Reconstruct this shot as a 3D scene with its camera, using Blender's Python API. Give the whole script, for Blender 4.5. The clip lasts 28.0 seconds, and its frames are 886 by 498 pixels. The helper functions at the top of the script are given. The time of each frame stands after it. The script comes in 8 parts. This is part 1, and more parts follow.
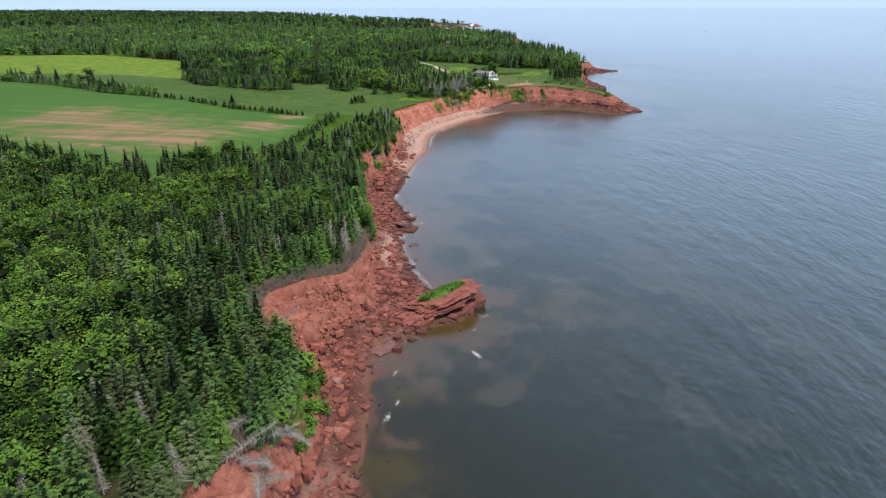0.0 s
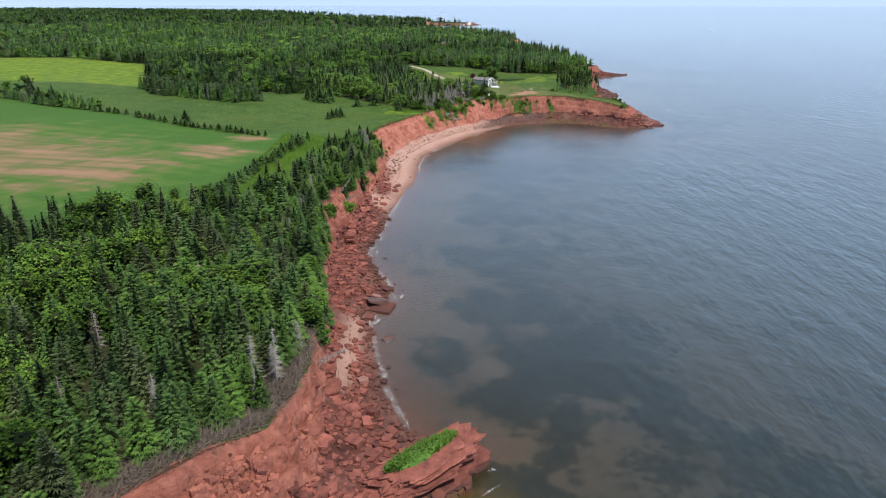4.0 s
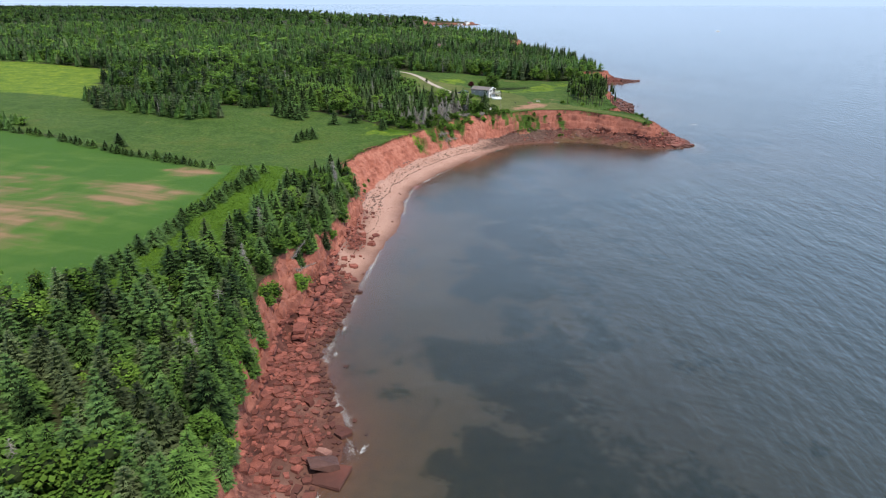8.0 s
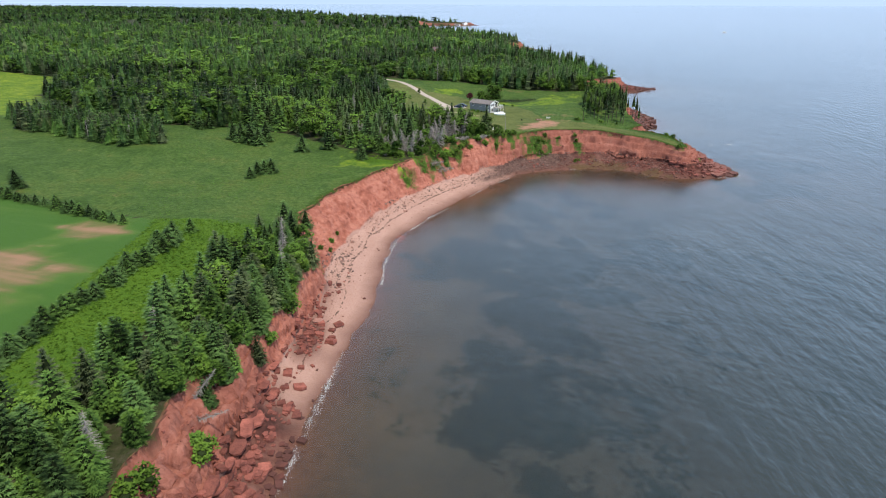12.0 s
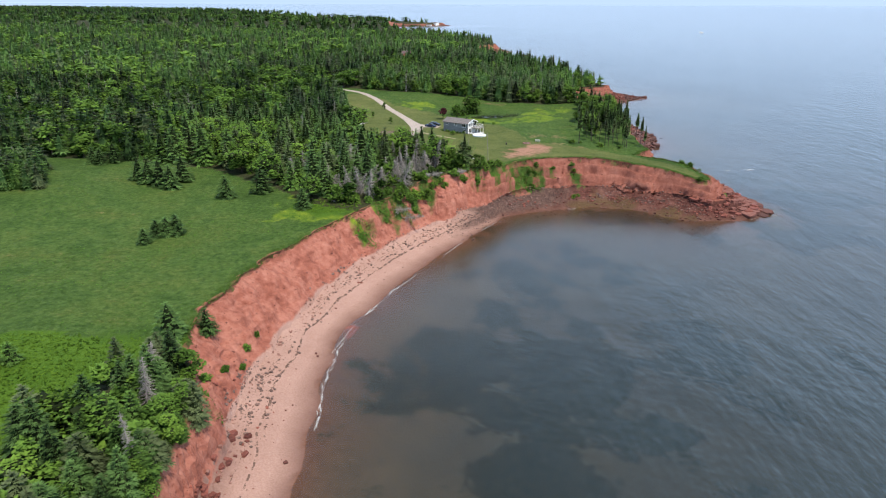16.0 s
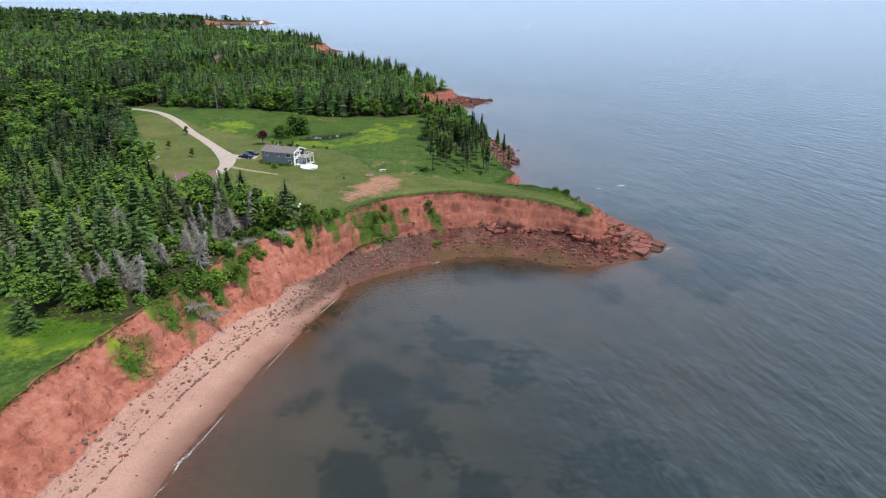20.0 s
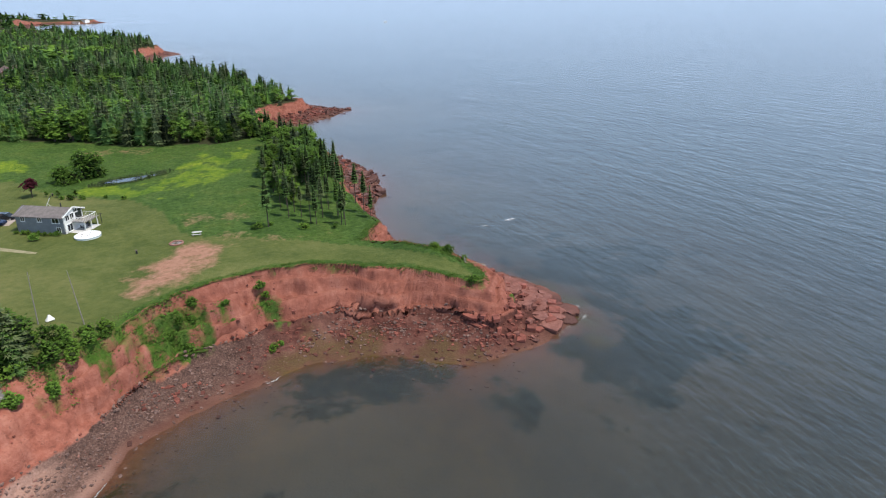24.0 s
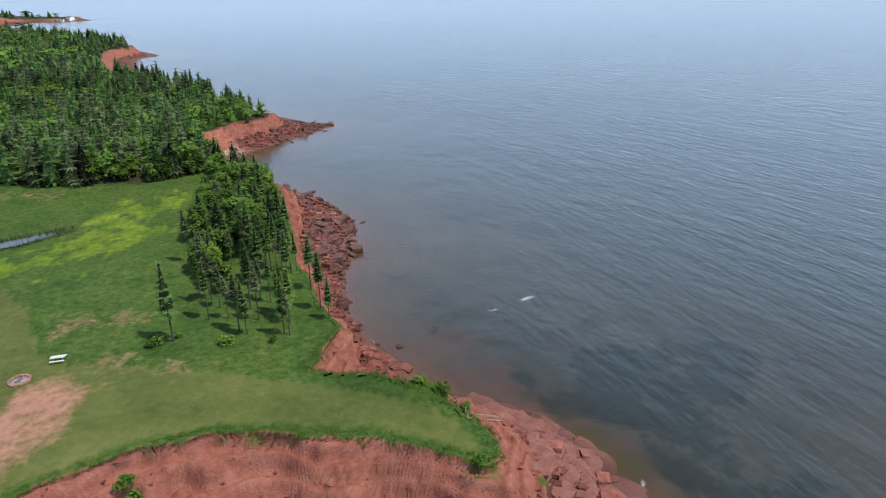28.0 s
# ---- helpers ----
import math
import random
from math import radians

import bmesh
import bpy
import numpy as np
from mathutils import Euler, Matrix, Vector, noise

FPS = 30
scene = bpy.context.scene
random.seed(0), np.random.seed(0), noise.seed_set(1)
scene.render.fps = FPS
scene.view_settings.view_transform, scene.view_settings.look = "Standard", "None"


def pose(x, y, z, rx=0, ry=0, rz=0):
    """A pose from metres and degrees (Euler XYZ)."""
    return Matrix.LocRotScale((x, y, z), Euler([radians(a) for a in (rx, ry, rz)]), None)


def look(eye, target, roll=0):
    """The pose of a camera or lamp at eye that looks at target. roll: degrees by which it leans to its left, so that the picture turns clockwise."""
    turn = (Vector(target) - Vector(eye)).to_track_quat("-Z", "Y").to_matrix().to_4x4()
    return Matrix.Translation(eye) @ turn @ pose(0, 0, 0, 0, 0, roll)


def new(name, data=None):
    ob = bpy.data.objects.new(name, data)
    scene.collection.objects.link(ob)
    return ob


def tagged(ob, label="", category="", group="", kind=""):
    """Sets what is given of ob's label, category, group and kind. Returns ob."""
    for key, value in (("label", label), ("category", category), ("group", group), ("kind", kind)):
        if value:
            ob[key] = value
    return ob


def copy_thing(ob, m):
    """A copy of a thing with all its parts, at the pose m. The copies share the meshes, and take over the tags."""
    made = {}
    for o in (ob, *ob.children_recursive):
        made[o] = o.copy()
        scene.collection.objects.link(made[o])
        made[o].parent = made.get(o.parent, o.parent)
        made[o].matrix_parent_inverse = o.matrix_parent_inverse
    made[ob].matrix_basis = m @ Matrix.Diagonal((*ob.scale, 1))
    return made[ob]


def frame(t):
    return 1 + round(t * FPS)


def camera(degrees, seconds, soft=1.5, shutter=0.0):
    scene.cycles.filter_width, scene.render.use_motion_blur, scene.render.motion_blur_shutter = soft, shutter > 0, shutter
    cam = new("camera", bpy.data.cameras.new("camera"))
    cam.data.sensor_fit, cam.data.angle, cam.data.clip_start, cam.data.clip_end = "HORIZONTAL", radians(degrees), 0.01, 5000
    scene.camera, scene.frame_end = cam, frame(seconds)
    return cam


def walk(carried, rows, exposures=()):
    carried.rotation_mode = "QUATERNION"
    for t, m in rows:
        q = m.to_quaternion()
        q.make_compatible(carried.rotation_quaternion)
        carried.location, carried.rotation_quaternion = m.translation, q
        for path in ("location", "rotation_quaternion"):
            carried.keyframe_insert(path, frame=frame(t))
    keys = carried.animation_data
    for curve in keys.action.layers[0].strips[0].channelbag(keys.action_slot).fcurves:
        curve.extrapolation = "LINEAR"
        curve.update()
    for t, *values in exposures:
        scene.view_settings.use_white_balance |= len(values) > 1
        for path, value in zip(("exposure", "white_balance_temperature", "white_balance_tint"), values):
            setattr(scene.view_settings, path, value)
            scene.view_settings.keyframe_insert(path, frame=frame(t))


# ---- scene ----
cam = camera(70.2, 28.0, soft=1.1)
METRES, EYE, TILT, LEAN, TURN = 351.0, 60.08, -21.3, 0.0, 0.0
ROWS = [
    (0.0, 0.0, 0.0, 0.0, 0.0, 0.0, -0.0),
    (0.5, 0.0008, 0.0167, 0.0065, -0.03, -0.03, 0.01),
    (1.0, 0.0016, 0.0334, 0.013, -0.07, -0.05, 0.01),
    (1.5, 0.0024, 0.0502, 0.0196, -0.1, -0.07, 0.02),
    (2.0, 0.0032, 0.067, 0.0262, -0.15, -0.1, 0.01),
    (2.5, 0.004, 0.0838, 0.0327, -0.18, -0.12, -0.0),
    (3.0, 0.0048, 0.1007, 0.0392, -0.19, -0.14, 0.02),
    (3.5, 0.0056, 0.1176, 0.0456, -0.22, -0.14, 0.04),
    (5.5, 0.0091, 0.184, 0.0723, -0.29, -0.24, -0.01),
    (6.0, 0.0099, 0.201, 0.0789, -0.32, -0.25, -0.02),
    (6.5, 0.0106, 0.2182, 0.0853, -0.34, -0.23, -0.02),
    (7.0, 0.0115, 0.2352, 0.0916, -0.35, -0.22, 0.0),
    (7.5, 0.0122, 0.2522, 0.098, -0.38, -0.23, -0.01),
    (8.0, 0.0132, 0.2687, 0.1047, -0.4, -0.25, -0.04),
    (8.5, 0.0138, 0.2859, 0.1111, -0.42, -0.24, -0.02),
    (9.0, 0.0144, 0.3029, 0.1176, -0.46, -0.23, -0.04),
    (9.5, 0.0152, 0.3201, 0.1239, -0.47, -0.22, -0.01),
    (10.0, 0.0162, 0.3366, 0.1305, -0.48, -0.24, -0.0),
    (10.5, 0.0169, 0.3537, 0.1369, -0.51, -0.23, -0.01),
    (11.0, 0.0174, 0.3706, 0.1436, -0.55, -0.25, -0.01),
    (11.5, 0.0183, 0.3873, 0.1501, -0.57, -0.26, 0.0),
    (12.0, 0.019, 0.4043, 0.1565, -0.59, -0.25, 0.01),
    (12.5, 0.0197, 0.4206, 0.1629, -0.61, -0.26, 0.0),
    (14.5, 0.0226, 0.4878, 0.1885, -0.93, -0.24, 0.14),
    (15.0, 0.0234, 0.5047, 0.1951, -1.31, -0.25, 0.29),
    (15.5, 0.0244, 0.5216, 0.2017, -1.78, -0.25, 0.46),
    (16.0, 0.0258, 0.5382, 0.2086, -2.84, -0.29, 0.89),
    (16.5, 0.0273, 0.555, 0.2151, -4.31, -0.33, 1.43),
    (17.0, 0.0292, 0.5713, 0.2219, -5.82, -0.42, 2.0),
    (17.5, 0.0316, 0.5877, 0.2283, -7.38, -0.51, 2.64),
    (18.0, 0.0347, 0.6041, 0.2346, -9.09, -0.64, 3.32),
    (18.5, 0.0385, 0.6201, 0.2406, -10.79, -0.78, 4.01),
    (19.0, 0.0423, 0.6361, 0.2469, -12.63, -0.98, 4.72),
    (19.5, 0.0471, 0.6515, 0.253, -14.39, -1.2, 5.48),
    (20.0, 0.0523, 0.6669, 0.2589, -16.29, -1.45, 6.24),
    (20.5, 0.058, 0.6823, 0.2649, -18.41, -1.76, 7.07),
    (21.0, 0.0646, 0.697, 0.2708, -20.61, -2.13, 7.97),
    (21.5, 0.0718, 0.7112, 0.2764, -22.83, -2.53, 8.88),
    (22.0, 0.0796, 0.726, 0.2818, -24.98, -2.94, 9.73),
    (22.5, 0.0872, 0.7391, 0.2874, -27.05, -3.32, 10.34),
    (24.5, 0.1228, 0.7957, 0.3092, -27.67, -3.64, 10.68),
    (25.0, 0.1319, 0.8097, 0.3147, -27.68, -3.67, 10.68),
    (25.5, 0.141, 0.8237, 0.3204, -27.7, -3.73, 10.69),
    (26.0, 0.1501, 0.8379, 0.3259, -27.71, -3.76, 10.66),
    (26.5, 0.1594, 0.8522, 0.3316, -27.7, -3.81, 10.66),
    (27.0, 0.1684, 0.8668, 0.3373, -27.73, -3.84, 10.62),
    (27.5, 0.1778, 0.8813, 0.3428, -27.72, -3.87, 10.62),
    (28.0, 0.1875, 0.8958, 0.3484, -27.66, -3.95, 10.71),
]
walk(cam, [(t, pose(0, 0, EYE, TILT, LEAN, TURN) @ pose(METRES * x, METRES * y, METRES * z, 90 + pitch, roll, yaw)) for t, x, y, z, yaw, pitch, roll in ROWS],
     exposures=[(0, 0.03), (10, 0.02), (16, 0.03), (20, -0.01), (23, -0.08), (28, -0.09)])

# ---- world, sun ----
SUN_DIR = Vector((0.42, -0.50, 1.25)).normalized()      # towards the sun
world = bpy.data.worlds.new("hazy_sky")
scene.world = world
world.use_nodes = True
wn = world.node_tree
sky = wn.nodes.new("ShaderNodeTexSky")
sky.sky_type = "NISHITA"
sky.sun_disc = False
sky.sun_elevation = math.asin(SUN_DIR.z)
sky.sun_rotation = math.atan2(SUN_DIR.x, SUN_DIR.y)
sky.air_density, sky.dust_density, sky.ozone_density = 1.0, 2.5, 1.0
veil = wn.nodes.new("ShaderNodeMix")                      # thin high cloud over the whole sky
veil.data_type, veil.blend_type = "RGBA", "ADD"
veil.inputs[0].default_value = 1.0
thinned = wn.nodes.new("ShaderNodeVectorMath")
thinned.operation = "SCALE"
thinned.inputs[3].default_value = 0.55
wn.links.new(sky.outputs[0], thinned.inputs[0])
wn.links.new(thinned.outputs[0], veil.inputs[6])
height = wn.nodes.new("ShaderNodeSeparateXYZ")
wn.links.new(wn.nodes.new("ShaderNodeTexCoord").outputs["Generated"], height.inputs[0])
glow = wn.nodes.new("ShaderNodeValToRGB")                 # haze whitens the sky towards the horizon
while len(glow.color_ramp.elements) < 5:
    glow.color_ramp.elements.new(0.5)
for e, (at, c) in zip(glow.color_ramp.elements, ((0.0, (0.74, 0.755, 0.79, 1)), (0.22, (1.02, 1.06, 1.13, 1)), (0.44, (1.02, 1.07, 1.14, 1)), (0.60, (0.31, 0.35, 0.41, 1)), (1.0, (0.07, 0.09, 0.12, 1)))):
    e.position, e.color = at, c
wn.links.new(height.outputs[2], glow.inputs[0])
thick = wn.nodes.new("ShaderNodeVectorMath")
thick.operation = "MULTIPLY"
thick.inputs[1].default_value = (9.0, 11.8, 15.8)
wn.links.new(glow.outputs[0], thick.inputs[0])
wn.links.new(thick.outputs[0], veil.inputs[7])
wn.links.new(veil.outputs[2], wn.nodes["Background"].inputs[0])
wn.nodes["Background"].inputs[1].default_value = 0.083
sun = new("sun", bpy.data.lights.new("sun", "SUN"))
sun.data.energy, sun.data.angle, sun.data.color = 5.0, radians(1.2), (1.0, 0.94, 0.85)
sun.matrix_world = look((0, 0, 0), -SUN_DIR)

# ---- plan: units of U metres ----
U = 1.35
WATER = [(-8, -150), (-8, 20), (-8, 49), (-9, 60), (-9, 68), (-10, 74), (-7, 77.5), (-4, 80), (1, 82.5), (5, 87), (4.5, 91),
         (-2, 95), (-5, 103), (-7, 111), (-9, 121), (-6, 128), (-7, 134), (-9.5, 140), (-12, 148), (-11, 158), (-9.5, 172), (-8, 186), (-5, 197),
         (-4.5, 208), (-4.5, 218), (-3, 230), (5, 247), (13, 260), (20, 271), (27, 280), (36, 284), (48, 286.5), (58, 283),
         (66, 275.5), (75, 275), (82, 277), (87, 280), (88, 288), (86, 295), (82, 300), (78, 306), (77.5, 312), (76, 320),
         (77, 330), (80, 339), (87, 349), (92, 364), (91, 380), (88, 388), (82, 404), (79.5, 422), (84, 430), (96, 439), (110, 447),
         (124, 457.5), (116, 468), (109, 490), (100, 520), (85, 560), (74, 610), (75, 630), (79, 650), (83, 690), (84, 715), (89, 737), (101, 745), (103, 752),
         (98, 780), (82, 830), (56, 920), (16, 1050), (-14, 1200), (-8, 1310), (2, 1346), (36, 1344), (68, 1356), (90, 1366), (60, 1420), (-100, 1600),
         (-600, 2200), (-2000, 3800), (-5000, 5600)]
FOOT = [(-12, -150), (-12, 20), (-14.5, 40), (-14, 45), (-12.2, 48), (-12.2, 54), (-12.6, 60), (-13.8, 65), (-14.2, 69.5), (-14.5, 75), (-11, 80), (-8.5, 85), (-10.5, 92), (-11.5, 99),
        (-12.5, 108), (-14, 118), (-17, 128), (-17, 140), (-18, 152), (-15.5, 158), (-15.5, 174), (-14.6, 184), (-13.6, 192), (-12.6, 203),
        (-13, 214), (-11.5, 225), (-7, 242), (1, 258), (11, 271), (23, 281.5), (30, 287.5), (40, 292), (54, 293), (57.5, 291), (63, 289.5),
        (69, 285.5), (70.8, 281.3), (72, 279), (76, 281), (79.5, 287), (79, 294), (76, 298.5), (72, 302.5), (68.8, 306), (70.5, 308), (73, 312), (73, 320), (74, 330), (75.5, 342), (80, 355),
        (84, 368), (84, 378), (81, 387), (78, 402), (77, 419), (80.5, 430), (85.5, 436.5), (92, 442), (101, 448), (106, 453.5), (103, 464), (96, 490), (88, 520),
        (74, 560), (64, 610), (65, 630), (68, 665), (70.5, 705), (77, 728), (89, 746), (91, 757), (86, 778), (72, 828), (46, 920), (6, 1050),
        (-24, 1200), (-18, 1312), (0, 1351), (36, 1349), (66, 1361), (78, 1368), (55, 1400), (-110, 1590), (-610, 2190), (-2010, 3790), (-5010, 5590)]
TOP = [(-20, -150), (-20, 20), (-20.5, 37), (-20.3, 43), (-18.6, 46), (-15.4, 47.5), (-14.8, 51), (-15.6, 56), (-17, 60.5), (-19.8, 63.5), (-22.6, 67.5), (-23.8, 72), (-23, 77.5), (-19, 82), (-15.5, 87), (-13.5, 93), (-13.2, 102),
       (-15, 113), (-16.6, 121), (-18.4, 129), (-18.8, 138), (-21, 146), (-21.4, 152), (-20.6, 160), (-20.4, 168), (-18, 176), (-16.4, 186), (-14.9, 194), (-14.9, 200), (-16.4, 207), (-19, 213),
       (-19.5, 222), (-17.5, 232), (-14, 241), (-5, 256), (-2.5, 261), (3, 268), (9.5, 277), (17, 282.5), (24, 287), (31, 294.5),
       (36, 297.5), (43, 299), (51, 299), (54, 298.5), (59.5, 295), (64.7, 292.4), (69.6, 288.8), (73, 285.8), (74.5, 285.5), (75.5, 288.5), (74.5, 293),
       (72.3, 297.3), (68.5, 301.8), (63.5, 305.4), (66.5, 308.6), (69.6, 311.6), (70, 320), (71, 330), (72.6, 344), (75, 354), (77, 366), (77, 378), (74, 389), (72, 403),
       (72.5, 420), (77, 433.5), (82, 439.5), (89, 445), (97, 449.5), (100.5, 454.5), (97, 464), (90, 490), (80, 520), (67, 560), (57, 610), (59, 632), (63, 668),
       (66, 708), (73, 734), (85, 748), (87, 757), (80, 776), (64, 826), (38, 920), (-2, 1050), (-32, 1200), (-26, 1316), (-4, 1357), (36, 1354), (62, 1365), (70, 1371), (50, 1385),
       (-120, 1580), (-620, 2180), (-2020, 3780), (-5020, 5580)]
INLAND = [(-9000, 5580), (-9000, -150)]
CROP = [(-42, 213), (-41.6, 200), (-42.4, 180), (-42, 162), (-43.6, 150), (-49, 141), (-58, 135), (-70, 133), (-88, 140), (-105, 152), (-130, 160), (-300, 200), (-300, 350), (-204, 301),
        (-152, 275), (-110, 243)]
STRIP = [(-42.5, 214), (-41.8, 205), (-42.6, 180), (-42.2, 160), (-43.8, 149), (-37, 146), (-31, 165), (-29, 190), (-25, 204), (-22, 214)]
MEADOW = [(-205, 305), (-152, 277), (-110, 245), (-46, 215), (-36, 210), (-24, 207), (-16, 214), (-14, 224), (-10, 234), (-8, 243),
          (-1, 256), (-3, 260), (-13, 263.5), (-19, 271), (-36, 287), (-54, 291), (-70, 293), (-90, 303), (-116, 318), (-140, 350), (-156, 400),
          (-232, 430), (-400, 430), (-400, 380)]
YELLOW = [(-114, 300), (-140, 350), (-156, 400), (-232, 430), (-400, 430), (-400, 380), (-205, 330)]
CLEARING = [(26, 285), (16, 292), (9, 304), (-2, 317), (-12, 340), (-13, 366), (-20, 403), (-32, 416), (-29, 424), (-18, 421), (-4, 412),
            (12, 406), (29, 400), (39, 392), (59, 383), (68, 386), (75, 394), (90, 380), (85, 345), (72, 318), (84, 295), (80, 270), (40, 285)]
LAWN = [(24, 280), (16, 290), (9, 304), (-4, 319), (-12, 340), (-13, 364), (-19, 402), (-13, 404), (-2, 388), (2, 380), (14, 371), (22, 357), (27, 352.5),
        (34, 344), (38, 334), (39.5, 321), (42, 317), (49, 313), (62, 303.5), (72, 294), (78, 280), (60, 280)]
COPSE = [(55.5, 322), (59, 314.8), (64, 311), (69, 312.5), (70.5, 320), (72.5, 343), (76, 356), (78, 370), (78, 384), (74, 392), (69, 386), (64, 362), (57.5, 340)]
PLANTATION = [(-62, 268), (-70, 264), (-110, 287), (-122, 302), (-114, 309), (-70, 284)]
NOTCH = [(44, 598), (66, 585), (66, 650), (50, 655)]
HEIGHTS = [(-20, 45, 7.5), (-23, 75, 8.8), (-14, 95, 6.6), (-16, 113, 7.2), (-20, 150, 7.6), (-18, 180, 7.2), (-19, 220, 8.2), (-14, 242, 8.2),
           (-3, 260, 8.4), (16, 282, 9.8), (36, 297, 8.8), (51, 298, 8.8), (59.5, 295, 8.2), (64.7, 292.5, 7.5), (74, 287, 6.2), (65, 306, 7.6), (24, 330, 8.5),
           (30, 362, 7.6), (60, 350, 8.6), (75, 380, 8.6), (70, 420, 8.2), (88, 442, 7.0), (98, 450, 6.4), (80, 740, 7.2), (-40, 210, 9.8), (-40, 150, 9.8), (-70, 180, 10.6),
           (-110, 240, 11.6), (-65, 275, 11.2), (-20, 270, 9.6), (-20, 340, 9.5), (0, 410, 10), (-150, 300, 12.5), (-230, 430, 13),
           (-100, 100, 10), (-100, 450, 12), (50, 500, 10), (84, 700, 7.5), (60, 1000, 8), (0, 550, 11.5), (-300, 700, 12), (-300, 1200, 13),
           (-1000, 1000, 13), (-1500, 3000, 16), (-400, 2000, 15), (60, 1360, 5.5), (20, 1356, 5), (-60, 1300, 11), (-400, 300, 14)]


def scaled(poly):
    return np.array(poly, float) * U


def lattice(ix, iy, seed):
    h = (ix.astype(np.int64) * 374761393 + iy.astype(np.int64) * 668265263 + seed * 974711) & 0x7FFFFFFF
    h = ((h ^ (h >> 13)) * 1274126177) & 0x7FFFFFFF
    return ((h ^ (h >> 16)) & 0xFFFF) / 65535.0


def vnoise(x, y, seed=0):
    ix, iy = np.floor(x), np.floor(y)
    fx, fy = x - ix, y - iy
    fx, fy = fx * fx * (3 - 2 * fx), fy * fy * (3 - 2 * fy)
    a, b = lattice(ix, iy, seed), lattice(ix + 1, iy, seed)
    c, d = lattice(ix, iy + 1, seed), lattice(ix + 1, iy + 1, seed)
    return (a * (1 - fx) + b * fx) * (1 - fy) + (c * (1 - fx) + d * fx) * fy - 0.5


def fbm(x, y, size, octaves=4, seed=0):
    total, amp, s = 0, 1.0, 1.0 / size
    for k in range(octaves):
        total = total + amp * vnoise(x * s + 17.3 * k, y * s - 9.1 * k, seed + k)
        amp, s = amp * 0.5, s * 2.03
    return total


def inside(poly, x, y):
    hit = np.zeros(x.shape, bool)
    px, py = poly[:, 0], poly[:, 1]
    for i in range(len(poly)):
        x0, y0, x1, y1 = px[i - 1], py[i - 1], px[i], py[i]
        if y0 == y1:
            continue
        hit ^= ((y0 > y) != (y1 > y)) & (x < (x1 - x0) * (y - y0) / (y1 - y0) + x0)
    return hit


def distance(line, x, y):
    best = np.full(x.shape, 1e12)
    for (x0, y0), (x1, y1) in zip(line[:-1], line[1:]):
        dx, dy = x1 - x0, y1 - y0
        k = np.clip(((x - x0) * dx + (y - y0) * dy) / (dx * dx + dy * dy), 0, 1)
        best = np.minimum(best, (x - x0 - k * dx) ** 2 + (y - y0 - k * dy) ** 2)
    return np.sqrt(best)


W_LINE, F_LINE, T_LINE = scaled(WATER), scaled(FOOT), scaled(TOP)
W_POLY, F_POLY, T_POLY = (scaled(p + INLAND) for p in (WATER, FOOT, TOP))
OPEN = [scaled(p) for p in (CROP, STRIP, MEADOW, CLEARING, NOTCH)]


def plateau(x, y):
    num, den = 0, 0
    for px, py, h in HEIGHTS:
        w = 1.0 / (((x - px * U) ** 2 + (y - py * U) ** 2) ** 1.5 + 300)
        num, den = num + w * h * U, den + w
    return num / den


def rocky(x, y):
    """How stony the shore is: 0 sand, 1 bare ledges."""
    px, py = x / U, y / U
    west = np.clip((180 - py - 1.2 * (px + 12)) / 14, 0, 1) * (px < 12)
    fallen = 0.95 * np.exp(-(((px + 12.6) / 2.0) ** 2 + ((py - 189) / 5) ** 2)) + 0.5 * np.exp(-(((px + 12.4) / 1.3) ** 2 + ((py - 200) / 6) ** 2))
    east = np.clip((px + 0.6 * (py - 285) - 19) / 10, 0, 1) * (py > 262)
    sandy = 0.85 * np.exp(-((px + 10.6) / 2.6) ** 2 - ((py - 112) / 13) ** 4)
    cove = 0.9 * np.exp(-((px - 82) ** 2 + (py - 430) ** 2) / 45)
    return np.clip(west + fallen + east - sandy - cove, 0, 1)


def along(line, x, y):
    """Distance run along the line to its point nearest to each place."""
    best, out, run = np.full(x.shape, 1e12), np.zeros(x.shape), 0.0
    for (x0, y0), (x1, y1) in zip(line[:-1], line[1:]):
        dx, dy = x1 - x0, y1 - y0
        ln_ = math.hypot(dx, dy)
        k = np.clip(((x - x0) * dx + (y - y0) * dy) / (ln_ * ln_), 0, 1)
        d = (x - x0 - k * dx) ** 2 + (y - y0 - k * dy) ** 2
        near_ = d < best
        best, out = np.where(near_, d, best), np.where(near_, run + k * ln_, out)
        run += ln_
    return out


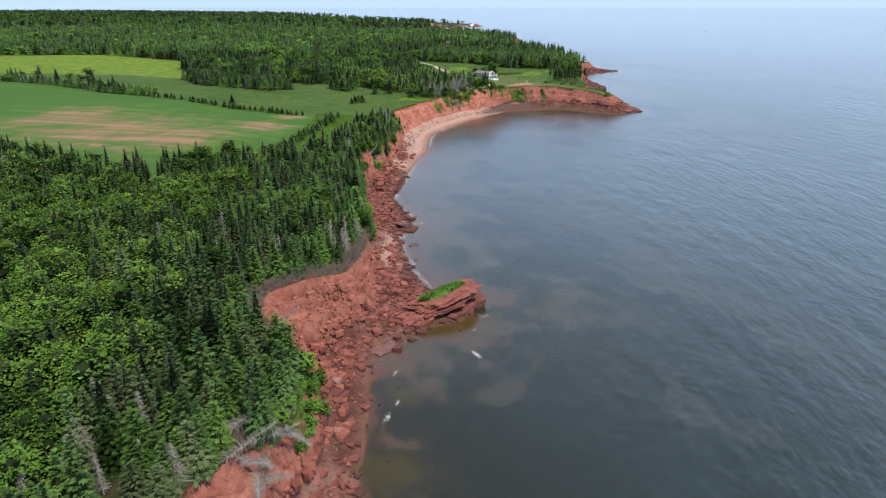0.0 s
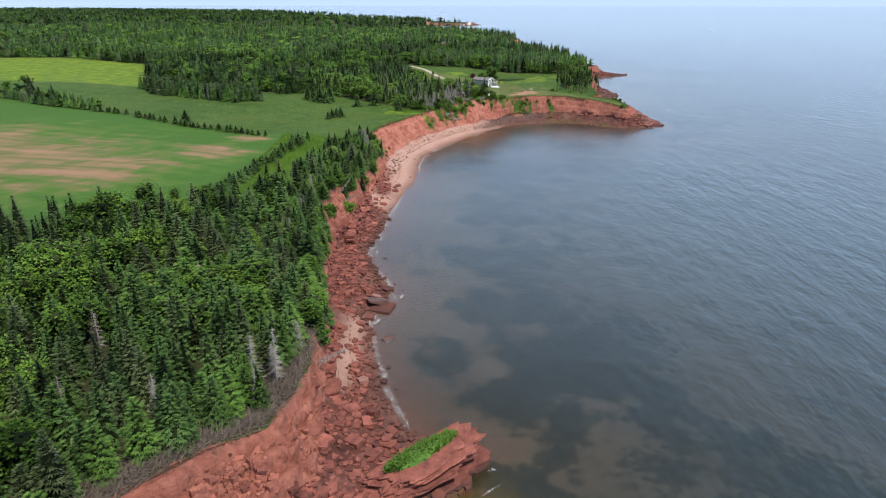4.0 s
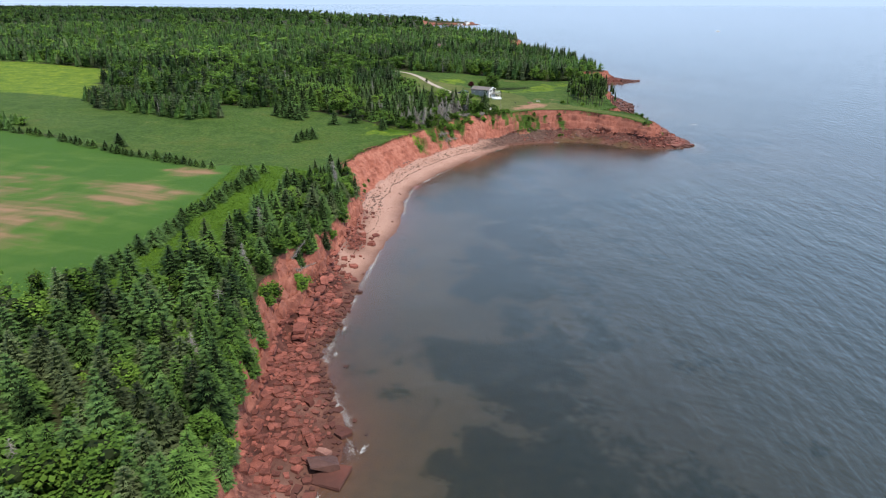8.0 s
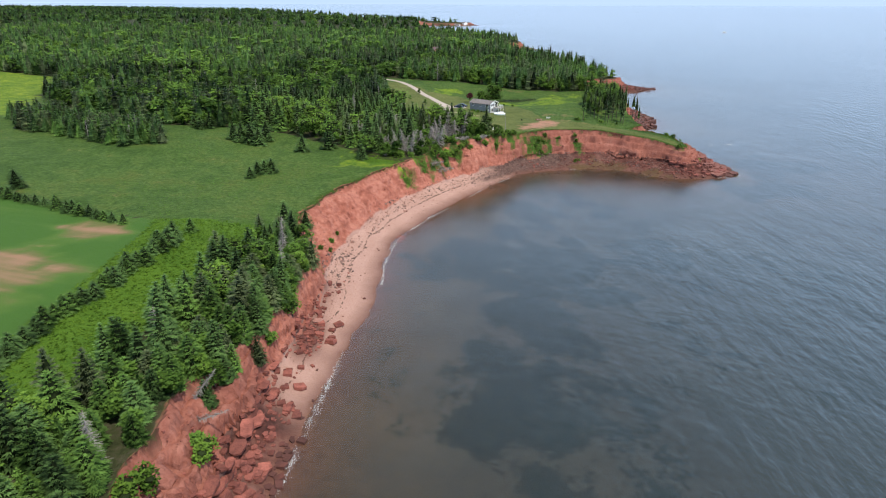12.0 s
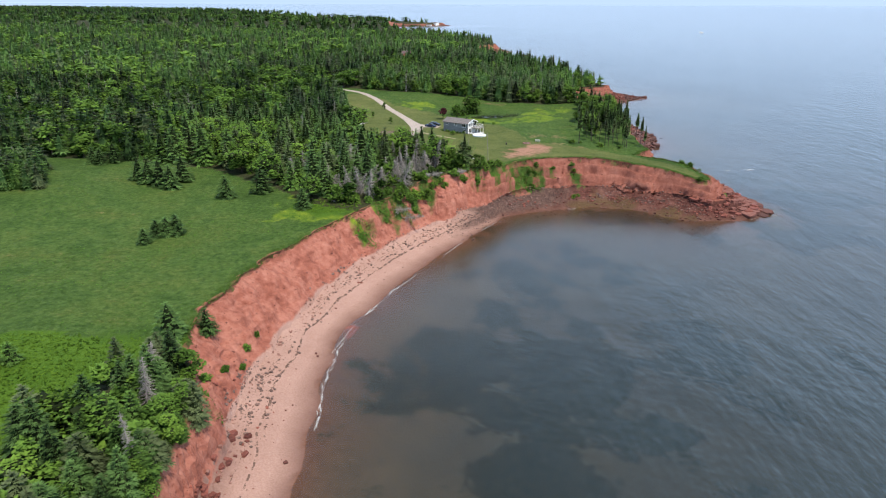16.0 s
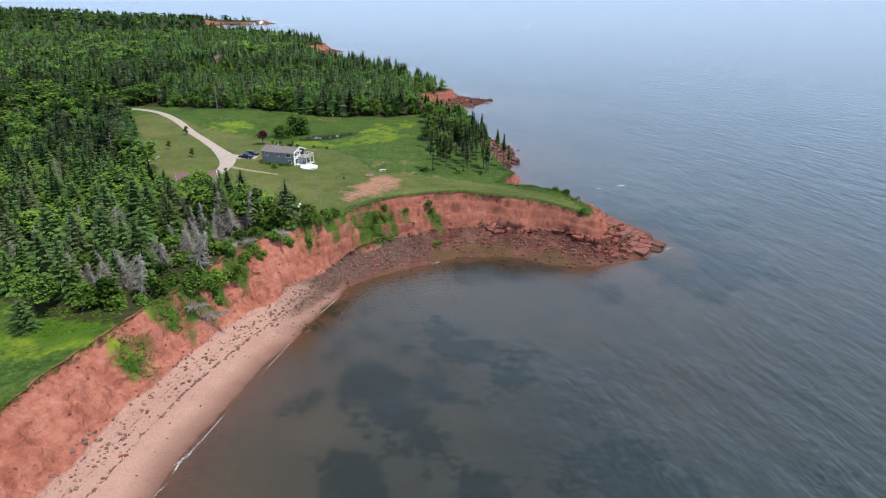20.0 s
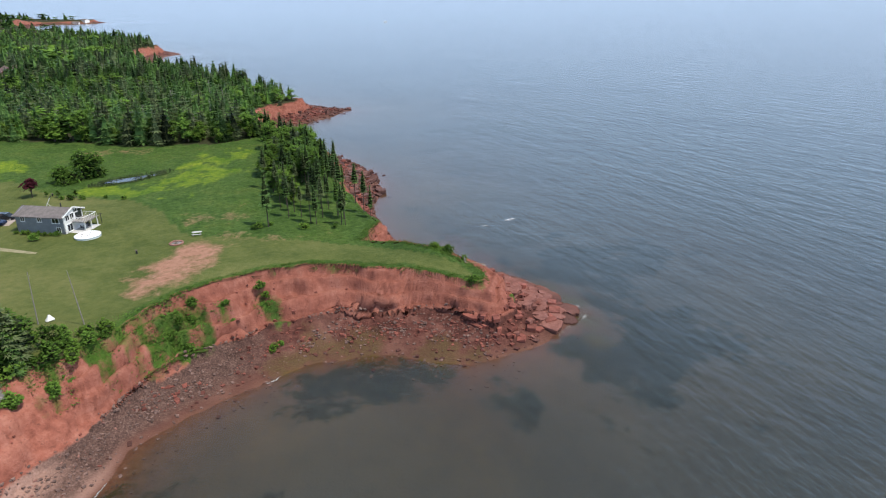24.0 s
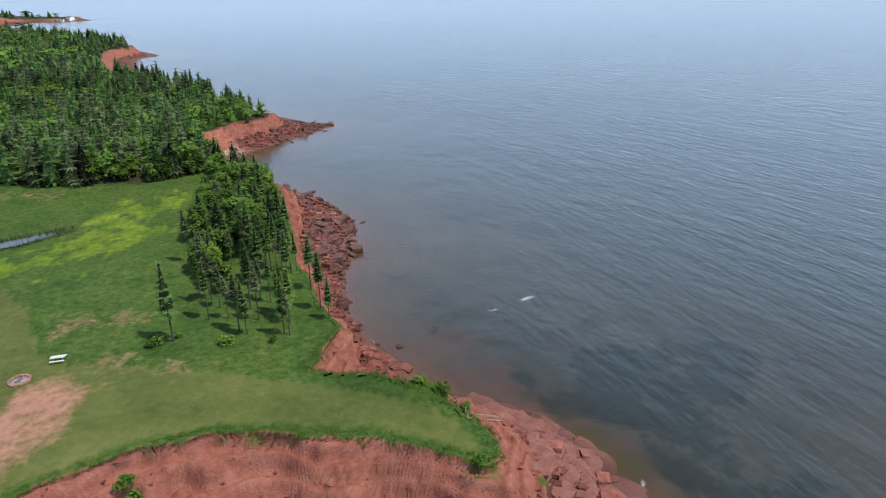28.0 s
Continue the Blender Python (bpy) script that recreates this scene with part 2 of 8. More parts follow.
def terrain(x, y):
    """Height of the land and sea bed, with the shore's zones: plateau, cliff share, shore share, signed distance to the edge."""
    far = np.clip(np.hypot(x, y) / 900 - 0.4, 0, 1)
    wob = (1 - far)
    jx, jy = x + wob * 1.6 * fbm(x, y, 7, 3, 5), y + wob * 1.6 * fbm(x, y, 7, 3, 9)
    in_t, in_f, in_w = inside(T_POLY, jx, jy), inside(F_POLY, jx, jy), inside(W_POLY, jx, jy)
    d_t, d_f, d_w = distance(T_LINE, jx, jy), distance(F_LINE, jx, jy), distance(W_LINE, jx, jy)
    in_f |= in_t
    in_w |= in_f
    top = plateau(x, y)
    rock = rocky(x, y)
    zf = 2.0 + 0.7 * rock + 0.6 * fbm(x, y, 9, 2, 3)
    zf = zf + 1.9 * np.exp(-((x - 78 * U) ** 2 + (y - 288 * U) ** 2) / (2 * (5 * U) ** 2))
    u = np.where(in_t, 1.0, d_f / (d_f + d_t + 1e-6))
    u = np.where(in_f, u, 0.0)
    gully = fbm(x, y, 5.5, 3, 21)
    u2 = np.clip(u + 0.42 * gully * np.sin(np.pi * u), 0, 1)
    ledge = u2 + 0.07 * np.sin(u2 * 21 + 3 * fbm(x, y, 14, 2, 4)) * (0.4 + rock)
    v = np.where(in_f, 1.0, d_w / (d_w + d_f + 1e-6))
    v = np.where(in_w, v, 0.0)
    beach = zf * (v ** 1.15) + rock * 0.55 * fbm(x, y, 2.6, 3, 31) * np.sin(np.pi * np.clip(v, 0, 1)) + 0.08 * fbm(x, y, 3, 2, 33)
    steps = np.floor(beach / 0.45 + fbm(x, y, 6, 2, 35)) * 0.45
    beach = beach * (1 - 0.5 * rock) + np.maximum(steps, -0.1) * 0.5 * rock
    cliff = zf + (top - zf) * np.clip(ledge, 0, 1) ** 0.92 + 0.5 * fbm(x, y, 2.2, 3, 41) * np.sin(np.pi * u)
    crown = top + 0.35 * fbm(x, y, 16, 3, 51) * np.clip(d_t / 6, 0, 1) + (0.9 * fbm(x, y, 260, 3, 53) * 6) * np.clip(d_t / 250 - 0.5, 0, 1)
    deep = -(0.045 + 0.12 * np.exp(-((x / U - 92) / 14) ** 2 - ((y / U - 292) / 24) ** 2)) * d_w - 0.10 * np.clip(d_w / 2, 0, 1) - 0.02 + 0.5 * fbm(x, y, 11, 3, 61) * np.clip(d_w / 12, 0, 1)
    z = np.where(in_t, crown, np.where(in_f, cliff, np.where(in_w, beach, np.maximum(deep, -9))))
    return z, in_t, np.where(in_t, d_t, -d_t), u, v, d_w, rock


def ground_at(px, py):
    """Height in metres at a plan place."""
    z = terrain(np.array([px * U]), np.array([py * U]))[0]
    return float(z[0])


# ---- materials ----
def nodes_of(name):
    m = bpy.data.materials.new(name)
    m.use_nodes = True
    return m, m.node_tree.nodes, m.node_tree.links, m.node_tree.nodes["Principled BSDF"]


def noise_node(nd, lk, size, detail=4.0, rough=0.6, vector=None, kind="ShaderNodeTexNoise"):
    t = nd.new(kind)
    t.inputs["Scale"].default_value = 1.0 / size
    if kind == "ShaderNodeTexNoise":
        t.inputs["Detail"].default_value, t.inputs["Roughness"].default_value = detail, rough
    if vector is None:
        g = nd.new("ShaderNodeNewGeometry")
        vector = g.outputs["Position"]
    lk.new(vector, t.inputs["Vector"])
    return t


def ramp(nd, lk, value, stops):
    r = nd.new("ShaderNodeValToRGB")
    while len(r.color_ramp.elements) < len(stops):
        r.color_ramp.elements.new(0.5)
    for e, (at, c) in zip(r.color_ramp.elements, stops):
        e.position, e.color = at, (*c, 1) if len(c) == 3 else c
    lk.new(value, r.inputs[0])
    return r.outputs[0]


def blend(nd, lk, fac, a, b, mode="MIX"):
    m = nd.new("ShaderNodeMix")
    m.data_type, m.blend_type = "RGBA", mode
    for sock, val in ((m.inputs[0], fac), (m.inputs[6], a), (m.inputs[7], b)):
        if isinstance(val, (int, float)):
            sock.default_value = val
        elif isinstance(val, tuple):
            sock.default_value = (*val, 1)
        else:
            lk.new(val, sock)
    return m.outputs[2]


def calc(nd, lk, op, a, b=0.0, c=None, clamp=False):
    m = nd.new("ShaderNodeMath")
    m.operation, m.use_clamp = op, clamp
    for sock, val in zip(m.inputs, (a, b) if c is None else (a, b, c)):
        if isinstance(val, (int, float)):
            sock.default_value = val
        else:
            lk.new(val, sock)
    return m.outputs[0]


def bumped(nd, lk, bsdf, height, strength=0.4, dist=0.1):
    b = nd.new("ShaderNodeBump")
    b.inputs["Strength"].default_value, b.inputs["Distance"].default_value = strength, dist
    lk.new(height, b.inputs["Height"])
    lk.new(b.outputs[0], bsdf.inputs["Normal"])


def surface(name, dark, light, size, rough=0.85, grain=0.15, bump=0.3, metal=0.0, random_value=0.0, island=False, tidal=False):
    """A weathered surface: broad patches and fine grain between two colours, with relief."""
    m, nd, lk, bs = nodes_of(name)
    big, fine = noise_node(nd, lk, size), noise_node(nd, lk, size * grain, 5)
    v = calc(nd, lk, "ADD", calc(nd, lk, "MULTIPLY", big.outputs[0], 0.6), calc(nd, lk, "MULTIPLY", fine.outputs[0], 0.4))
    col = ramp(nd, lk, v, [(0.34, dark), (0.66, light)])
    if random_value:
        src = nd.new("ShaderNodeNewGeometry").outputs["Random Per Island"] if island else nd.new("ShaderNodeObjectInfo").outputs["Random"]
        hsv = nd.new("ShaderNodeHueSaturation")
        lk.new(calc(nd, lk, "MULTIPLY_ADD", src, random_value, 1 - random_value / 2), hsv.inputs["Value"])
        lk.new(col, hsv.inputs["Color"])
        col = hsv.outputs[0]
    if tidal:                                             # rock stays dark and wet up to the reach of the waves
        up = nd.new("ShaderNodeSeparateXYZ")
        lk.new(nd.new("ShaderNodeNewGeometry").outputs["Position"], up.inputs[0])
        damp = calc(nd, lk, "MULTIPLY_ADD", calc(nd, lk, "ADD", up.outputs[2], calc(nd, lk, "MULTIPLY", big.outputs[0], -0.8)), -2.2, 1.1, clamp=True)
        col = blend(nd, lk, calc(nd, lk, "MULTIPLY", damp, 0.8), col, (0.055, 0.026, 0.021))
    lk.new(col, bs.inputs["Base Color"])
    bs.inputs["Roughness"].default_value, bs.inputs["Metallic"].default_value = rough, metal
    bs.inputs["Specular IOR Level"].default_value = 0.3
    if bump:
        bumped(nd, lk, bs, v, bump, size * 0.25)
    return m


def foliage(name, dark, light, through_light=0.25):
    """Leaves or needles: hue varies leaf by leaf and in clumps, with some light passing through."""
    m, nd, lk, bs = nodes_of(name)
    g = nd.new("ShaderNodeNewGeometry")
    big = noise_node(nd, lk, 5.0, 3)
    v = calc(nd, lk, "ADD", calc(nd, lk, "MULTIPLY", big.outputs[0], 0.75), calc(nd, lk, "MULTIPLY", g.outputs["Random Per Island"], 0.30))
    info = nd.new("ShaderNodeObjectInfo")
    v = calc(nd, lk, "ADD", v, calc(nd, lk, "MULTIPLY_ADD", info.outputs["Random"], 0.3, -0.15))
    tone = nd.new("ShaderNodeAttribute")
    tone.attribute_name = "tone"
    v = calc(nd, lk, "ADD", v, calc(nd, lk, "MULTIPLY", tone.outputs["Fac"], 0.42))
    col = ramp(nd, lk, v, [(0.2, dark), (0.8, light)])
    lk.new(col, bs.inputs["Base Color"])
    bs.inputs["Roughness"].default_value = 0.75
    bs.inputs["Specular IOR Level"].default_value = 0.06
    tr = nd.new("ShaderNodeBsdfTranslucent")
    lk.new(col, tr.inputs[0])
    mx = nd.new("ShaderNodeMixShader")
    mx.inputs[0].default_value = through_light
    lk.new(bs.outputs[0], mx.inputs[1])
    lk.new(tr.outputs[0], mx.inputs[2])
    lk.new(mx.outputs[0], nd["Material Output"].inputs[0])
    return m


def plain(name, colour, rough=0.5, metal=0.0, dirt=0.12, size=0.6):
    c2 = tuple(c * (1 - dirt) for c in colour)
    return surface(name, c2, colour, size, rough, 0.1, 0.04, metal)


def ground_material():
    m, nd, lk, bs = nodes_of("ground_cover")

    def attr(n):
        a = nd.new("ShaderNodeAttribute")
        a.attribute_name = n
        return a.outputs["Fac"]

    def noise_(size, detail=4, rough=0.6):
        return noise_node(nd, lk, size, detail, rough).outputs[0]

    n90, n25, n6, n1, n02 = noise_(90), noise_(25), noise_(6), noise_(1.3, 6, 0.7), noise_(0.25, 3)
    g = nd.new("ShaderNodeNewGeometry")
    xyz = nd.new("ShaderNodeSeparateXYZ")
    lk.new(g.outputs["Position"], xyz.inputs[0])
    # red earth of the cliffs with bedded and washed streaks
    strat = nd.new("ShaderNodeCombineXYZ")
    for k, f in enumerate((0.05, 0.05, 1.5)):
        lk.new(calc(nd, lk, "MULTIPLY", xyz.outputs[k], f), strat.inputs[k])
    beds = nd.new("ShaderNodeTexNoise")
    beds.inputs["Scale"].default_value, beds.inputs["Detail"].default_value = 1.0, 4
    lk.new(strat.outputs[0], beds.inputs["Vector"])
    wash = nd.new("ShaderNodeMapping")
    wash.inputs["Scale"].default_value = (0.9, 0.9, 0.09)
    lk.new(g.outputs["Position"], wash.inputs["Vector"])
    runs = nd.new("ShaderNodeTexNoise")
    runs.inputs["Scale"].default_value, runs.inputs["Detail"].default_value = 1.0, 5
    lk.new(wash.outputs[0], runs.inputs["Vector"])
    mixv = calc(nd, lk, "ADD", calc(nd, lk, "ADD", calc(nd, lk, "MULTIPLY", beds.outputs[0], 0.14), calc(nd, lk, "MULTIPLY", runs.outputs[0], 0.26)), calc(nd, lk, "ADD", calc(nd, lk, "MULTIPLY", n6, 0.28), calc(nd, lk, "ADD", calc(nd, lk, "MULTIPLY", n1, 0.22), calc(nd, lk, "MULTIPLY", n02, 0.10))))
    soil = ramp(nd, lk, mixv, [(0.36, (0.145, 0.047, 0.033)), (0.48, (0.275, 0.098, 0.067)), (0.62, (0.40, 0.175, 0.127))])
    stony = calc(nd, lk, "MULTIPLY_ADD", noise_(0.55, 2, 0.5), 12.0, -7.6, clamp=True)
    soil = blend(nd, lk, calc(nd, lk, "MULTIPLY", stony, 0.4), soil, (0.055, 0.026, 0.021))
    rockc = ramp(nd, lk, calc(nd, lk, "ADD", calc(nd, lk, "MULTIPLY", n1, 0.5), calc(nd, lk, "MULTIPLY", n6, 0.5)),
                 [(0.38, (0.042, 0.018, 0.015)), (0.5, (0.092, 0.036, 0.028)), (0.64, (0.18, 0.083, 0.065))])
    sand = ramp(nd, lk, calc(nd, lk, "ADD", calc(nd, lk, "MULTIPLY", n6, 0.4), calc(nd, lk, "MULTIPLY", n02, 0.6)),
                [(0.3, (0.29, 0.166, 0.127)), (0.7, (0.43, 0.275, 0.222))])
    # strand lines of dried weed along the beach
    sh = attr("shore")
    w1 = calc(nd, lk, "ABSOLUTE", calc(nd, lk, "SUBTRACT", calc(nd, lk, "ADD", sh, calc(nd, lk, "MULTIPLY_ADD", n6, 0.12, -0.06)), 0.62))
    w2 = calc(nd, lk, "ABSOLUTE", calc(nd, lk, "SUBTRACT", calc(nd, lk, "ADD", sh, calc(nd, lk, "MULTIPLY_ADD", n6, 0.16, -0.08)), 0.82))
    wl = calc(nd, lk, "MINIMUM", w1, calc(nd, lk, "ADD", w2, 0.012))
    wrack = calc(nd, lk, "MULTIPLY", calc(nd, lk, "LESS_THAN", wl, 0.016), calc(nd, lk, "GREATER_THAN", n1, 0.5))
    sand = blend(nd, lk, calc(nd, lk, "MULTIPLY", wrack, 0.8), sand, (0.075, 0.045, 0.033))
    shingle_ = ramp(nd, lk, calc(nd, lk, "ADD", calc(nd, lk, "MULTIPLY", n02, 0.6), calc(nd, lk, "MULTIPLY", n1, 0.4)), [(0.36, (0.038, 0.023, 0.019)), (0.52, (0.098, 0.057, 0.046)), (0.66, (0.19, 0.120, 0.098))])
    wet = calc(nd, lk, "SUBTRACT", 1.0, calc(nd, lk, "MULTIPLY", sh, calc(nd, lk, "MULTIPLY_ADD", attr("rock"), -1.0, 2.7)), clamp=True)
    shore = blend(nd, lk, attr("rock"), sand, rockc)
    shore = blend(nd, lk, calc(nd, lk, "MULTIPLY_ADD", attr("gravel"), 1.6, calc(nd, lk, "MULTIPLY_ADD", n6, 1.6, -1.1), clamp=True), shore, shingle_)
    shore = blend(nd, lk, calc(nd, lk, "MULTIPLY", wet, 0.85), shore, blend(nd, lk, n6, (0.085, 0.040, 0.030), (0.17, 0.080, 0.056)))
    slime = calc(nd, lk, "MULTIPLY", calc(nd, lk, "MULTIPLY_ADD", attr("algae"), 1.2, calc(nd, lk, "MULTIPLY_ADD", n1, 2.4, -1.6), clamp=True), 0.8)
    shore = blend(nd, lk, slime, shore, ramp(nd, lk, n02, [(0.3, (0.045, 0.034, 0.014)), (0.7, (0.12, 0.085, 0.035))]))
    hard = blend(nd, lk, calc(nd, lk, "MULTIPLY", attr("rock"), 0.4), soil, blend(nd, lk, n1, (0.088, 0.032, 0.025), (0.215, 0.086, 0.064)))
    face = calc(nd, lk, "MULTIPLY_ADD", calc(nd, lk, "ADD", attr("cliff"), calc(nd, lk, "ADD", calc(nd, lk, "MULTIPLY_ADD", n1, 0.5, -0.25), calc(nd, lk, "MULTIPLY_ADD", n6, 0.3, -0.15))), 5.0, -1.2, clamp=True)
    base = blend(nd, lk, face, shore, hard)
    # sea bed: sandy floor, dark weed, greenish film
    kelp = calc(nd, lk, "ADD", attr("weed"), calc(nd, lk, "ADD", calc(nd, lk, "MULTIPLY_ADD", n6, 1.5, -0.75), calc(nd, lk, "MULTIPLY_ADD", n1, 1.7, -0.85)))
    kelp = calc(nd, lk, "MULTIPLY_ADD", kelp, 4.0, -1.3, clamp=True)
    # scattered dark stones on the bottom close inshore
    cob = calc(nd, lk, "MULTIPLY", calc(nd, lk, "MULTIPLY_ADD", noise_(2.6, 3, 0.5), 9.0, -5.6, clamp=True), calc(nd, lk, "MULTIPLY_ADD", n25, 3.0, -1.0, clamp=True))
    kelp = calc(nd, lk, "MAXIMUM", kelp, calc(nd, lk, "MULTIPLY", cob, calc(nd, lk, "MULTIPLY", calc(nd, lk, "POWER", attr("shoal"), 0.35), 0.8)))
    film = calc(nd, lk, "MULTIPLY_ADD", attr("algae"), 1.2, calc(nd, lk, "MULTIPLY_ADD", n1, 2.4, -1.5), clamp=True)
    bed = ramp(nd, lk, calc(nd, lk, "ADD", calc(nd, lk, "MULTIPLY", n25, 0.6), calc(nd, lk, "MULTIPLY", n1, 0.4)), [(0.35, (0.080, 0.062, 0.040)), (0.65, (0.138, 0.106, 0.067))])
    bed = blend(nd, lk, calc(nd, lk, "MULTIPLY", attr("shoal"), 0.85), bed, ramp(nd, lk, n1, [(0.35, (0.115, 0.045, 0.030)), (0.65, (0.22, 0.098, 0.066))]))
    bed = blend(nd, lk, kelp, bed, ramp(nd, lk, n1, [(0.3, (0.018, 0.019, 0.009)), (0.7, (0.056, 0.047, 0.020))]))
    bed = blend(nd, lk, film, bed, ramp(nd, lk, n02, [(0.3, (0.045, 0.036, 0.006)), (0.7, (0.135, 0.095, 0.018))]))
    # dark band below the sod: topsoil, plus the undercut's shade put into the colour
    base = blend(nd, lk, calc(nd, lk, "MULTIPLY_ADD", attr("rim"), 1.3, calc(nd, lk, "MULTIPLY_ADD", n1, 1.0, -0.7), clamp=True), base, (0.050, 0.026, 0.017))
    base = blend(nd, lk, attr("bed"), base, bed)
    # green covers
    meadow = ramp(nd, lk, calc(nd, lk, "ADD", calc(nd, lk, "ADD", calc(nd, lk, "MULTIPLY", n25, 0.26), calc(nd, lk, "MULTIPLY", n6, 0.26)), calc(nd, lk, "ADD", calc(nd, lk, "MULTIPLY", n1, 0.32), calc(nd, lk, "MULTIPLY", n02, 0.16))),
                  [(0.37, (0.022, 0.046, 0.009)), (0.47, (0.046, 0.086, 0.017)), (0.55, (0.074, 0.122, 0.027)), (0.66, (0.118, 0.140, 0.040))])
    lawn = ramp(nd, lk, calc(nd, lk, "ADD", calc(nd, lk, "MULTIPLY", n25, 0.45), calc(nd, lk, "ADD", calc(nd, lk, "MULTIPLY", n6, 0.25), calc(nd, lk, "MULTIPLY", n1, 0.3))),
                [(0.38, (0.055, 0.076, 0.018)), (0.5, (0.093, 0.110, 0.031)), (0.64, (0.155, 0.148, 0.056))])
    turn = nd.new("ShaderNodeVectorRotate")
    turn.rotation_type = "Z_AXIS"
    turn.inputs["Angle"].default_value = 0.25
    lk.new(g.outputs["Position"], turn.inputs["Vector"])
    stretch = nd.new("ShaderNodeMapping")
    stretch.inputs["Scale"].default_value = (0.010, 0.22, 0.0)
    lk.new(turn.outputs[0], stretch.inputs["Vector"])
    rows_ = nd.new("ShaderNodeTexNoise")
    rows_.inputs["Scale"].default_value, rows_.inputs["Detail"].default_value = 1.0, 3
    lk.new(stretch.outputs[0], rows_.inputs["Vector"])
    thin = calc(nd, lk, "ADD", calc(nd, lk, "ADD", calc(nd, lk, "MULTIPLY", rows_.outputs[0], 0.50), calc(nd, lk, "ADD", calc(nd, lk, "MULTIPLY", n25, 0.12), calc(nd, lk, "MULTIPLY", n6, 0.14))), calc(nd, lk, "MULTIPLY", attr("thin"), 0.30))
    crop = ramp(nd, lk, thin, [(0.40, (0.046, 0.104, 0.018)), (0.54, (0.068, 0.122, 0.024)), (0.63, (0.115, 0.118, 0.042)), (0.76, (0.25, 0.150, 0.090))])
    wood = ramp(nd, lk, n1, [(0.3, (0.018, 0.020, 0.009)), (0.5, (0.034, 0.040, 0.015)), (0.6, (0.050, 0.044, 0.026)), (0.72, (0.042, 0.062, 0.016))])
    fern = ramp(nd, lk, calc(nd, lk, "ADD", calc(nd, lk, "MULTIPLY", n6, 0.5), calc(nd, lk, "MULTIPLY", n02, 0.5)), [(0.3, (0.028, 0.072, 0.006)), (0.7, (0.085, 0.155, 0.016))])
    yellow = ramp(nd, lk, calc(nd, lk, "ADD", calc(nd, lk, "MULTIPLY", n6, 0.5), calc(nd, lk, "MULTIPLY", n1, 0.5)), [(0.38, (0.050, 0.105, 0.012)), (0.52, (0.110, 0.165, 0.016)), (0.64, (0.20, 0.245, 0.022))])
    lumps = calc(nd, lk, "MULTIPLY_ADD", noise_(0.9, 2, 0.5), 7.0, -3.4, clamp=True)
    meadow = blend(nd, lk, calc(nd, lk, "MULTIPLY", lumps, 0.5), meadow, (0.017, 0.042, 0.006))
    rough = ramp(nd, lk, calc(nd, lk, "ADD", calc(nd, lk, "MULTIPLY", n1, 0.6), calc(nd, lk, "MULTIPLY", n02, 0.4)), [(0.36, (0.018, 0.034, 0.005)), (0.52, (0.056, 0.082, 0.014)), (0.66, (0.112, 0.110, 0.032))])
    green = blend(nd, lk, calc(nd, lk, "MULTIPLY_ADD", calc(nd, lk, "ADD", calc(nd, lk, "MULTIPLY", n25, 0.5), calc(nd, lk, "MULTIPLY", n6, 0.5)), 4.2, -2.05, clamp=True), meadow, rough)
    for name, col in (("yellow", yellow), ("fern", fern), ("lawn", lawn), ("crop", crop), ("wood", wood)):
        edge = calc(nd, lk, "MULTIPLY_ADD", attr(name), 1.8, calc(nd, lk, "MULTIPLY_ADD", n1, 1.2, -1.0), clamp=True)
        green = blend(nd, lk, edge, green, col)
    bare = calc(nd, lk, "MULTIPLY_ADD", attr("bare"), 1.5, calc(nd, lk, "ADD", calc(nd, lk, "MULTIPLY_ADD", n6, 2.0, -1.5), calc(nd, lk, "MULTIPLY_ADD", n1, 1.6, -0.75)), clamp=True)
    green = blend(nd, lk, bare, green, ramp(nd, lk, n1, [(0.3, (0.25, 0.125, 0.080)), (0.7, (0.36, 0.20, 0.14))]))
    sod = calc(nd, lk, "MULTIPLY_ADD", attr("grass"), 2.0, calc(nd, lk, "MULTIPLY_ADD", n1, 2.0, -1.5), clamp=True)
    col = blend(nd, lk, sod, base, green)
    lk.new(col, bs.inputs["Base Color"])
    rg = calc(nd, lk, "MULTIPLY_ADD", wet, -0.45, 0.92)
    lk.new(rg, bs.inputs["Roughness"])
    bs.inputs["Specular IOR Level"].default_value = 0.1
    h = calc(nd, lk, "ADD", calc(nd, lk, "MULTIPLY", n1, 0.7), calc(nd, lk, "MULTIPLY", n02, 0.3))
    bumped(nd, lk, bs, h, 0.75, 0.6)
    return m


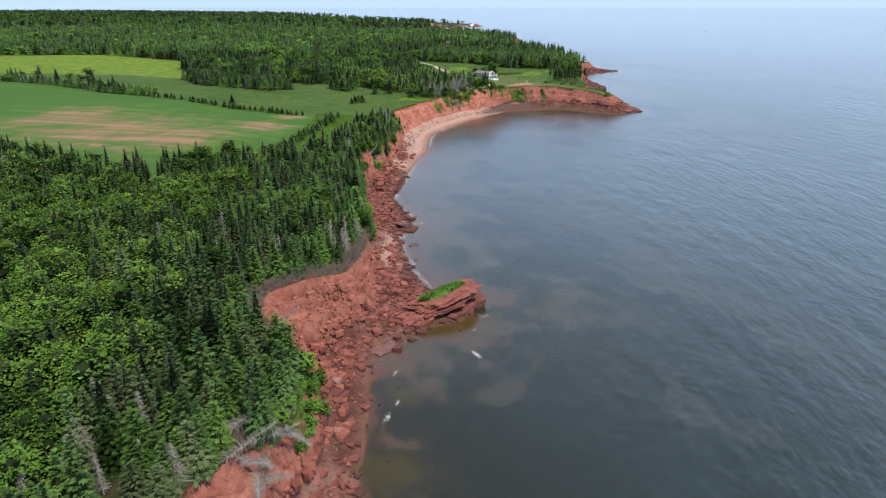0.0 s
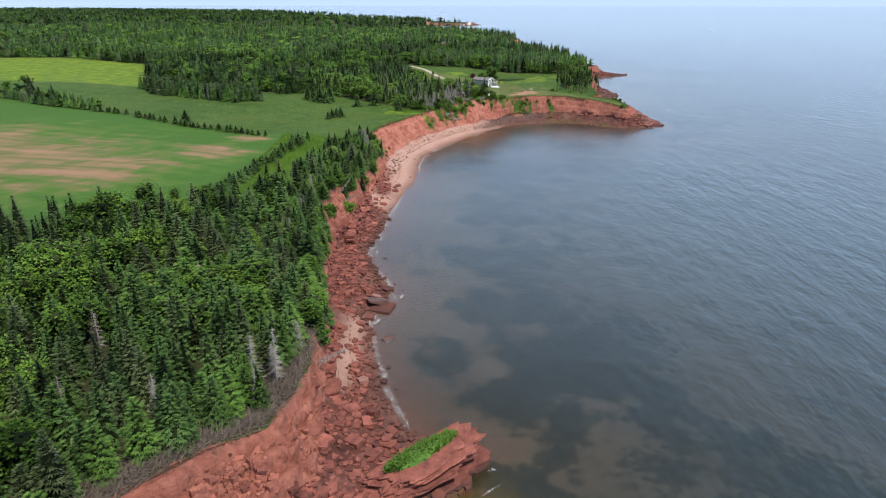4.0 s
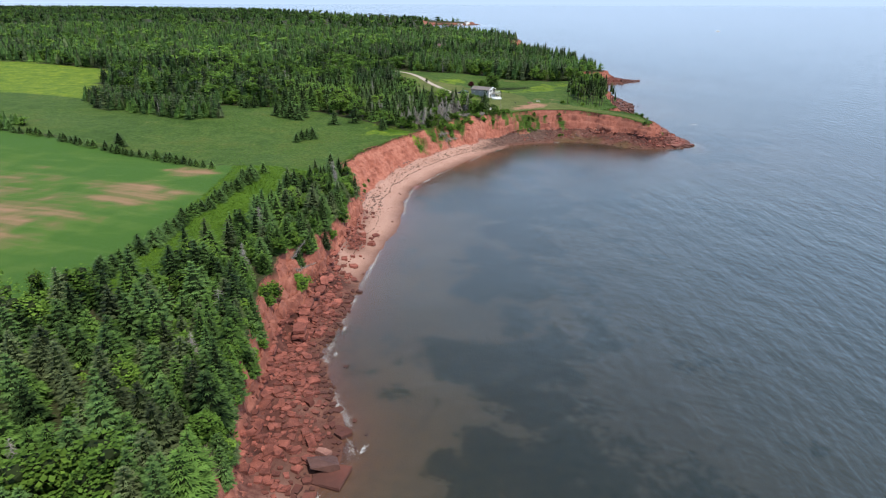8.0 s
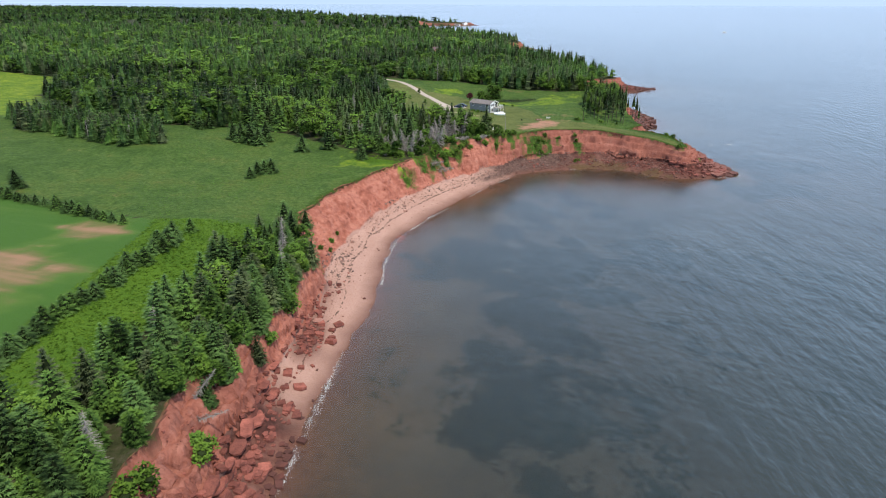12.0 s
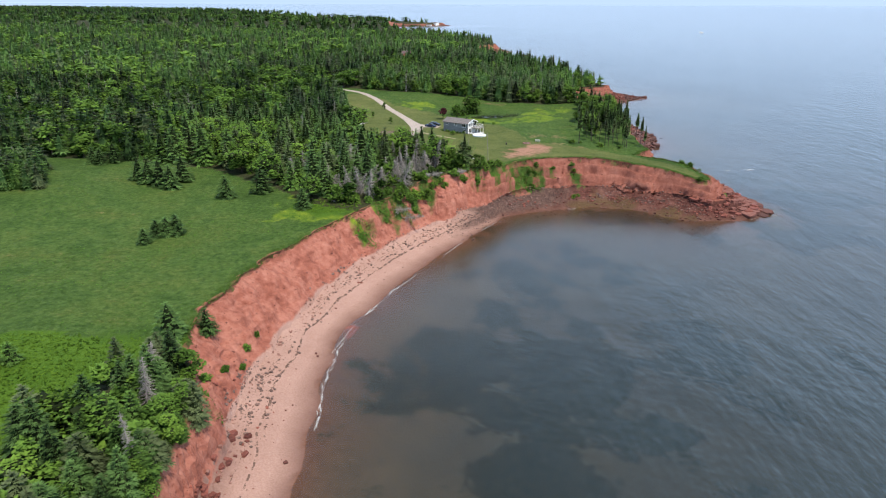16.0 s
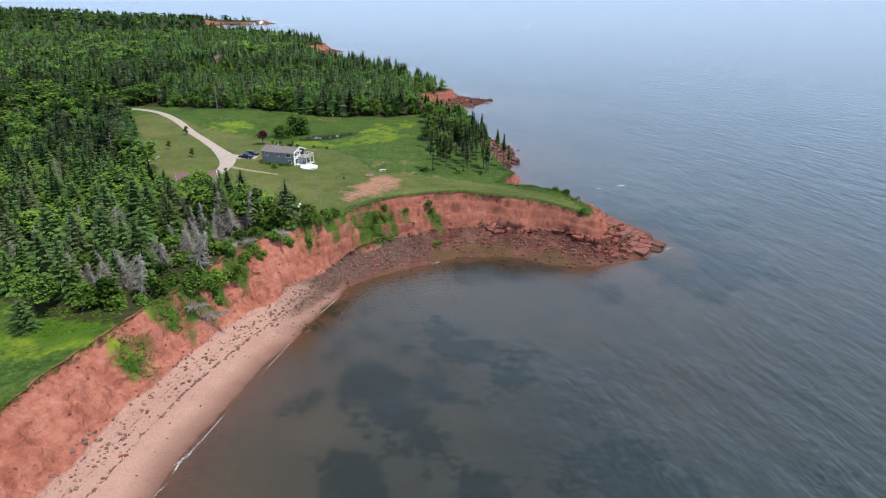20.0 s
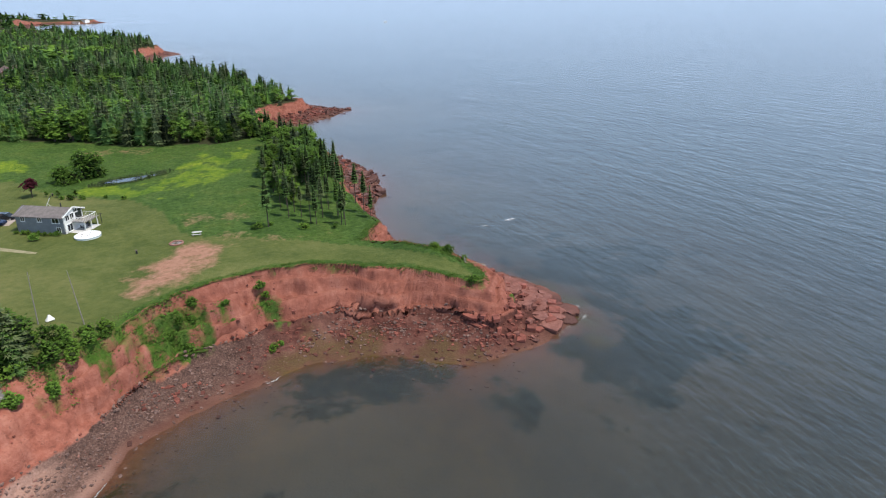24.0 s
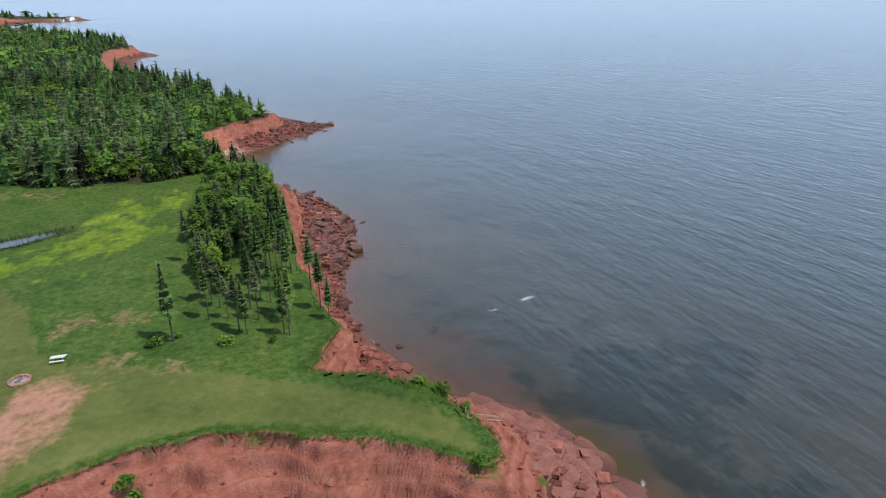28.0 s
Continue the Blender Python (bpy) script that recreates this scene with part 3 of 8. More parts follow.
def water_material():
    m, nd, lk, bs = nodes_of("sea_water")
    nd.remove(bs)
    g = nd.new("ShaderNodeNewGeometry")

    def waves(angle, sx, sy, detail=3):
        r = nd.new("ShaderNodeVectorRotate")
        r.rotation_type = "Z_AXIS"
        r.inputs["Angle"].default_value = angle
        lk.new(g.outputs["Position"], r.inputs["Vector"])
        mp = nd.new("ShaderNodeMapping")
        mp.inputs["Scale"].default_value = (1 / sx, 1 / sy, 0.3)
        lk.new(r.outputs[0], mp.inputs["Vector"])
        t = nd.new("ShaderNodeTexNoise")
        t.inputs["Scale"].default_value, t.inputs["Detail"].default_value, t.inputs["Roughness"].default_value = 1.0, detail, 0.55
        lk.new(mp.outputs[0], t.inputs["Vector"])
        return t.outputs[0]

    swell, chop, ripple, gust = waves(1.55, 15, 5.5, 4), waves(1.8, 6, 1.7, 4), waves(0.5, 4.0, 1.6, 3), waves(1.2, 130, 55, 5)
    a = nd.new("ShaderNodeAttribute")
    a.attribute_name = "depth"
    depth = a.outputs["Fac"]
    h = calc(nd, lk, "ADD", calc(nd, lk, "MULTIPLY", swell, 1.0), calc(nd, lk, "ADD", calc(nd, lk, "MULTIPLY", chop, 0.58), calc(nd, lk, "MULTIPLY", ripple, 0.22)))
    calm = calc(nd, lk, "MULTIPLY_ADD", calc(nd, lk, "MINIMUM", depth, 4.0), 0.2, 0.2)
    h = calc(nd, lk, "MULTIPLY", h, calc(nd, lk, "MULTIPLY", calm, calc(nd, lk, "MULTIPLY_ADD", gust, 0.9, 0.5)))
    bp = nd.new("ShaderNodeBump")
    bp.inputs["Strength"].default_value, bp.inputs["Distance"].default_value = 0.58, 1.0
    lk.new(h, bp.inputs["Height"])
    body = nd.new("ShaderNodeBsdfDiffuse")
    deepc = ramp(nd, lk, gust, [(0.35, (0.028, 0.045, 0.051)), (0.65, (0.043, 0.064, 0.070))])
    lk.new(deepc, body.inputs[0])
    clear = nd.new("ShaderNodeBsdfTransparent")
    clear.inputs[0].default_value = (0.84, 0.86, 0.82, 1)
    murk = calc(nd, lk, "SUBTRACT", 1.0, calc(nd, lk, "POWER", 2.718, calc(nd, lk, "MULTIPLY", depth, -0.25)), clamp=True)
    mix1 = nd.new("ShaderNodeMixShader")
    lk.new(murk, mix1.inputs[0])
    lk.new(clear.outputs[0], mix1.inputs[1])
    lk.new(body.outputs[0], mix1.inputs[2])
    gl = nd.new("ShaderNodeBsdfGlossy")
    gl.inputs["Roughness"].default_value = 0.2
    fr = nd.new("ShaderNodeFresnel")
    fr.inputs["IOR"].default_value = 1.48
    for n in (gl, fr):
        lk.new(bp.outputs[0], n.inputs["Normal"])
    mix2 = nd.new("ShaderNodeMixShader")
    lk.new(fr.outputs[0], mix2.inputs[0])
    lk.new(mix1.outputs[0], mix2.inputs[1])
    lk.new(gl.outputs[0], mix2.inputs[2])
    lk.new(mix2.outputs[0], nd["Material Output"].inputs[0])
    return m


M_GROUND, M_WATER = ground_material(), water_material()
M_SPRUCE = foliage("spruce_needles", (0.0072, 0.0168, 0.0056), (0.1273, 0.2279, 0.06364), 0.12)
M_SPRUCE_OLIVE = foliage("olive_needles", (0.0128, 0.0184, 0.008), (0.1462, 0.1892, 0.0817), 0.12)
M_SPRUCE_FRESH = foliage("fresh_needles", (0.0112, 0.0272, 0.0056), (0.1476, 0.2706, 0.05576), 0.16)
M_LEAF = foliage("broad_leaves", (0.0096, 0.0256, 0.0032), (0.1302, 0.2372, 0.03906), 0.2)
M_LEAF_BRIGHT = foliage("bright_leaves", (0.0128, 0.032, 0.0032), (0.1634, 0.2774, 0.0418), 0.2)
# near-black green that stands in for the shade deep inside the crowns
M_CROWN_SHADE = foliage("crown_shade", (0.004, 0.007, 0.002), (0.030, 0.044, 0.014), 0.03)
M_LEAF_RED = foliage("purple_leaves", (0.0121, 0.0033, 0.0055), (0.0741, 0.0182, 0.0251), 0.2)
M_FERN = foliage("fern_leaves", (0.0195, 0.0468, 0.0037), (0.1293, 0.2346, 0.0249), 0.3)
M_BARK = surface("bark", (0.034, 0.028, 0.021), (0.085, 0.070, 0.055), 0.5, 0.9)
M_DEAD = surface("grey_dead_wood", (0.15, 0.135, 0.122), (0.32, 0.29, 0.26), 0.4, 0.9)
M_TWIG = surface("brown_dead_twigs", (0.070, 0.053, 0.043), (0.185, 0.148, 0.122), 0.4, 0.9)
M_ROCK = surface("red_sandstone", (0.085, 0.026, 0.020), (0.27, 0.090, 0.064), 1.6, 0.85, 0.12, 0.5, random_value=0.7, tidal=True)
M_FLOOR_ROCK = surface("wet_mauve_sandstone", (0.105, 0.045, 0.040), (0.175, 0.085, 0.074), 2.2, 0.35, 0.12, 0.2)
M_CLAY = surface("wet_red_clay", (0.20, 0.062, 0.047), (0.30, 0.105, 0.080), 1.0, 0.4, 0.15, 0.2)
M_ROCK_JOIN = surface("red_sandstone_rubble", (0.080, 0.025, 0.019), (0.26, 0.086, 0.062), 1.6, 0.85, 0.12, 0.5, random_value=0.8, island=True, tidal=True)
M_PLATFORM = surface("weathered_pink_sandstone", (0.115, 0.043, 0.034), (0.26, 0.112, 0.086), 1.8, 0.85, 0.12, 0.6, random_value=0.25, island=True, tidal=True)
M_PEBBLE = surface("beach_pebbles", (0.065, 0.040, 0.033), (0.225, 0.142, 0.118), 0.7, 0.8, 0.2, 0.3, random_value=0.6, island=True)
M_BOULDER = surface("dark_boulders", (0.040, 0.020, 0.017), (0.17, 0.080, 0.064), 1.5, 0.8, 0.12, 0.5, random_value=0.7, island=True, tidal=True)
M_ROCK_PALE = surface("pale_sandstone", (0.19, 0.085, 0.066), (0.36, 0.19, 0.15), 1.4, 0.85, 0.12, 0.4, random_value=0.4)


# ---- mesh helpers ----
def mesh_of(name, verts, faces, mats, index=None, smooth=False):
    me = bpy.data.meshes.new(name)
    verts = np.asarray(verts, np.float32)
    faces = np.asarray(faces, np.int32)
    n = faces.shape[1]
    me.vertices.add(len(verts))
    me.vertices.foreach_set("co", verts.ravel())
    me.loops.add(faces.size)
    me.loops.foreach_set("vertex_index", faces.ravel())
    me.polygons.add(len(faces))
    me.polygons.foreach_set("loop_start", np.arange(0, faces.size, n, dtype=np.int32))
    for mt in (mats if isinstance(mats, (list, tuple)) else [mats]):
        me.materials.append(mt)
    if index is not None:
        me.polygons.foreach_set("material_index", np.asarray(index, np.int32))
    me.polygons.foreach_set("use_smooth", np.full(len(faces), smooth))
    me.update(calc_edges=True)
    return me


def part(name, bm, material, parent=None, label="", smooth=False):
    """Links a bmesh as one mesh object under a thing or under a part."""
    me = bpy.data.meshes.new(name)
    bm.to_mesh(me)
    bm.free()
    me.materials.append(material)
    for p in me.polygons:
        p.use_smooth = smooth
    ob = new(name, me)
    ob.parent = parent
    if label:
        ob["label"] = label
    return ob


def box(sx, sy, sz, at=(0, 0, 0), bevel=0.0, bm=None, turn=0.0, tilt=(0, 0)):
    """A box with its base's centre at the place given."""
    bm = bm or bmesh.new()
    made = bmesh.ops.create_cube(bm, size=1)["verts"]
    m = pose(*at, tilt[0], tilt[1], turn) @ Matrix.Translation((0, 0, sz / 2)) @ Matrix.Diagonal((sx, sy, sz, 1))
    bmesh.ops.transform(bm, matrix=m, verts=made)
    if bevel:
        edges = list({e for v in made for e in v.link_edges})
        bmesh.ops.bevel(bm, geom=edges, offset=bevel, segments=1, affect="EDGES")
    return bm


def rod(p, q, r0, r1=None, sides=8, bm=None):
    bm = bm or bmesh.new()
    p, q = Vector(p), Vector(q)
    made = bmesh.ops.create_cone(bm, cap_ends=True, segments=sides, radius1=r0, radius2=r0 if r1 is None else r1, depth=(q - p).length)["verts"]
    m = Matrix.Translation((p + q) / 2) @ (q - p).to_track_quat("Z", "Y").to_matrix().to_4x4()
    bmesh.ops.transform(bm, matrix=m, verts=made)
    return bm


def empty(name, m):
    ob = new(name)
    ob.matrix_world = m
    return ob


# ---- ground and sea ----
def steps_between(marks):
    """Grid lines: from mark to mark with the spacing named there, growing smoothly."""
    out = []
    for (a, sa), (b, sb) in zip(marks[:-1], marks[1:]):
        x = a
        while x < b - 0.3 * min(sa, sb):
            out.append(x)
            k = (x - a) / (b - a)
            x += sa * (1 - k) + sb * k
    out.append(marks[-1][0])
    return np.array(out)


def sheet(name, xs, ys, zfun):
    gx, gy = np.meshgrid(xs, ys)
    x, y = gx.ravel(), gy.ravel()
    z, fields = zfun(x, y)
    nx, ny = len(xs), len(ys)
    i = (np.arange(ny - 1)[:, None] * nx + np.arange(nx - 1)[None, :]).ravel()
    quads = np.stack([i, i + 1, i + nx + 1, i + nx], 1)
    return x, y, z, quads, fields


def soft(poly, x, y):
    return inside(scaled(poly), x + 1.2 * fbm(x, y, 5, 2, 71), y + 1.2 * fbm(x, y, 5, 2, 72)).astype(float)


def spots(places, x, y, rag=0.8, grain=4):
    out = np.zeros(x.shape)
    for px, py, r in places:
        d = np.hypot(x - px * U, y - py * U) / (r * U)
        out = np.maximum(out, np.clip(1.5 - d - rag * fbm(x, y, grain, 3, 81), 0, 1))
    return out


SLOPE_GREEN = [(px_, py_, r_ * 0.82) for px_, py_, r_ in [(1.5, 266, 3.2), (3.5, 268.5, 2.2), (16, 283, 2.6), (12, 279, 2.0), (21, 285, 2.5), (33.5, 292.5, 3.2), (35.6, 294.6, 3.0), (35, 290.5, 2.2), (31.5, 290.5, 1.6), (40, 294.5, 1.3),
               (45.5, 296, 1.6), (47.5, 292.5, 1.3), (72.5, 286, 1.6), (73.5, 297, 2.2), (-15, 60, 2.4), (-15, 53, 2.2),
               (-15, 205, 2.0), (78, 283.5, 0.8), (-1.5, 257.5, 2.4), (6.6, 271.3, 1.9), (10.2, 275.4, 1.7), (28.3, 290, 2.8), (30, 292.8, 2.4), (26, 287.5, 1.8), (6, 268, 1.6)]]
BARE = [(37, 307, 4.2), (40, 311, 3.6), (34, 303, 3.4), (31.5, 300, 2.2), (4, 542, 6)]
WORN = [(17, 294, 2), (46, 314, 3.4), (52, 311, 2.6), (43, 327, 3.2), (48, 325, 2.6), (38, 386, 5), (30, 388, 4)]
YELLOW_SPOTS = [(36, 352, 4), (42, 352, 5), (50, 360, 6), (55, 367, 5), (60, 371, 3.5), (30, 356, 3), (12, 383, 5), (-9, 262, 5), (-14, 258, 3), (-4, 259, 3), (-22, 207, 4)]
WEED = [(5, 219, 4), (10, 216, 6), (14, 224, 5), (27, 246, 6), (25, 253, 4), (24, 212, 6), (29, 240, 6), (20, 238, 4), (34, 233, 6), (46, 234, 8),
        (50, 279, 3), (60, 277, 4), (66, 268, 4), (44, 281, 3), (10, 200, 6), (7, 150, 6), (12, 128, 6), (8, 100, 6), (2, 112, 4), (-1, 62, 5), (4, 70, 8), (0, 50, 7),
        (10, 80, 8), (12, 56, 12), (24, 70, 12), (14, 175, 6), (40, 255, 6), (20, 108, 8), (17, 200, 10), (24, 207, 9), (12, 186, 7), (30, 222, 8), (16, 150, 7), (8, 48, 15), (20, 60, 15), (4, 36, 14), (30, 48, 14), (26, 246, 4), (30, 237, 5), (96, 284, 8), (100, 296, 10), (99, 270, 9), (88, 268, 6)]
ALGAE = [(0, 81.5, 3), (4, 83.5, 3), (7, 85, 2.5), (-4, 77, 2), (-5, 66, 2.5), (-6, 52, 3), (50, 288, 3.5), (56, 287, 3), (46, 287.5, 2.5), (64, 280.5, 3), (68, 277.5, 2), (89, 284, 3), (88, 290, 2.5), (88, 278, 2), (85, 273, 2), (93, 376, 3)]


def ground_fields(x, y):
    z, in_t, sd, u, v, dw, rock = terrain(x, y)
    grass = np.clip(0.5 + sd / 0.9 + 0.9 * fbm(x, y, 2.5, 2, 91), 0, 1)
    slope_zone = (u > 0.02) & ~in_t
    grass = np.maximum(grass, 0.75 * spots(SLOPE_GREEN, x, y, 1.6, 3) * (slope_zone | in_t))
    lawn, crop, clearing = soft(LAWN, x, y), soft(CROP, x, y), soft(CLEARING, x, y)
    strip, meadow, yellow = soft(STRIP, x, y), soft(MEADOW, x, y), soft(YELLOW, x, y)
    lawn = lawn * np.clip((sd - 1.2) / 1.2, 0, 1)
    openness = np.clip(clearing + lawn + crop + clearing + strip + meadow + soft(NOTCH, x, y), 0, 1)
    px, py = x / U, y / U
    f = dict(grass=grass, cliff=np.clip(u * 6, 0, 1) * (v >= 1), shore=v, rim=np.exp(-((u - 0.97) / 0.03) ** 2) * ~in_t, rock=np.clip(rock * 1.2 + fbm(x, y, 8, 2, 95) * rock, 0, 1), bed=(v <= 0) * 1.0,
             lawn=lawn * 1.0, crop=crop, fern=np.clip(strip + 0.45 * spots(SLOPE_GREEN, x, y) + spots([(-9, 262, 5), (-24, 212, 5), (-26, 206, 5), (-22, 208, 6)], x, y), 0, 1), yellow=np.clip(0.8 * yellow + 0.9 * spots(YELLOW_SPOTS, x, y, 2.4, 3.5), 0, 1),
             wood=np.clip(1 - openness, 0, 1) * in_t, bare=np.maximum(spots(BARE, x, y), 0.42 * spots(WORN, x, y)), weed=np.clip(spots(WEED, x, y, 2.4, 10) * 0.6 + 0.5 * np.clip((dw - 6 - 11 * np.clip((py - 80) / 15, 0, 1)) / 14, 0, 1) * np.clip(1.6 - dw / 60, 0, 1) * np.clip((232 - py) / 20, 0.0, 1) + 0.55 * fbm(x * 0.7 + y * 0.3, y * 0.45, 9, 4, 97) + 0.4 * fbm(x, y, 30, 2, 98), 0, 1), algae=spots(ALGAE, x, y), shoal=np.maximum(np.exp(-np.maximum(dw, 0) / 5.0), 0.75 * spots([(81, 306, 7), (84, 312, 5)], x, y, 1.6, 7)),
             gravel=np.clip((px - 12) / 12, 0, 1) * np.clip((50 - px) / 12, 0, 1) * (py > 258) * (py < 300) * np.clip((v - 0.1) / 0.3, 0, 1),
             thin=np.clip(spots([(-95, 185, 26), (-75, 172, 18), (-50, 208, 6), (-118, 200, 20), (-55, 190, 10)], x, y), 0, 1))
    return z, f


CLIFF_Y0, CLIFF_Y1 = 36 * U, 468 * U                     # stretch of coast that has its own fine cliff face


def sunk_fields(x, y):
    z, f = ground_fields(x, y)
    u = terrain(x, y)[3]
    under = (u > 0.04) & (u < 0.97) & (y > CLIFF_Y0 + 2) & (y < CLIFF_Y1 - 2)
    return z - 1.6 * under * np.sin(np.pi * np.clip(u, 0, 1)) ** 0.5, f


gx = steps_between([(-6500, 260), (-1200, 120), (-300, 14), (-150, 4), (-44, 1.25), (124, 1.25), (190, 4), (420, 22), (4900, 420)])
gy = steps_between([(-210, 12), (30, 3.0), (50, 1.25), (430, 1.3), (520, 2.8), (1050, 8), (1900, 16), (4900, 220)])
x, y, z, quads, fields = sheet("ground", gx, gy, sunk_fields)
ground = new("ground", mesh_of("ground", np.stack([x, y, z], 1), quads, M_GROUND, smooth=True))
for key, vals in fields.items():
    ground.data.attributes.new(key, "FLOAT", "POINT").data.foreach_set("value", np.asarray(vals, np.float32))
tagged(ground, "coastal land with red earth cliffs, green fields, lawn and sandy shore", "ground", kind="structure")


# the cliff face in fine relief: rills, beds, clods and an undercut below the sod
STEP, NC = 0.32, 4
cx0, cy0 = -34 * U, CLIFF_Y0
ncx, ncy = int(144 * U / (STEP * NC)), int((CLIFF_Y1 - CLIFF_Y0) / (STEP * NC))
bx, by = np.meshgrid(cx0 + (np.arange(ncx) + 0.5) * STEP * NC, cy0 + (np.arange(ncy) + 0.5) * STEP * NC)
bz, b_in, b_sd, b_u, b_v, b_dw, b_rock = terrain(bx.ravel(), by.ravel())
zone = ((b_u > 0.0) & ~b_in).reshape(ncy, ncx)
wide = zone.copy()
for ax in (0, 1):
    for sh in (-1, 1):
        wide |= np.roll(zone, sh, ax)
cells = np.kron(wide, np.ones((NC, NC), bool))
cj, ci = np.nonzero(cells)
nxv = ncx * NC + 1
corner = cj * nxv + ci
quads = np.stack([corner, corner + 1, corner + nxv + 1, corner + nxv], 1)
used, flat = np.unique(quads, return_inverse=True)
quads = flat.reshape(-1, 4)
x, y = cx0 + (used % nxv) * STEP, cy0 + (used // nxv) * STEP
z, fields = ground_fields(x, y)
zx, zy = terrain(x + 0.4, y)[0], terrain(x, y + 0.4)[0]
_, c_in, c_sd, c_u, c_v, _, c_rock = terrain(x, y)
nrm = np.stack([-(zx - z) / 0.4, -(zy - z) / 0.4, np.ones(len(x))], 1)
nrm[:, :2] = np.clip(nrm[:, :2], -3, 3)
nrm /= np.linalg.norm(nrm, axis=1)[:, None]
s_run = along(F_LINE, x, y)
w = np.where(c_in, 0, np.sin(np.pi * np.clip(c_u, 0, 1)) ** 0.5) * (c_u > 0)
slant = s_run + 2.6 * c_u + 2.2 * fbm(x, y, 5, 3, 156)
rill = -np.abs(vnoise(slant / 3.4, c_u * 1.8, 151)) * 1.9 - np.abs(vnoise(slant / 1.3, c_u * 3.0, 152)) * 0.6 + 0.65
beds = np.abs(((z / 0.85 + 0.9 * fbm(x, y, 7, 2, 153)) % 1.0) - 0.5) * 2 - 0.5
clod = fbm(s_run, z * 1.2, 1.5, 3, 154)
low = np.clip(1.6 - 3.2 * c_u, 0, 1)
lump = fbm(s_run, z, 4.0, 3, 157)
smooth_ = 1 - 0.5 * np.exp(-((y / U - 76) / 18) ** 4) - 0.4 * np.exp(-((y / U - 235) / 30) ** 4) - 0.78 * np.clip((x / U - 26) / 6, 0, 1) * (y / U < 302)    # the point's face is even
fine_ = 1 - 0.7 * np.clip((x / U - 26) / 6, 0, 1) * (y / U < 302)
push = w * fine_ * 0.42 * fbm(s_run, z * 0.6, 0.95, 2, 159) + w * fine_ * 0.30 * (0.5 - 2.4 * np.abs(fbm(s_run, z * 1.4, 2.2, 3, 163))) + 0.72 * w * smooth_ * ((0.42 - 0.2 * c_rock) * rill * (1 - 0.5 * c_rock * low) + (0.22 + 0.75 * c_rock * low) * beds * 0.75 + 0.75 * clod * 1.1 + (0.65 + 0.6 * c_rock) * lump)
head = np.exp(-((x / U - 58) / 9) ** 4) * (y / U > 270) * (y / U < 300)
push += head * ~c_in * (c_u > 0.01) * (0.8 * np.exp(-((c_u - 0.27) / 0.07) ** 2) - 1.5 * np.exp(-((c_u - 0.12) / 0.06) ** 2)) * (0.8 + 1.2 * fbm(x, y, 6, 2, 158))
push -= 0.5 * np.exp(-((c_u - 0.93) / 0.04) ** 2) * ~c_in
push -= 1.1 * low * c_rock * np.exp(-((c_u - 0.10) / 0.05) ** 2) * ~c_in * (fbm(x, y, 12, 2, 155) > -0.1)
pos = np.stack([x, y, z + 0.05], 1) + nrm * push[:, None] * np.array([1, 1, 0.6])
pos[:, 2] -= 0.6 * np.clip((c_sd - 1.0) / 0.7, 0, 1) * c_in       # tucked under the sod inland
cliff = new("cliff", mesh_of("cliff", pos, quads, M_GROUND))
cliff.data.polygons.foreach_set("use_smooth", x[quads[:, 0]] > 14 * U)      # crumbly in the west, worn even at the point
for key, vals in fields.items():
    cliff.data.attributes.new(key, "FLOAT", "POINT").data.foreach_set("value", np.asarray(vals, np.float32))
tagged(cliff, "crumbling red earth and sandstone cliff with gullies and turf edge", "cliff", kind="structure")


def sea_fields(x, y):
    # the far rim bends up to where the true horizon lies
    far = np.hypot(x, y)
    z = 30 * np.clip((far - 2500) / 2300, 0, 1) ** 2
    bed, *_ = terrain(x, y)
    return z, dict(depth=np.clip(-bed, 0.0, 9.0))


sx = steps_between([(-6400, 400), (-400, 200), (-30, 2.2), (140, 2.2), (300, 12), (900, 40), (4900, 260)])
sy = steps_between([(-210, 12), (30, 4), (55, 2.2), (430, 2.2), (640, 8), (1900, 30), (4900, 220)])
x, y, z, quads, fields = sheet("water", sx, sy, sea_fields)
water = new("water", mesh_of("water", np.stack([x, y, z], 1), quads, M_WATER, smooth=True))
water.data.attributes.new("depth", "FLOAT", "POINT").data.foreach_set("value", np.asarray(fields["depth"], np.float32))
tagged(water, "rippled grey-blue sea, clear and brownish in the shallows", "sea", kind="structure")

# ---- trees ----
rng = np.random.default_rng(7)


def kites(base, az, length, droop, width, folded=True):
    """Fronds: folded kites that leave base, lie along az, fall by droop times their length."""
    n = len(az)
    d = np.stack([np.cos(az), np.sin(az), -droop], 1)
    side = np.stack([-np.sin(az), np.cos(az), np.zeros(n)], 1)
    L, w = length[:, None], (width * length)[:, None]
    mid = base + d * L * 0.5
    tip = base + d * L
    low = np.array([0, 0, -1.0]) * w * 0.45
    if folded:
        v = np.stack([base, mid + side * w + low, mid + np.array([0, 0, 0.06]) * L, mid - side * w + low, tip], 1).reshape(-1, 3)
        f = np.array([(0, 2, 1), (0, 3, 2), (1, 2, 4), (2, 3, 4)])
        k = 5
    else:
        v = np.stack([base, mid + side * w + low, tip, mid - side * w + low], 1).reshape(-1, 3)
        f = np.array([(0, 2, 1), (0, 3, 2)])
        k = 4
    return v, (np.arange(n)[:, None, None] * k + f[None]).reshape(-1, 3)


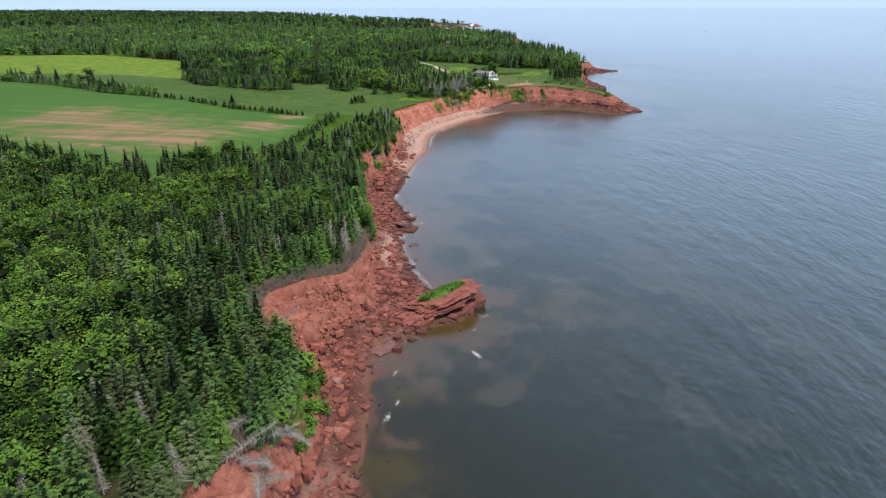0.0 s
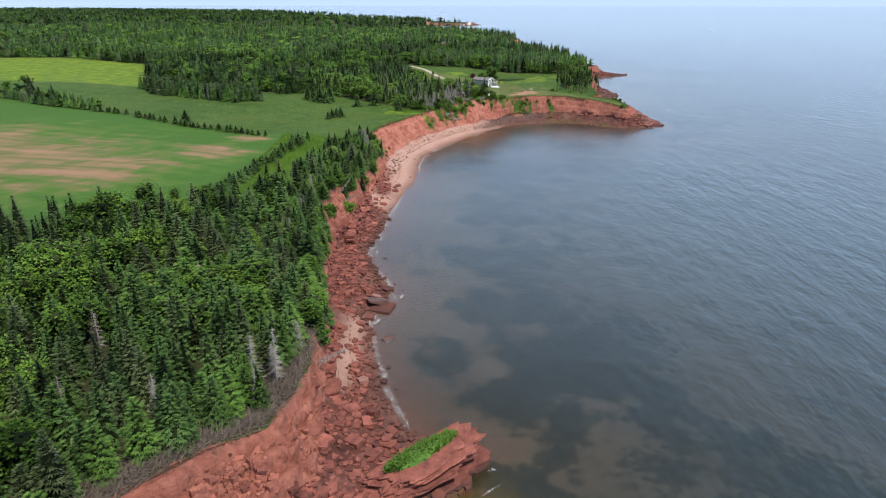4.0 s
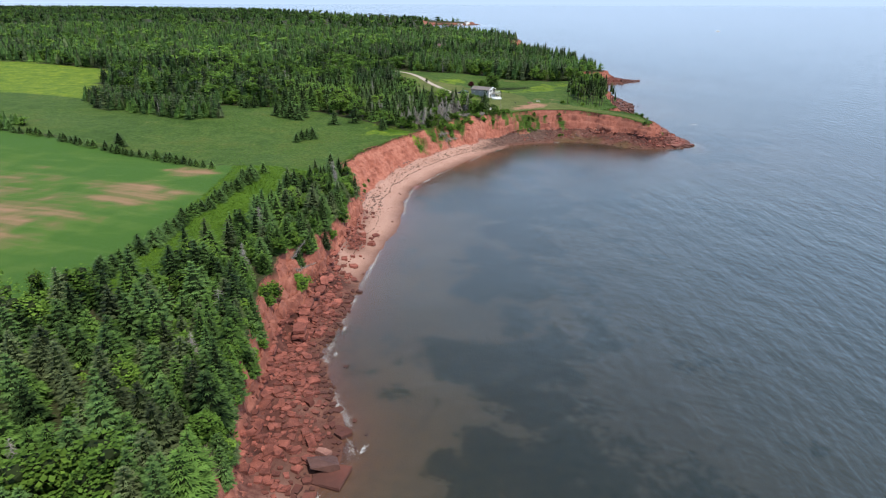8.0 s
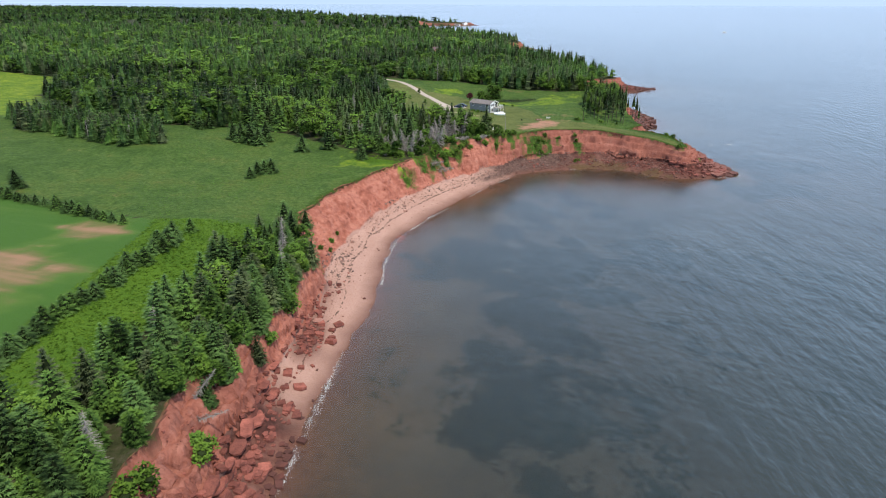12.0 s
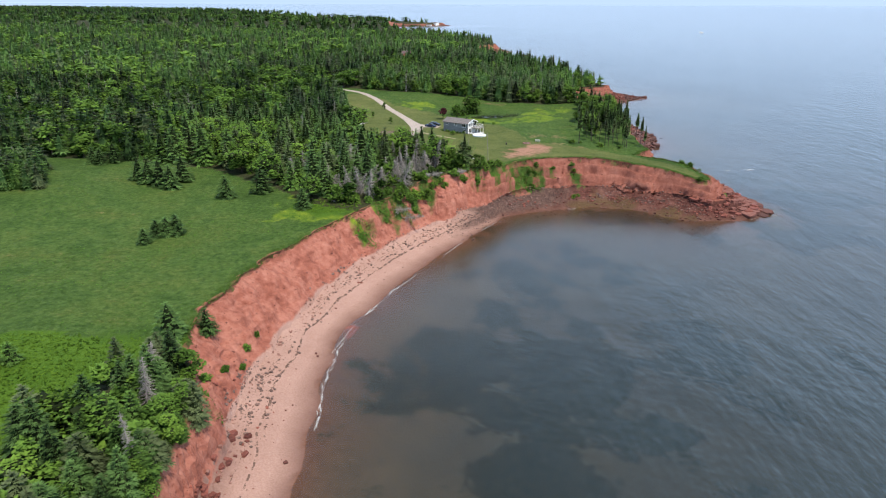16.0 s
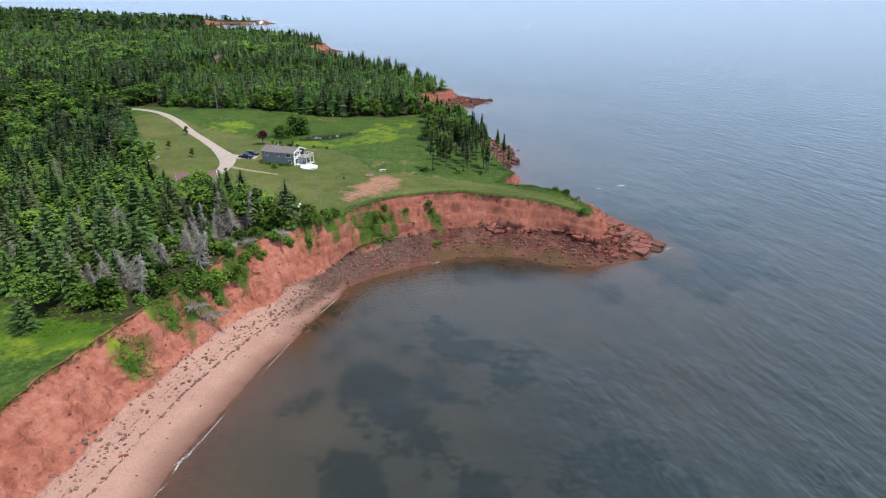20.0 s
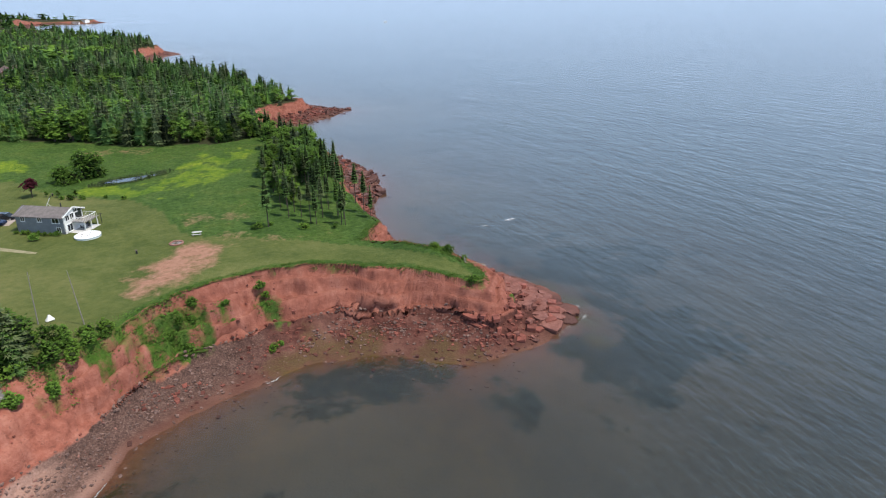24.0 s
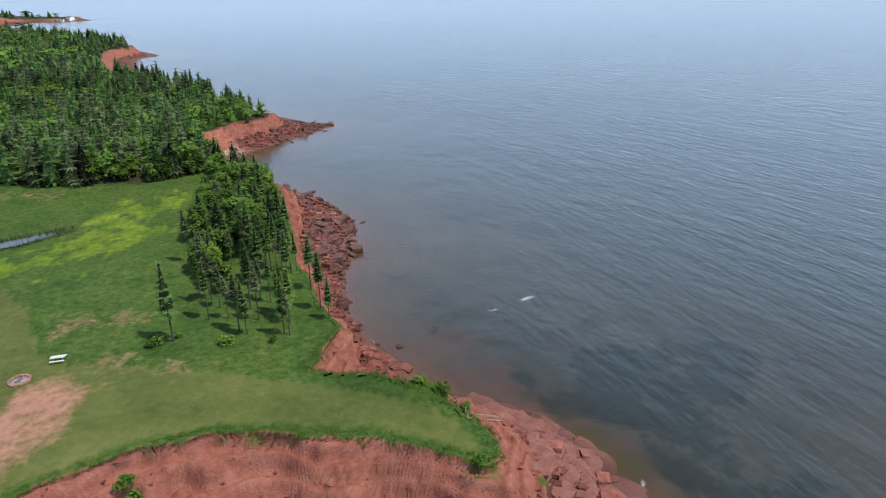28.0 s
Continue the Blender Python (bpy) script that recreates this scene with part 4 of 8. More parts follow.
def tapered(p, q, r0, r1, sides=5):
    p, q = np.array(p, float), np.array(q, float)
    d = (q - p) / np.linalg.norm(q - p)
    a = np.cross(d, (0, 0, 1.0) if abs(d[2]) < 0.9 else (1.0, 0, 0))
    a /= np.linalg.norm(a)
    b = np.cross(d, a)
    th = np.arange(sides) * 2 * np.pi / sides
    ring = np.cos(th)[:, None] * a + np.sin(th)[:, None] * b
    v = np.concatenate([p + ring * r0, q + ring * r1])
    f = []
    for i in range(sides):
        j = (i + 1) % sides
        f += [(i, j, sides + j), (i, sides + j, sides + i)]
    return v, np.array(f)


def joined(pieces):
    vs, fs, ms, off = [], [], [], 0
    for v, f, m in pieces:
        vs.append(v)
        fs.append(f + off)
        ms.append(np.broadcast_to(m, len(f)))
        off += len(v)
    return np.concatenate(vs), np.concatenate(fs), np.concatenate(ms)


def sprays_of(base, az, length, droop, spread=0.55, width=0.21):
    """Needle or leaf sprays: three narrow blades that fan out from one twig."""
    n = len(az)
    d = np.stack([np.cos(az), np.sin(az), -droop], 1)
    side = np.stack([-np.sin(az), np.cos(az), np.zeros(n)], 1)
    L = length[:, None]
    left, right = base - side * L * width, base + side * L * width
    tips = [base + d * L, base + (d * 0.78 + side * spread) * L, base + (d * 0.78 - side * spread) * L - np.array([0, 0, 0.08]) * L]
    v = np.stack([left, right, *tips], 1).reshape(-1, 3)
    f = np.array([(0, 1, 2), (0, 1, 3), (0, 1, 4)])
    return v, (np.arange(n)[:, None, None] * 5 + f[None]).reshape(-1, 3)


def spruce_parts(seed, h, r, sprays, size, bare=0.03, tiers=9, heart_sides=6):
    """A spruce: trunk, and whorls of boughs, each carrying sprays of needles, round a heart that slot 1 colours as
    inner shade.
    """
    g = np.random.default_rng(seed)
    trunk = tapered((0, 0, -0.4), (0.05, 0.03, h * 0.97), 0.011 * h + 0.03, 0.012, 5)
    kt = (np.arange(tiers) + 0.4) / tiers
    share = (1 - kt) ** 0.66 + 0.12
    count = np.maximum(np.round(sprays / 2 * share / share.sum()), 3).astype(int)
    bs, az, ln, dr = [], [], [], []
    for k0, m in zip(kt, count):
        a = np.arange(m) * 6.283 / m + g.uniform(0, 6.283) + g.normal(0, 0.5 / m + 0.12, m)
        k = np.clip(k0 + g.normal(0, 0.22 / tiers, m), 0, 0.97)
        reach = (r * (1 - k) ** 0.56 * np.minimum(1, 0.70 + 3 * k) + 0.12) * g.uniform(0.9, 1.12) * g.uniform(0.72, 1.18, m)
        sag = 0.32 * (1 - k) ** 1.5 - 0.45 * k ** 2
        L = np.minimum(size * g.uniform(0.8, 1.25, m) * (0.55 + 0.6 * (1 - k)), reach * 0.95 + 0.2)
        for back, up in ((0.0, 0.0), (0.52, 0.10)):
            start = np.maximum(reach - L * 0.9 - back * L, 0.02)
            z = h * (bare + (0.96 - bare) * k) + (0.05 + up) * size - sag * start + g.normal(0, 0.06, m) * size
            bs.append(np.stack([np.cos(a) * start, np.sin(a) * start, z], 1))
            az.append(a + g.normal(0, 0.16, m))
            ln.append(L)
            dr.append(sag + g.normal(0.05, 0.16, m))
    ks = [sprays_of(np.concatenate(bs), np.concatenate(az), np.concatenate(ln), np.concatenate(dr))]
    top_a = np.arange(4) * 1.571 + g.uniform(0, 1.5)
    ks.append(sprays_of(np.array([[0, 0, h * 0.90]] * 4), top_a, np.full(4, 0.045 * h), np.full(4, -1.1), 0.4, 0.2))
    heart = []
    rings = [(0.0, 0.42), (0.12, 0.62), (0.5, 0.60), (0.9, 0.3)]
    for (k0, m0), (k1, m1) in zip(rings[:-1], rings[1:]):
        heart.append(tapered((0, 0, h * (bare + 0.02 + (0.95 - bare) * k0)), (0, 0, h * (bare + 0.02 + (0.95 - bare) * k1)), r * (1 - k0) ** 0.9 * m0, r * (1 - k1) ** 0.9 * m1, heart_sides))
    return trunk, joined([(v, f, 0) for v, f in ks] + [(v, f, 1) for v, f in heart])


PHI = (1 + 5 ** 0.5) / 2
ICO_V = np.array([(-1, PHI, 0), (1, PHI, 0), (-1, -PHI, 0), (1, -PHI, 0), (0, -1, PHI), (0, 1, PHI), (0, -1, -PHI), (0, 1, -PHI), (PHI, 0, -1), (PHI, 0, 1), (-PHI, 0, -1), (-PHI, 0, 1)]) / math.hypot(1, PHI)
ICO_F = np.array([(0, 11, 5), (0, 5, 1), (0, 1, 7), (0, 7, 10), (0, 10, 11), (1, 5, 9), (5, 11, 4), (11, 10, 2), (10, 7, 6), (7, 1, 8), (3, 9, 4), (3, 4, 2), (3, 2, 6), (3, 6, 8), (3, 8, 9), (4, 9, 5), (2, 4, 11), (6, 2, 10), (8, 6, 7), (9, 8, 1)])


def leaf_parts(seed, h, r, leaves, size, stem=0.3, flat=1.0, lobes_n=0):
    """Broadleaf: forked trunk and a crown of leaf clumps set on several uneven lobes."""
    g = np.random.default_rng(seed)
    pieces = [(*tapered((0, 0, -0.4), (0.1, 0.05, h * 0.6), 0.02 * h + 0.03, 0.05, 6), 0)]
    lobes = []
    n = lobes_n or g.integers(5, 9)
    for i in range(n):
        a = g.uniform(0, 6.3)
        rr = r * g.uniform(0.15, 0.6)
        zc = h * g.uniform(stem + 0.15, 0.82)
        c = np.array([rr * np.cos(a), rr * np.sin(a), zc])
        rad = r * g.uniform(0.38, 0.62)
        lobes.append((c, rad))
        if h > 2.5:
            pieces.append((*tapered((0.05, 0.02, h * 0.25), c, 0.012 * h + 0.02, 0.02, 4), 0))
    lobes.append((np.array([0, 0, h * 0.8]), r * 0.42))
    per = leaves // len(lobes)
    bs, az, ln, dr = [], [], [], []
    for c, rad in lobes:
        d = g.normal(size=(per, 3))
        d[:, 2] = np.abs(d[:, 2]) * 0.9 - 0.35
        d /= np.linalg.norm(d, axis=1)[:, None]
        p = c + d * rad * g.uniform(0.66, 1.08, per)[:, None] * np.array([1, 1, flat * 0.95])
        bs.append(p)
        az.append(np.arctan2(d[:, 1], d[:, 0]) + g.normal(0, 0.7, per))
        ln.append(size * g.uniform(0.6, 1.3, per))
        dr.append(g.normal(0.2, 0.45, per) - 0.5 * d[:, 2])
    base, az, ln, dr = np.concatenate(bs), np.concatenate(az), np.concatenate(ln), np.concatenate(dr)
    back = np.stack([np.cos(az), np.sin(az), -dr], 1) * (ln * 0.5)[:, None]
    crown_ = [(*kites(base - back, az, ln, dr, np.full(len(az), 0.46), False), 0)]
    # solid lobe cores, slot 1: painted dark for the shade behind the leaves
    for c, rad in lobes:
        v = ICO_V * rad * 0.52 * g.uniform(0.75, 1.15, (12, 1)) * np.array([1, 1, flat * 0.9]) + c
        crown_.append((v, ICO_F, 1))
    tv, tf, _ = joined(pieces)
    return (tv, tf), joined(crown_)


def dead_parts(seed, h, twigs=90, reach=1.5):
    g = np.random.default_rng(seed)
    trunk = tapered((0, 0, -0.4), (0.12, 0.05, h), 0.013 * h + 0.03, 0.015, 5)
    pieces = []
    for i in range(twigs):
        k = g.uniform(0.12, 0.97)
        a = g.uniform(0, 6.3)
        L = reach * (1.15 - k) * g.uniform(0.6, 1.3) + 0.15
        p = np.array([0.12 * k, 0.05 * k, h * k])
        q = p + np.array([np.cos(a) * L, np.sin(a) * L, L * g.uniform(-0.45, 0.1)])
        pieces.append((*tapered(p, q, 0.045, 0.012, 3), 0))
    v, f, _ = joined(pieces)
    return trunk, (v, f)


def tree_thing(name, category, label, parts, bark, leaf, crown="crown", group=""):
    """The meshes and words for one kind of tree."""
    (tv, tf), (cv, cf, *cm) = parts
    return dict(name=name, category=category, label=label, group=group, crown=crown,
                trunk_mesh=mesh_of(name + "_trunk", tv, tf, bark), crown_mesh=mesh_of(name + "_crown", cv, cf, [leaf, M_CROWN_SHADE] if cm else leaf, cm[0] if cm else None))


def plant(proto, px, py, scale=1.0, turn=0.0, lean=0.0, label="", sink=0.0, z=None, wide=1.0):
    zz = ground_at(px, py) if z is None else z
    root = empty(proto["name"], pose(px * U, py * U, zz - sink, lean, 0, turn) @ Matrix.Diagonal((scale * wide, scale * wide, scale, 1)))
    for nm, me in (("trunk", proto["trunk_mesh"]), (proto["crown"], proto["crown_mesh"])):
        ob = new(nm, me)
        ob.parent = root
    tagged(root, label or proto["label"], proto["category"], proto["group"])
    return root


def forest(name, label, variants, mats, pos, scale, turn, pick, category="forest", broadness=1.0):
    """Many trees joined into one mesh; each variant is (verts, faces, slots)."""
    vs, fs, ms, ts, off = [], [], [], [], 0
    tones = rng.uniform(-0.5, 0.5, len(pick))
    for k, (v, f, m) in enumerate(variants):
        who = np.nonzero(pick == k)[0]
        if not len(who):
            continue
        c, s = np.cos(turn[who])[:, None], np.sin(turn[who])[:, None]
        sc = scale[who][:, None]
        wide = sc * broadness * rng.uniform(0.85, 1.2, len(who))[:, None]
        X = (v[None, :, 0] * c - v[None, :, 1] * s) * wide + pos[who, 0][:, None]
        Y = (v[None, :, 0] * s + v[None, :, 1] * c) * wide + pos[who, 1][:, None]
        Z = v[None, :, 2] * sc + pos[who, 2][:, None]
        vs.append(np.stack([X, Y, Z], 2).reshape(-1, 3))
        fs.append((np.arange(len(who))[:, None, None] * len(v) + f[None]).reshape(-1, 3) + off)
        ms.append(np.tile(m, len(who)))
        ts.append(np.repeat(tones[who], len(v)))
        off += len(who) * len(v)
    ob = new(name, mesh_of(name, np.concatenate(vs), np.concatenate(fs), mats, np.concatenate(ms)))
    ob.data.attributes.new("tone", "FLOAT", "POINT").data.foreach_set("value", np.concatenate(ts).astype(np.float32))
    return tagged(ob, label, category, kind="stuff")


# heart: the core's slot; 7 is the colour of the crown's inner shade
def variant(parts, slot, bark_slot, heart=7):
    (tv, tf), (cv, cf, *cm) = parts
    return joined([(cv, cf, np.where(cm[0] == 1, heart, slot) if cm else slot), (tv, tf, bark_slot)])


FOREST_MATS = [M_SPRUCE, M_SPRUCE_OLIVE, M_SPRUCE_FRESH, M_LEAF, M_LEAF_BRIGHT, M_DEAD, M_BARK, M_CROWN_SHADE]
# kinds: 0-2 dark, olive, fresh spruce; 3-4 broadleaf; 5 dead
NEAR = [variant(spruce_parts(11, 11.0, 2.2, 330, 0.76, tiers=15), 0, 6), variant(spruce_parts(12, 9.4, 2.1, 300, 0.76, tiers=13), 0, 6),
        variant(spruce_parts(13, 10.6, 2.1, 310, 0.76, tiers=14), 1, 6), variant(spruce_parts(14, 9.0, 2.3, 300, 0.76, tiers=12), 2, 6),
        variant(leaf_parts(15, 9.6, 3.6, 560, 0.50, 0.2, lobes_n=8), 3, 6), variant(leaf_parts(16, 8.6, 3.2, 520, 0.48, 0.15, lobes_n=8), 4, 6),
        variant(dead_parts(17, 9.0, 110), 5, 5)]
MID = [variant(spruce_parts(21, 10, 2.4, 60, 1.8, tiers=8, heart_sides=4), 0, 6, 0), variant(spruce_parts(22, 9, 2.3, 56, 1.8, tiers=7, heart_sides=4), 0, 6, 0),
       variant(spruce_parts(23, 10, 2.4, 60, 1.8, tiers=8, heart_sides=4), 1, 6, 1), variant(spruce_parts(24, 9, 2.5, 56, 1.8, tiers=7, heart_sides=4), 2, 6, 2),
       variant(leaf_parts(25, 8.6, 3.2, 130, 0.86, 0.1, lobes_n=5), 3, 6, 3), variant(leaf_parts(26, 7.6, 3.0, 130, 0.86, 0.05, lobes_n=5), 4, 6, 4),
       variant(dead_parts(27, 9.0, 40, 1.5), 5, 5)]


def crown_only(parts, slot):
    v, f, m = parts[1] if len(parts[1]) == 3 else (*parts[1], np.zeros(len(parts[1][1]), int))
    return joined([(v, f, slot)])


FAR = [crown_only(spruce_parts(31, 10, 2.7, 20, 2.6, tiers=4, heart_sides=3), 0), crown_only(spruce_parts(32, 9.2, 2.7, 20, 2.6, tiers=4, heart_sides=3), 0),
       crown_only(spruce_parts(33, 10, 2.7, 20, 2.6, tiers=4, heart_sides=3), 1), crown_only(spruce_parts(34, 9, 2.8, 20, 2.6, tiers=4, heart_sides=3), 2),
       crown_only(leaf_parts(35, 8.0, 3.8, 28, 1.7, -0.2, lobes_n=3), 3), crown_only(leaf_parts(36, 7.2, 3.6, 28, 1.7, -0.2, lobes_n=3), 4),
       crown_only(dead_parts(37, 8, 4, 1.5), 5)]


BUSHES = [crown_only(leaf_parts(38, 4.2, 2.1, 84, 0.8, -0.1, lobes_n=2), 3), crown_only(leaf_parts(39, 3.6, 2.0, 84, 0.75, -0.15, lobes_n=2), 4), crown_only(spruce_parts(40, 4.6, 1.5, 60, 0.8, tiers=6, heart_sides=4), 2)]


def scatter(x0, x1, y0, y1, step, keep):
    """Jittered places in plan units, thinned by keep(x, y)."""
    gx_, gy_ = np.meshgrid(np.arange(x0, x1, step), np.arange(y0, y1, step))
    px = gx_.ravel() + rng.uniform(-0.7, 0.7, gx_.size) * step
    py = gy_.ravel() + rng.uniform(-0.7, 0.7, gx_.size) * step
    ok = keep(px, py)
    return px[ok], py[ok]


def wooded(px, py, margin=1.2):
    x, y = px * U, py * U
    ok = inside(T_POLY, x, y) & (distance(T_LINE, x, y) > margin)
    for p in OPEN:
        ok &= ~inside(p, x, y)
    return ok & (np.hypot(px - 4, py - 542) > 7)


def species(px, py, broad):
    """Which tree grows where: 0-3 spruces, 4-5 broadleaf, 6 dead."""
    n = len(px)
    patch = fbm(px * U, py * U, 30, 3, 101) * 0.8
    w = rng.uniform(0, 1, n)
    k = rng.choice([0, 1, 2, 3], n, p=[0.27, 0.25, 0.26, 0.22])
    leafy = w + patch < broad + 0.0
    k = np.where(leafy, rng.choice([4, 5], n, p=[0.6, 0.4]), k)
    k = np.where((rng.uniform(0, 1, n) < 0.03) & ~leafy, 6, k)
    return k


def grow(name, label, variants, px, py, broad, smin, smax, sink=0.2, broadness=1.0):
    x, y = px * U, py * U
    z = terrain(x, y)[0]
    k = species(px, py, broad)
    sc = rng.uniform(smin, smax, len(px)) * (1 + 0.25 * fbm(x, y, 30, 2, 103))
    return forest(name, label, variants, FOREST_MATS, np.stack([x, y, z - sink], 1), sc, rng.uniform(0, 6.28, len(px)), k, broadness=broadness)


# single trees along the cliff edge: prototypes
SPRUCES = [tree_thing("spruce_tree", "tree", "dark green spruce with drooping boughs in a dense coastal wood", spruce_parts(41 + i, h, r, 520, 0.64, b, 16), M_BARK, mt, group="spruces along the cliff edge")
           for i, (h, r, b, mt) in enumerate([(9.5, 2.3, 0.03, M_SPRUCE), (8.6, 2.2, 0.03, M_SPRUCE_FRESH), (10, 2.2, 0.05, M_SPRUCE), (8.2, 2.3, 0.03, M_SPRUCE_OLIVE), (9.2, 2.1, 0.04, M_SPRUCE_FRESH)])]
FIELD_SPRUCES = [tree_thing("spruce_tree", "tree", "small bushy spruce standing alone on green grass", spruce_parts(51 + i, h, r, 330, 0.5, 0.0, 11), M_BARK, M_SPRUCE, group="spruces in the meadow")
                 for i, (h, r) in enumerate([(5.0, 1.7), (4.2, 1.5), (3.4, 1.4)])]
HEDGE_SPRUCES = [tree_thing("spruce_tree", "tree", "dark spruce in a planted row between the fields", spruce_parts(61 + i, h, r, 220, 0.72, 0.0, 8), M_BARK, mt, group="spruces in the field rows")
                 for i, (h, r, mt) in enumerate([(4.8, 2.0, M_SPRUCE), (4.1, 1.9, M_SPRUCE), (4.5, 2.0, M_SPRUCE_FRESH)])]
STEM_SPRUCES = [tree_thing("spruce_tree", "tree", "tall spruce with a bare lower stem in the seaside copse", spruce_parts(71 + i, h, r, 170, 0.95, b, 9), M_BARK, mt, group="spruces in the copse")
                for i, (h, r, b, mt) in enumerate([(16.0, 1.7, 0.50, M_SPRUCE), (15.0, 1.6, 0.54, M_SPRUCE_OLIVE), (15.5, 2.0, 0.34, M_SPRUCE), (14, 1.6, 0.45, M_SPRUCE_FRESH), (13.0, 1.5, 0.55, M_SPRUCE_OLIVE)])]
DEAD = [tree_thing("dead_tree", "tree", "bare grey dead spruce with brittle twigs", dead_parts(81 + i, h, 230, r), M_DEAD, M_DEAD, "crown", "dead spruces") for i, (h, r) in enumerate([(9, 1.5), (7.5, 1.8), (10, 1.2)])]
LEAFY = [tree_thing("broadleaf_tree", "tree", "leafy green broadleaf tree at the wood's edge", leaf_parts(91 + i, h, r, int(n * 1.25), 0.42, 0.05), M_BARK, mt, group="broadleaf trees")
         for i, (h, r, n, mt) in enumerate([(7.5, 2.4, 620, M_LEAF), (6.0, 2.2, 520, M_LEAF_BRIGHT), (5.0, 2.0, 480, M_LEAF)])]
SHRUBS = [tree_thing("shrub", "shrub", "dense green shrub rooted in the red slope", leaf_parts(101 + i, h, r, n, 0.34, 0.0, 0.8), M_TWIG, mt, "foliage", "shrubs on the slopes")
          for i, (h, r, n, mt) in enumerate([(2.2, 1.5, 420, M_LEAF), (1.7, 1.4, 380, M_LEAF_BRIGHT), (1.3, 1.2, 300, M_LEAF)])]

# coastal wood: band of single trees at the edge, the rest joined behind
band_x, band_y = scatter(-48, -8, 38, 214, 2.05, lambda a, b: wooded(a, b, 0.2) & (distance(T_LINE, a * U, b * U) > 2.2 * ((b > 66) & (b < 104))) & (distance(T_LINE, a * U, b * U) < 7.4))
inner = rng.permutation(len(band_x))
for i in inner[:160]:
    k = int(rng.integers(0, 5))
    if rng.uniform() < 0.06:
        plant(DEAD[int(rng.integers(0, 3))], band_x[i], band_y[i], rng.uniform(0.75, 1.0), rng.uniform(0, 360), rng.uniform(-6, 6))
    else:
        low = band_y[i] > 140
        plant(SPRUCES[k], band_x[i], band_y[i], rng.uniform(0.5, 0.8) if low else rng.uniform(0.68, 1.0), rng.uniform(0, 360), rng.uniform(-3, 3), sink=0.2, wide=rng.uniform(1.25, 1.6) if low else rng.uniform(0.95, 1.2))
rest = inner[160:]
# trees that have slid on to the slope and hide the cliff
o_x, o_y = scatter(-24, -8, 102, 202, 2.3, lambda a, b: ~inside(T_POLY, a * U, b * U) & inside(F_POLY, a * U, b * U) & ((b < 145) | (b > 172)) & (distance(F_LINE, a * U, b * U) > 1.3))
for a, b in zip(o_x, o_y):
    plant(SPRUCES[int(rng.integers(0, 5))], a, b, rng.uniform(0.6, 0.9), rng.uniform(0, 360), rng.uniform(-4, 4), label="spruce leaning out over the low cliff", sink=0.3)


for i in range(130):
    b = rng.uniform(106, 207)
    if 147 < b < 166:
        continue
    top_ = np.interp(b, [106, 113, 121, 129, 138, 146, 168, 176, 186, 194, 200, 207], [-13.8, -15, -16.6, -18.4, -18.8, -21, -20.4, -18, -16.4, -14.9, -14.9, -16.4])
    foot_ = np.interp(b, [106, 118, 128, 140, 147, 166, 174, 184, 192, 203, 207], [-12.3, -14, -17, -17, -17.6, -15.5, -15.5, -14.6, -13.6, -12.6, -12.8])
    a = top_ + (foot_ - top_) * rng.uniform(-0.6, 0.62)
    if i % 3 == 0:
        plant(SPRUCES[int(rng.integers(0, 5))], a, b, rng.uniform(0.42, 0.66), rng.uniform(0, 360), rng.uniform(-5, 5), label="bushy spruce rooted in the low cliff", sink=0.3, wide=rng.uniform(1.4, 1.7))
    else:
        plant(LEAFY[int(rng.integers(0, 3))], a, b, rng.uniform(0.4, 0.75), rng.uniform(0, 360), label="leafy bush overhanging the low cliff", sink=0.3, wide=1.3)


def in_view(a, b):
    return (a > -0.76 * (b + 18) - 6)


near_x, near_y = scatter(-150, -8, 22, 214, 2.3, lambda a, b: wooded(a, b, 0.9) & (distance(T_LINE, a * U, b * U) >= 7.4) & in_view(a, b) & ~((a < -34.5) & (b > 152)))
near_x, near_y = np.concatenate([near_x, band_x[rest]]), np.concatenate([near_y, band_y[rest]])
thin_ = (near_y < 104) | (rng.uniform(0, 1, len(near_x)) < 0.66)
near_x, near_y = near_x[thin_], near_y[thin_]
inland = near_x < -33 - 0.12 * (near_y - 60)
grow("coastal_wood", "dense mixed wood of dark spruce and bright broadleaf trees", NEAR, near_x[~inland & (near_y < 104)], near_y[~inland & (near_y < 104)], -0.12, 0.74, 1.12, broadness=0.92)
grow("coastal_wood", "narrow belt of bushy spruces between the field and the cliff", NEAR, near_x[~inland & (near_y >= 104)], near_y[~inland & (near_y >= 104)], 0.16, 0.55, 0.84, broadness=1.5)
grow("coastal_wood", "leafy mixed wood with spruces behind the cliff", NEAR, near_x[inland], near_y[inland], 0.44, 0.72, 1.06)
u_x, u_y = scatter(-56, -8, 110, 214, 2.7, lambda a, b: wooded(a, b, 0.4) & ~((a < -34.5) & (b > 152)))
forest("understorey", "leafy undergrowth between the coastal spruces", BUSHES, FOREST_MATS, np.stack([u_x * U, u_y * U, terrain(u_x * U, u_y * U)[0] - 0.2], 1), rng.uniform(0.6, 1.05, len(u_x)), rng.uniform(0, 6.28, len(u_x)), rng.choice([0, 1, 2], len(u_x), p=[0.5, 0.1, 0.4]), "undergrowth")
m_x, m_y = scatter(-330, 105, 255, 470, 3.4, lambda a, b: wooded(a, b, 0.9) & ~((a > -18) & (a < 17) & (b < 292) & (distance(T_LINE, a * U, b * U) < 9.5)) & ~inside(scaled(PLANTATION), a * U, b * U) & (a > -0.74 * (b + 15) - 6))
clear_ = (m_x > -6) & (m_x < 12) & (m_y > 305) & (m_y < 324)
m_x, m_y = m_x[~clear_], m_y[~clear_]
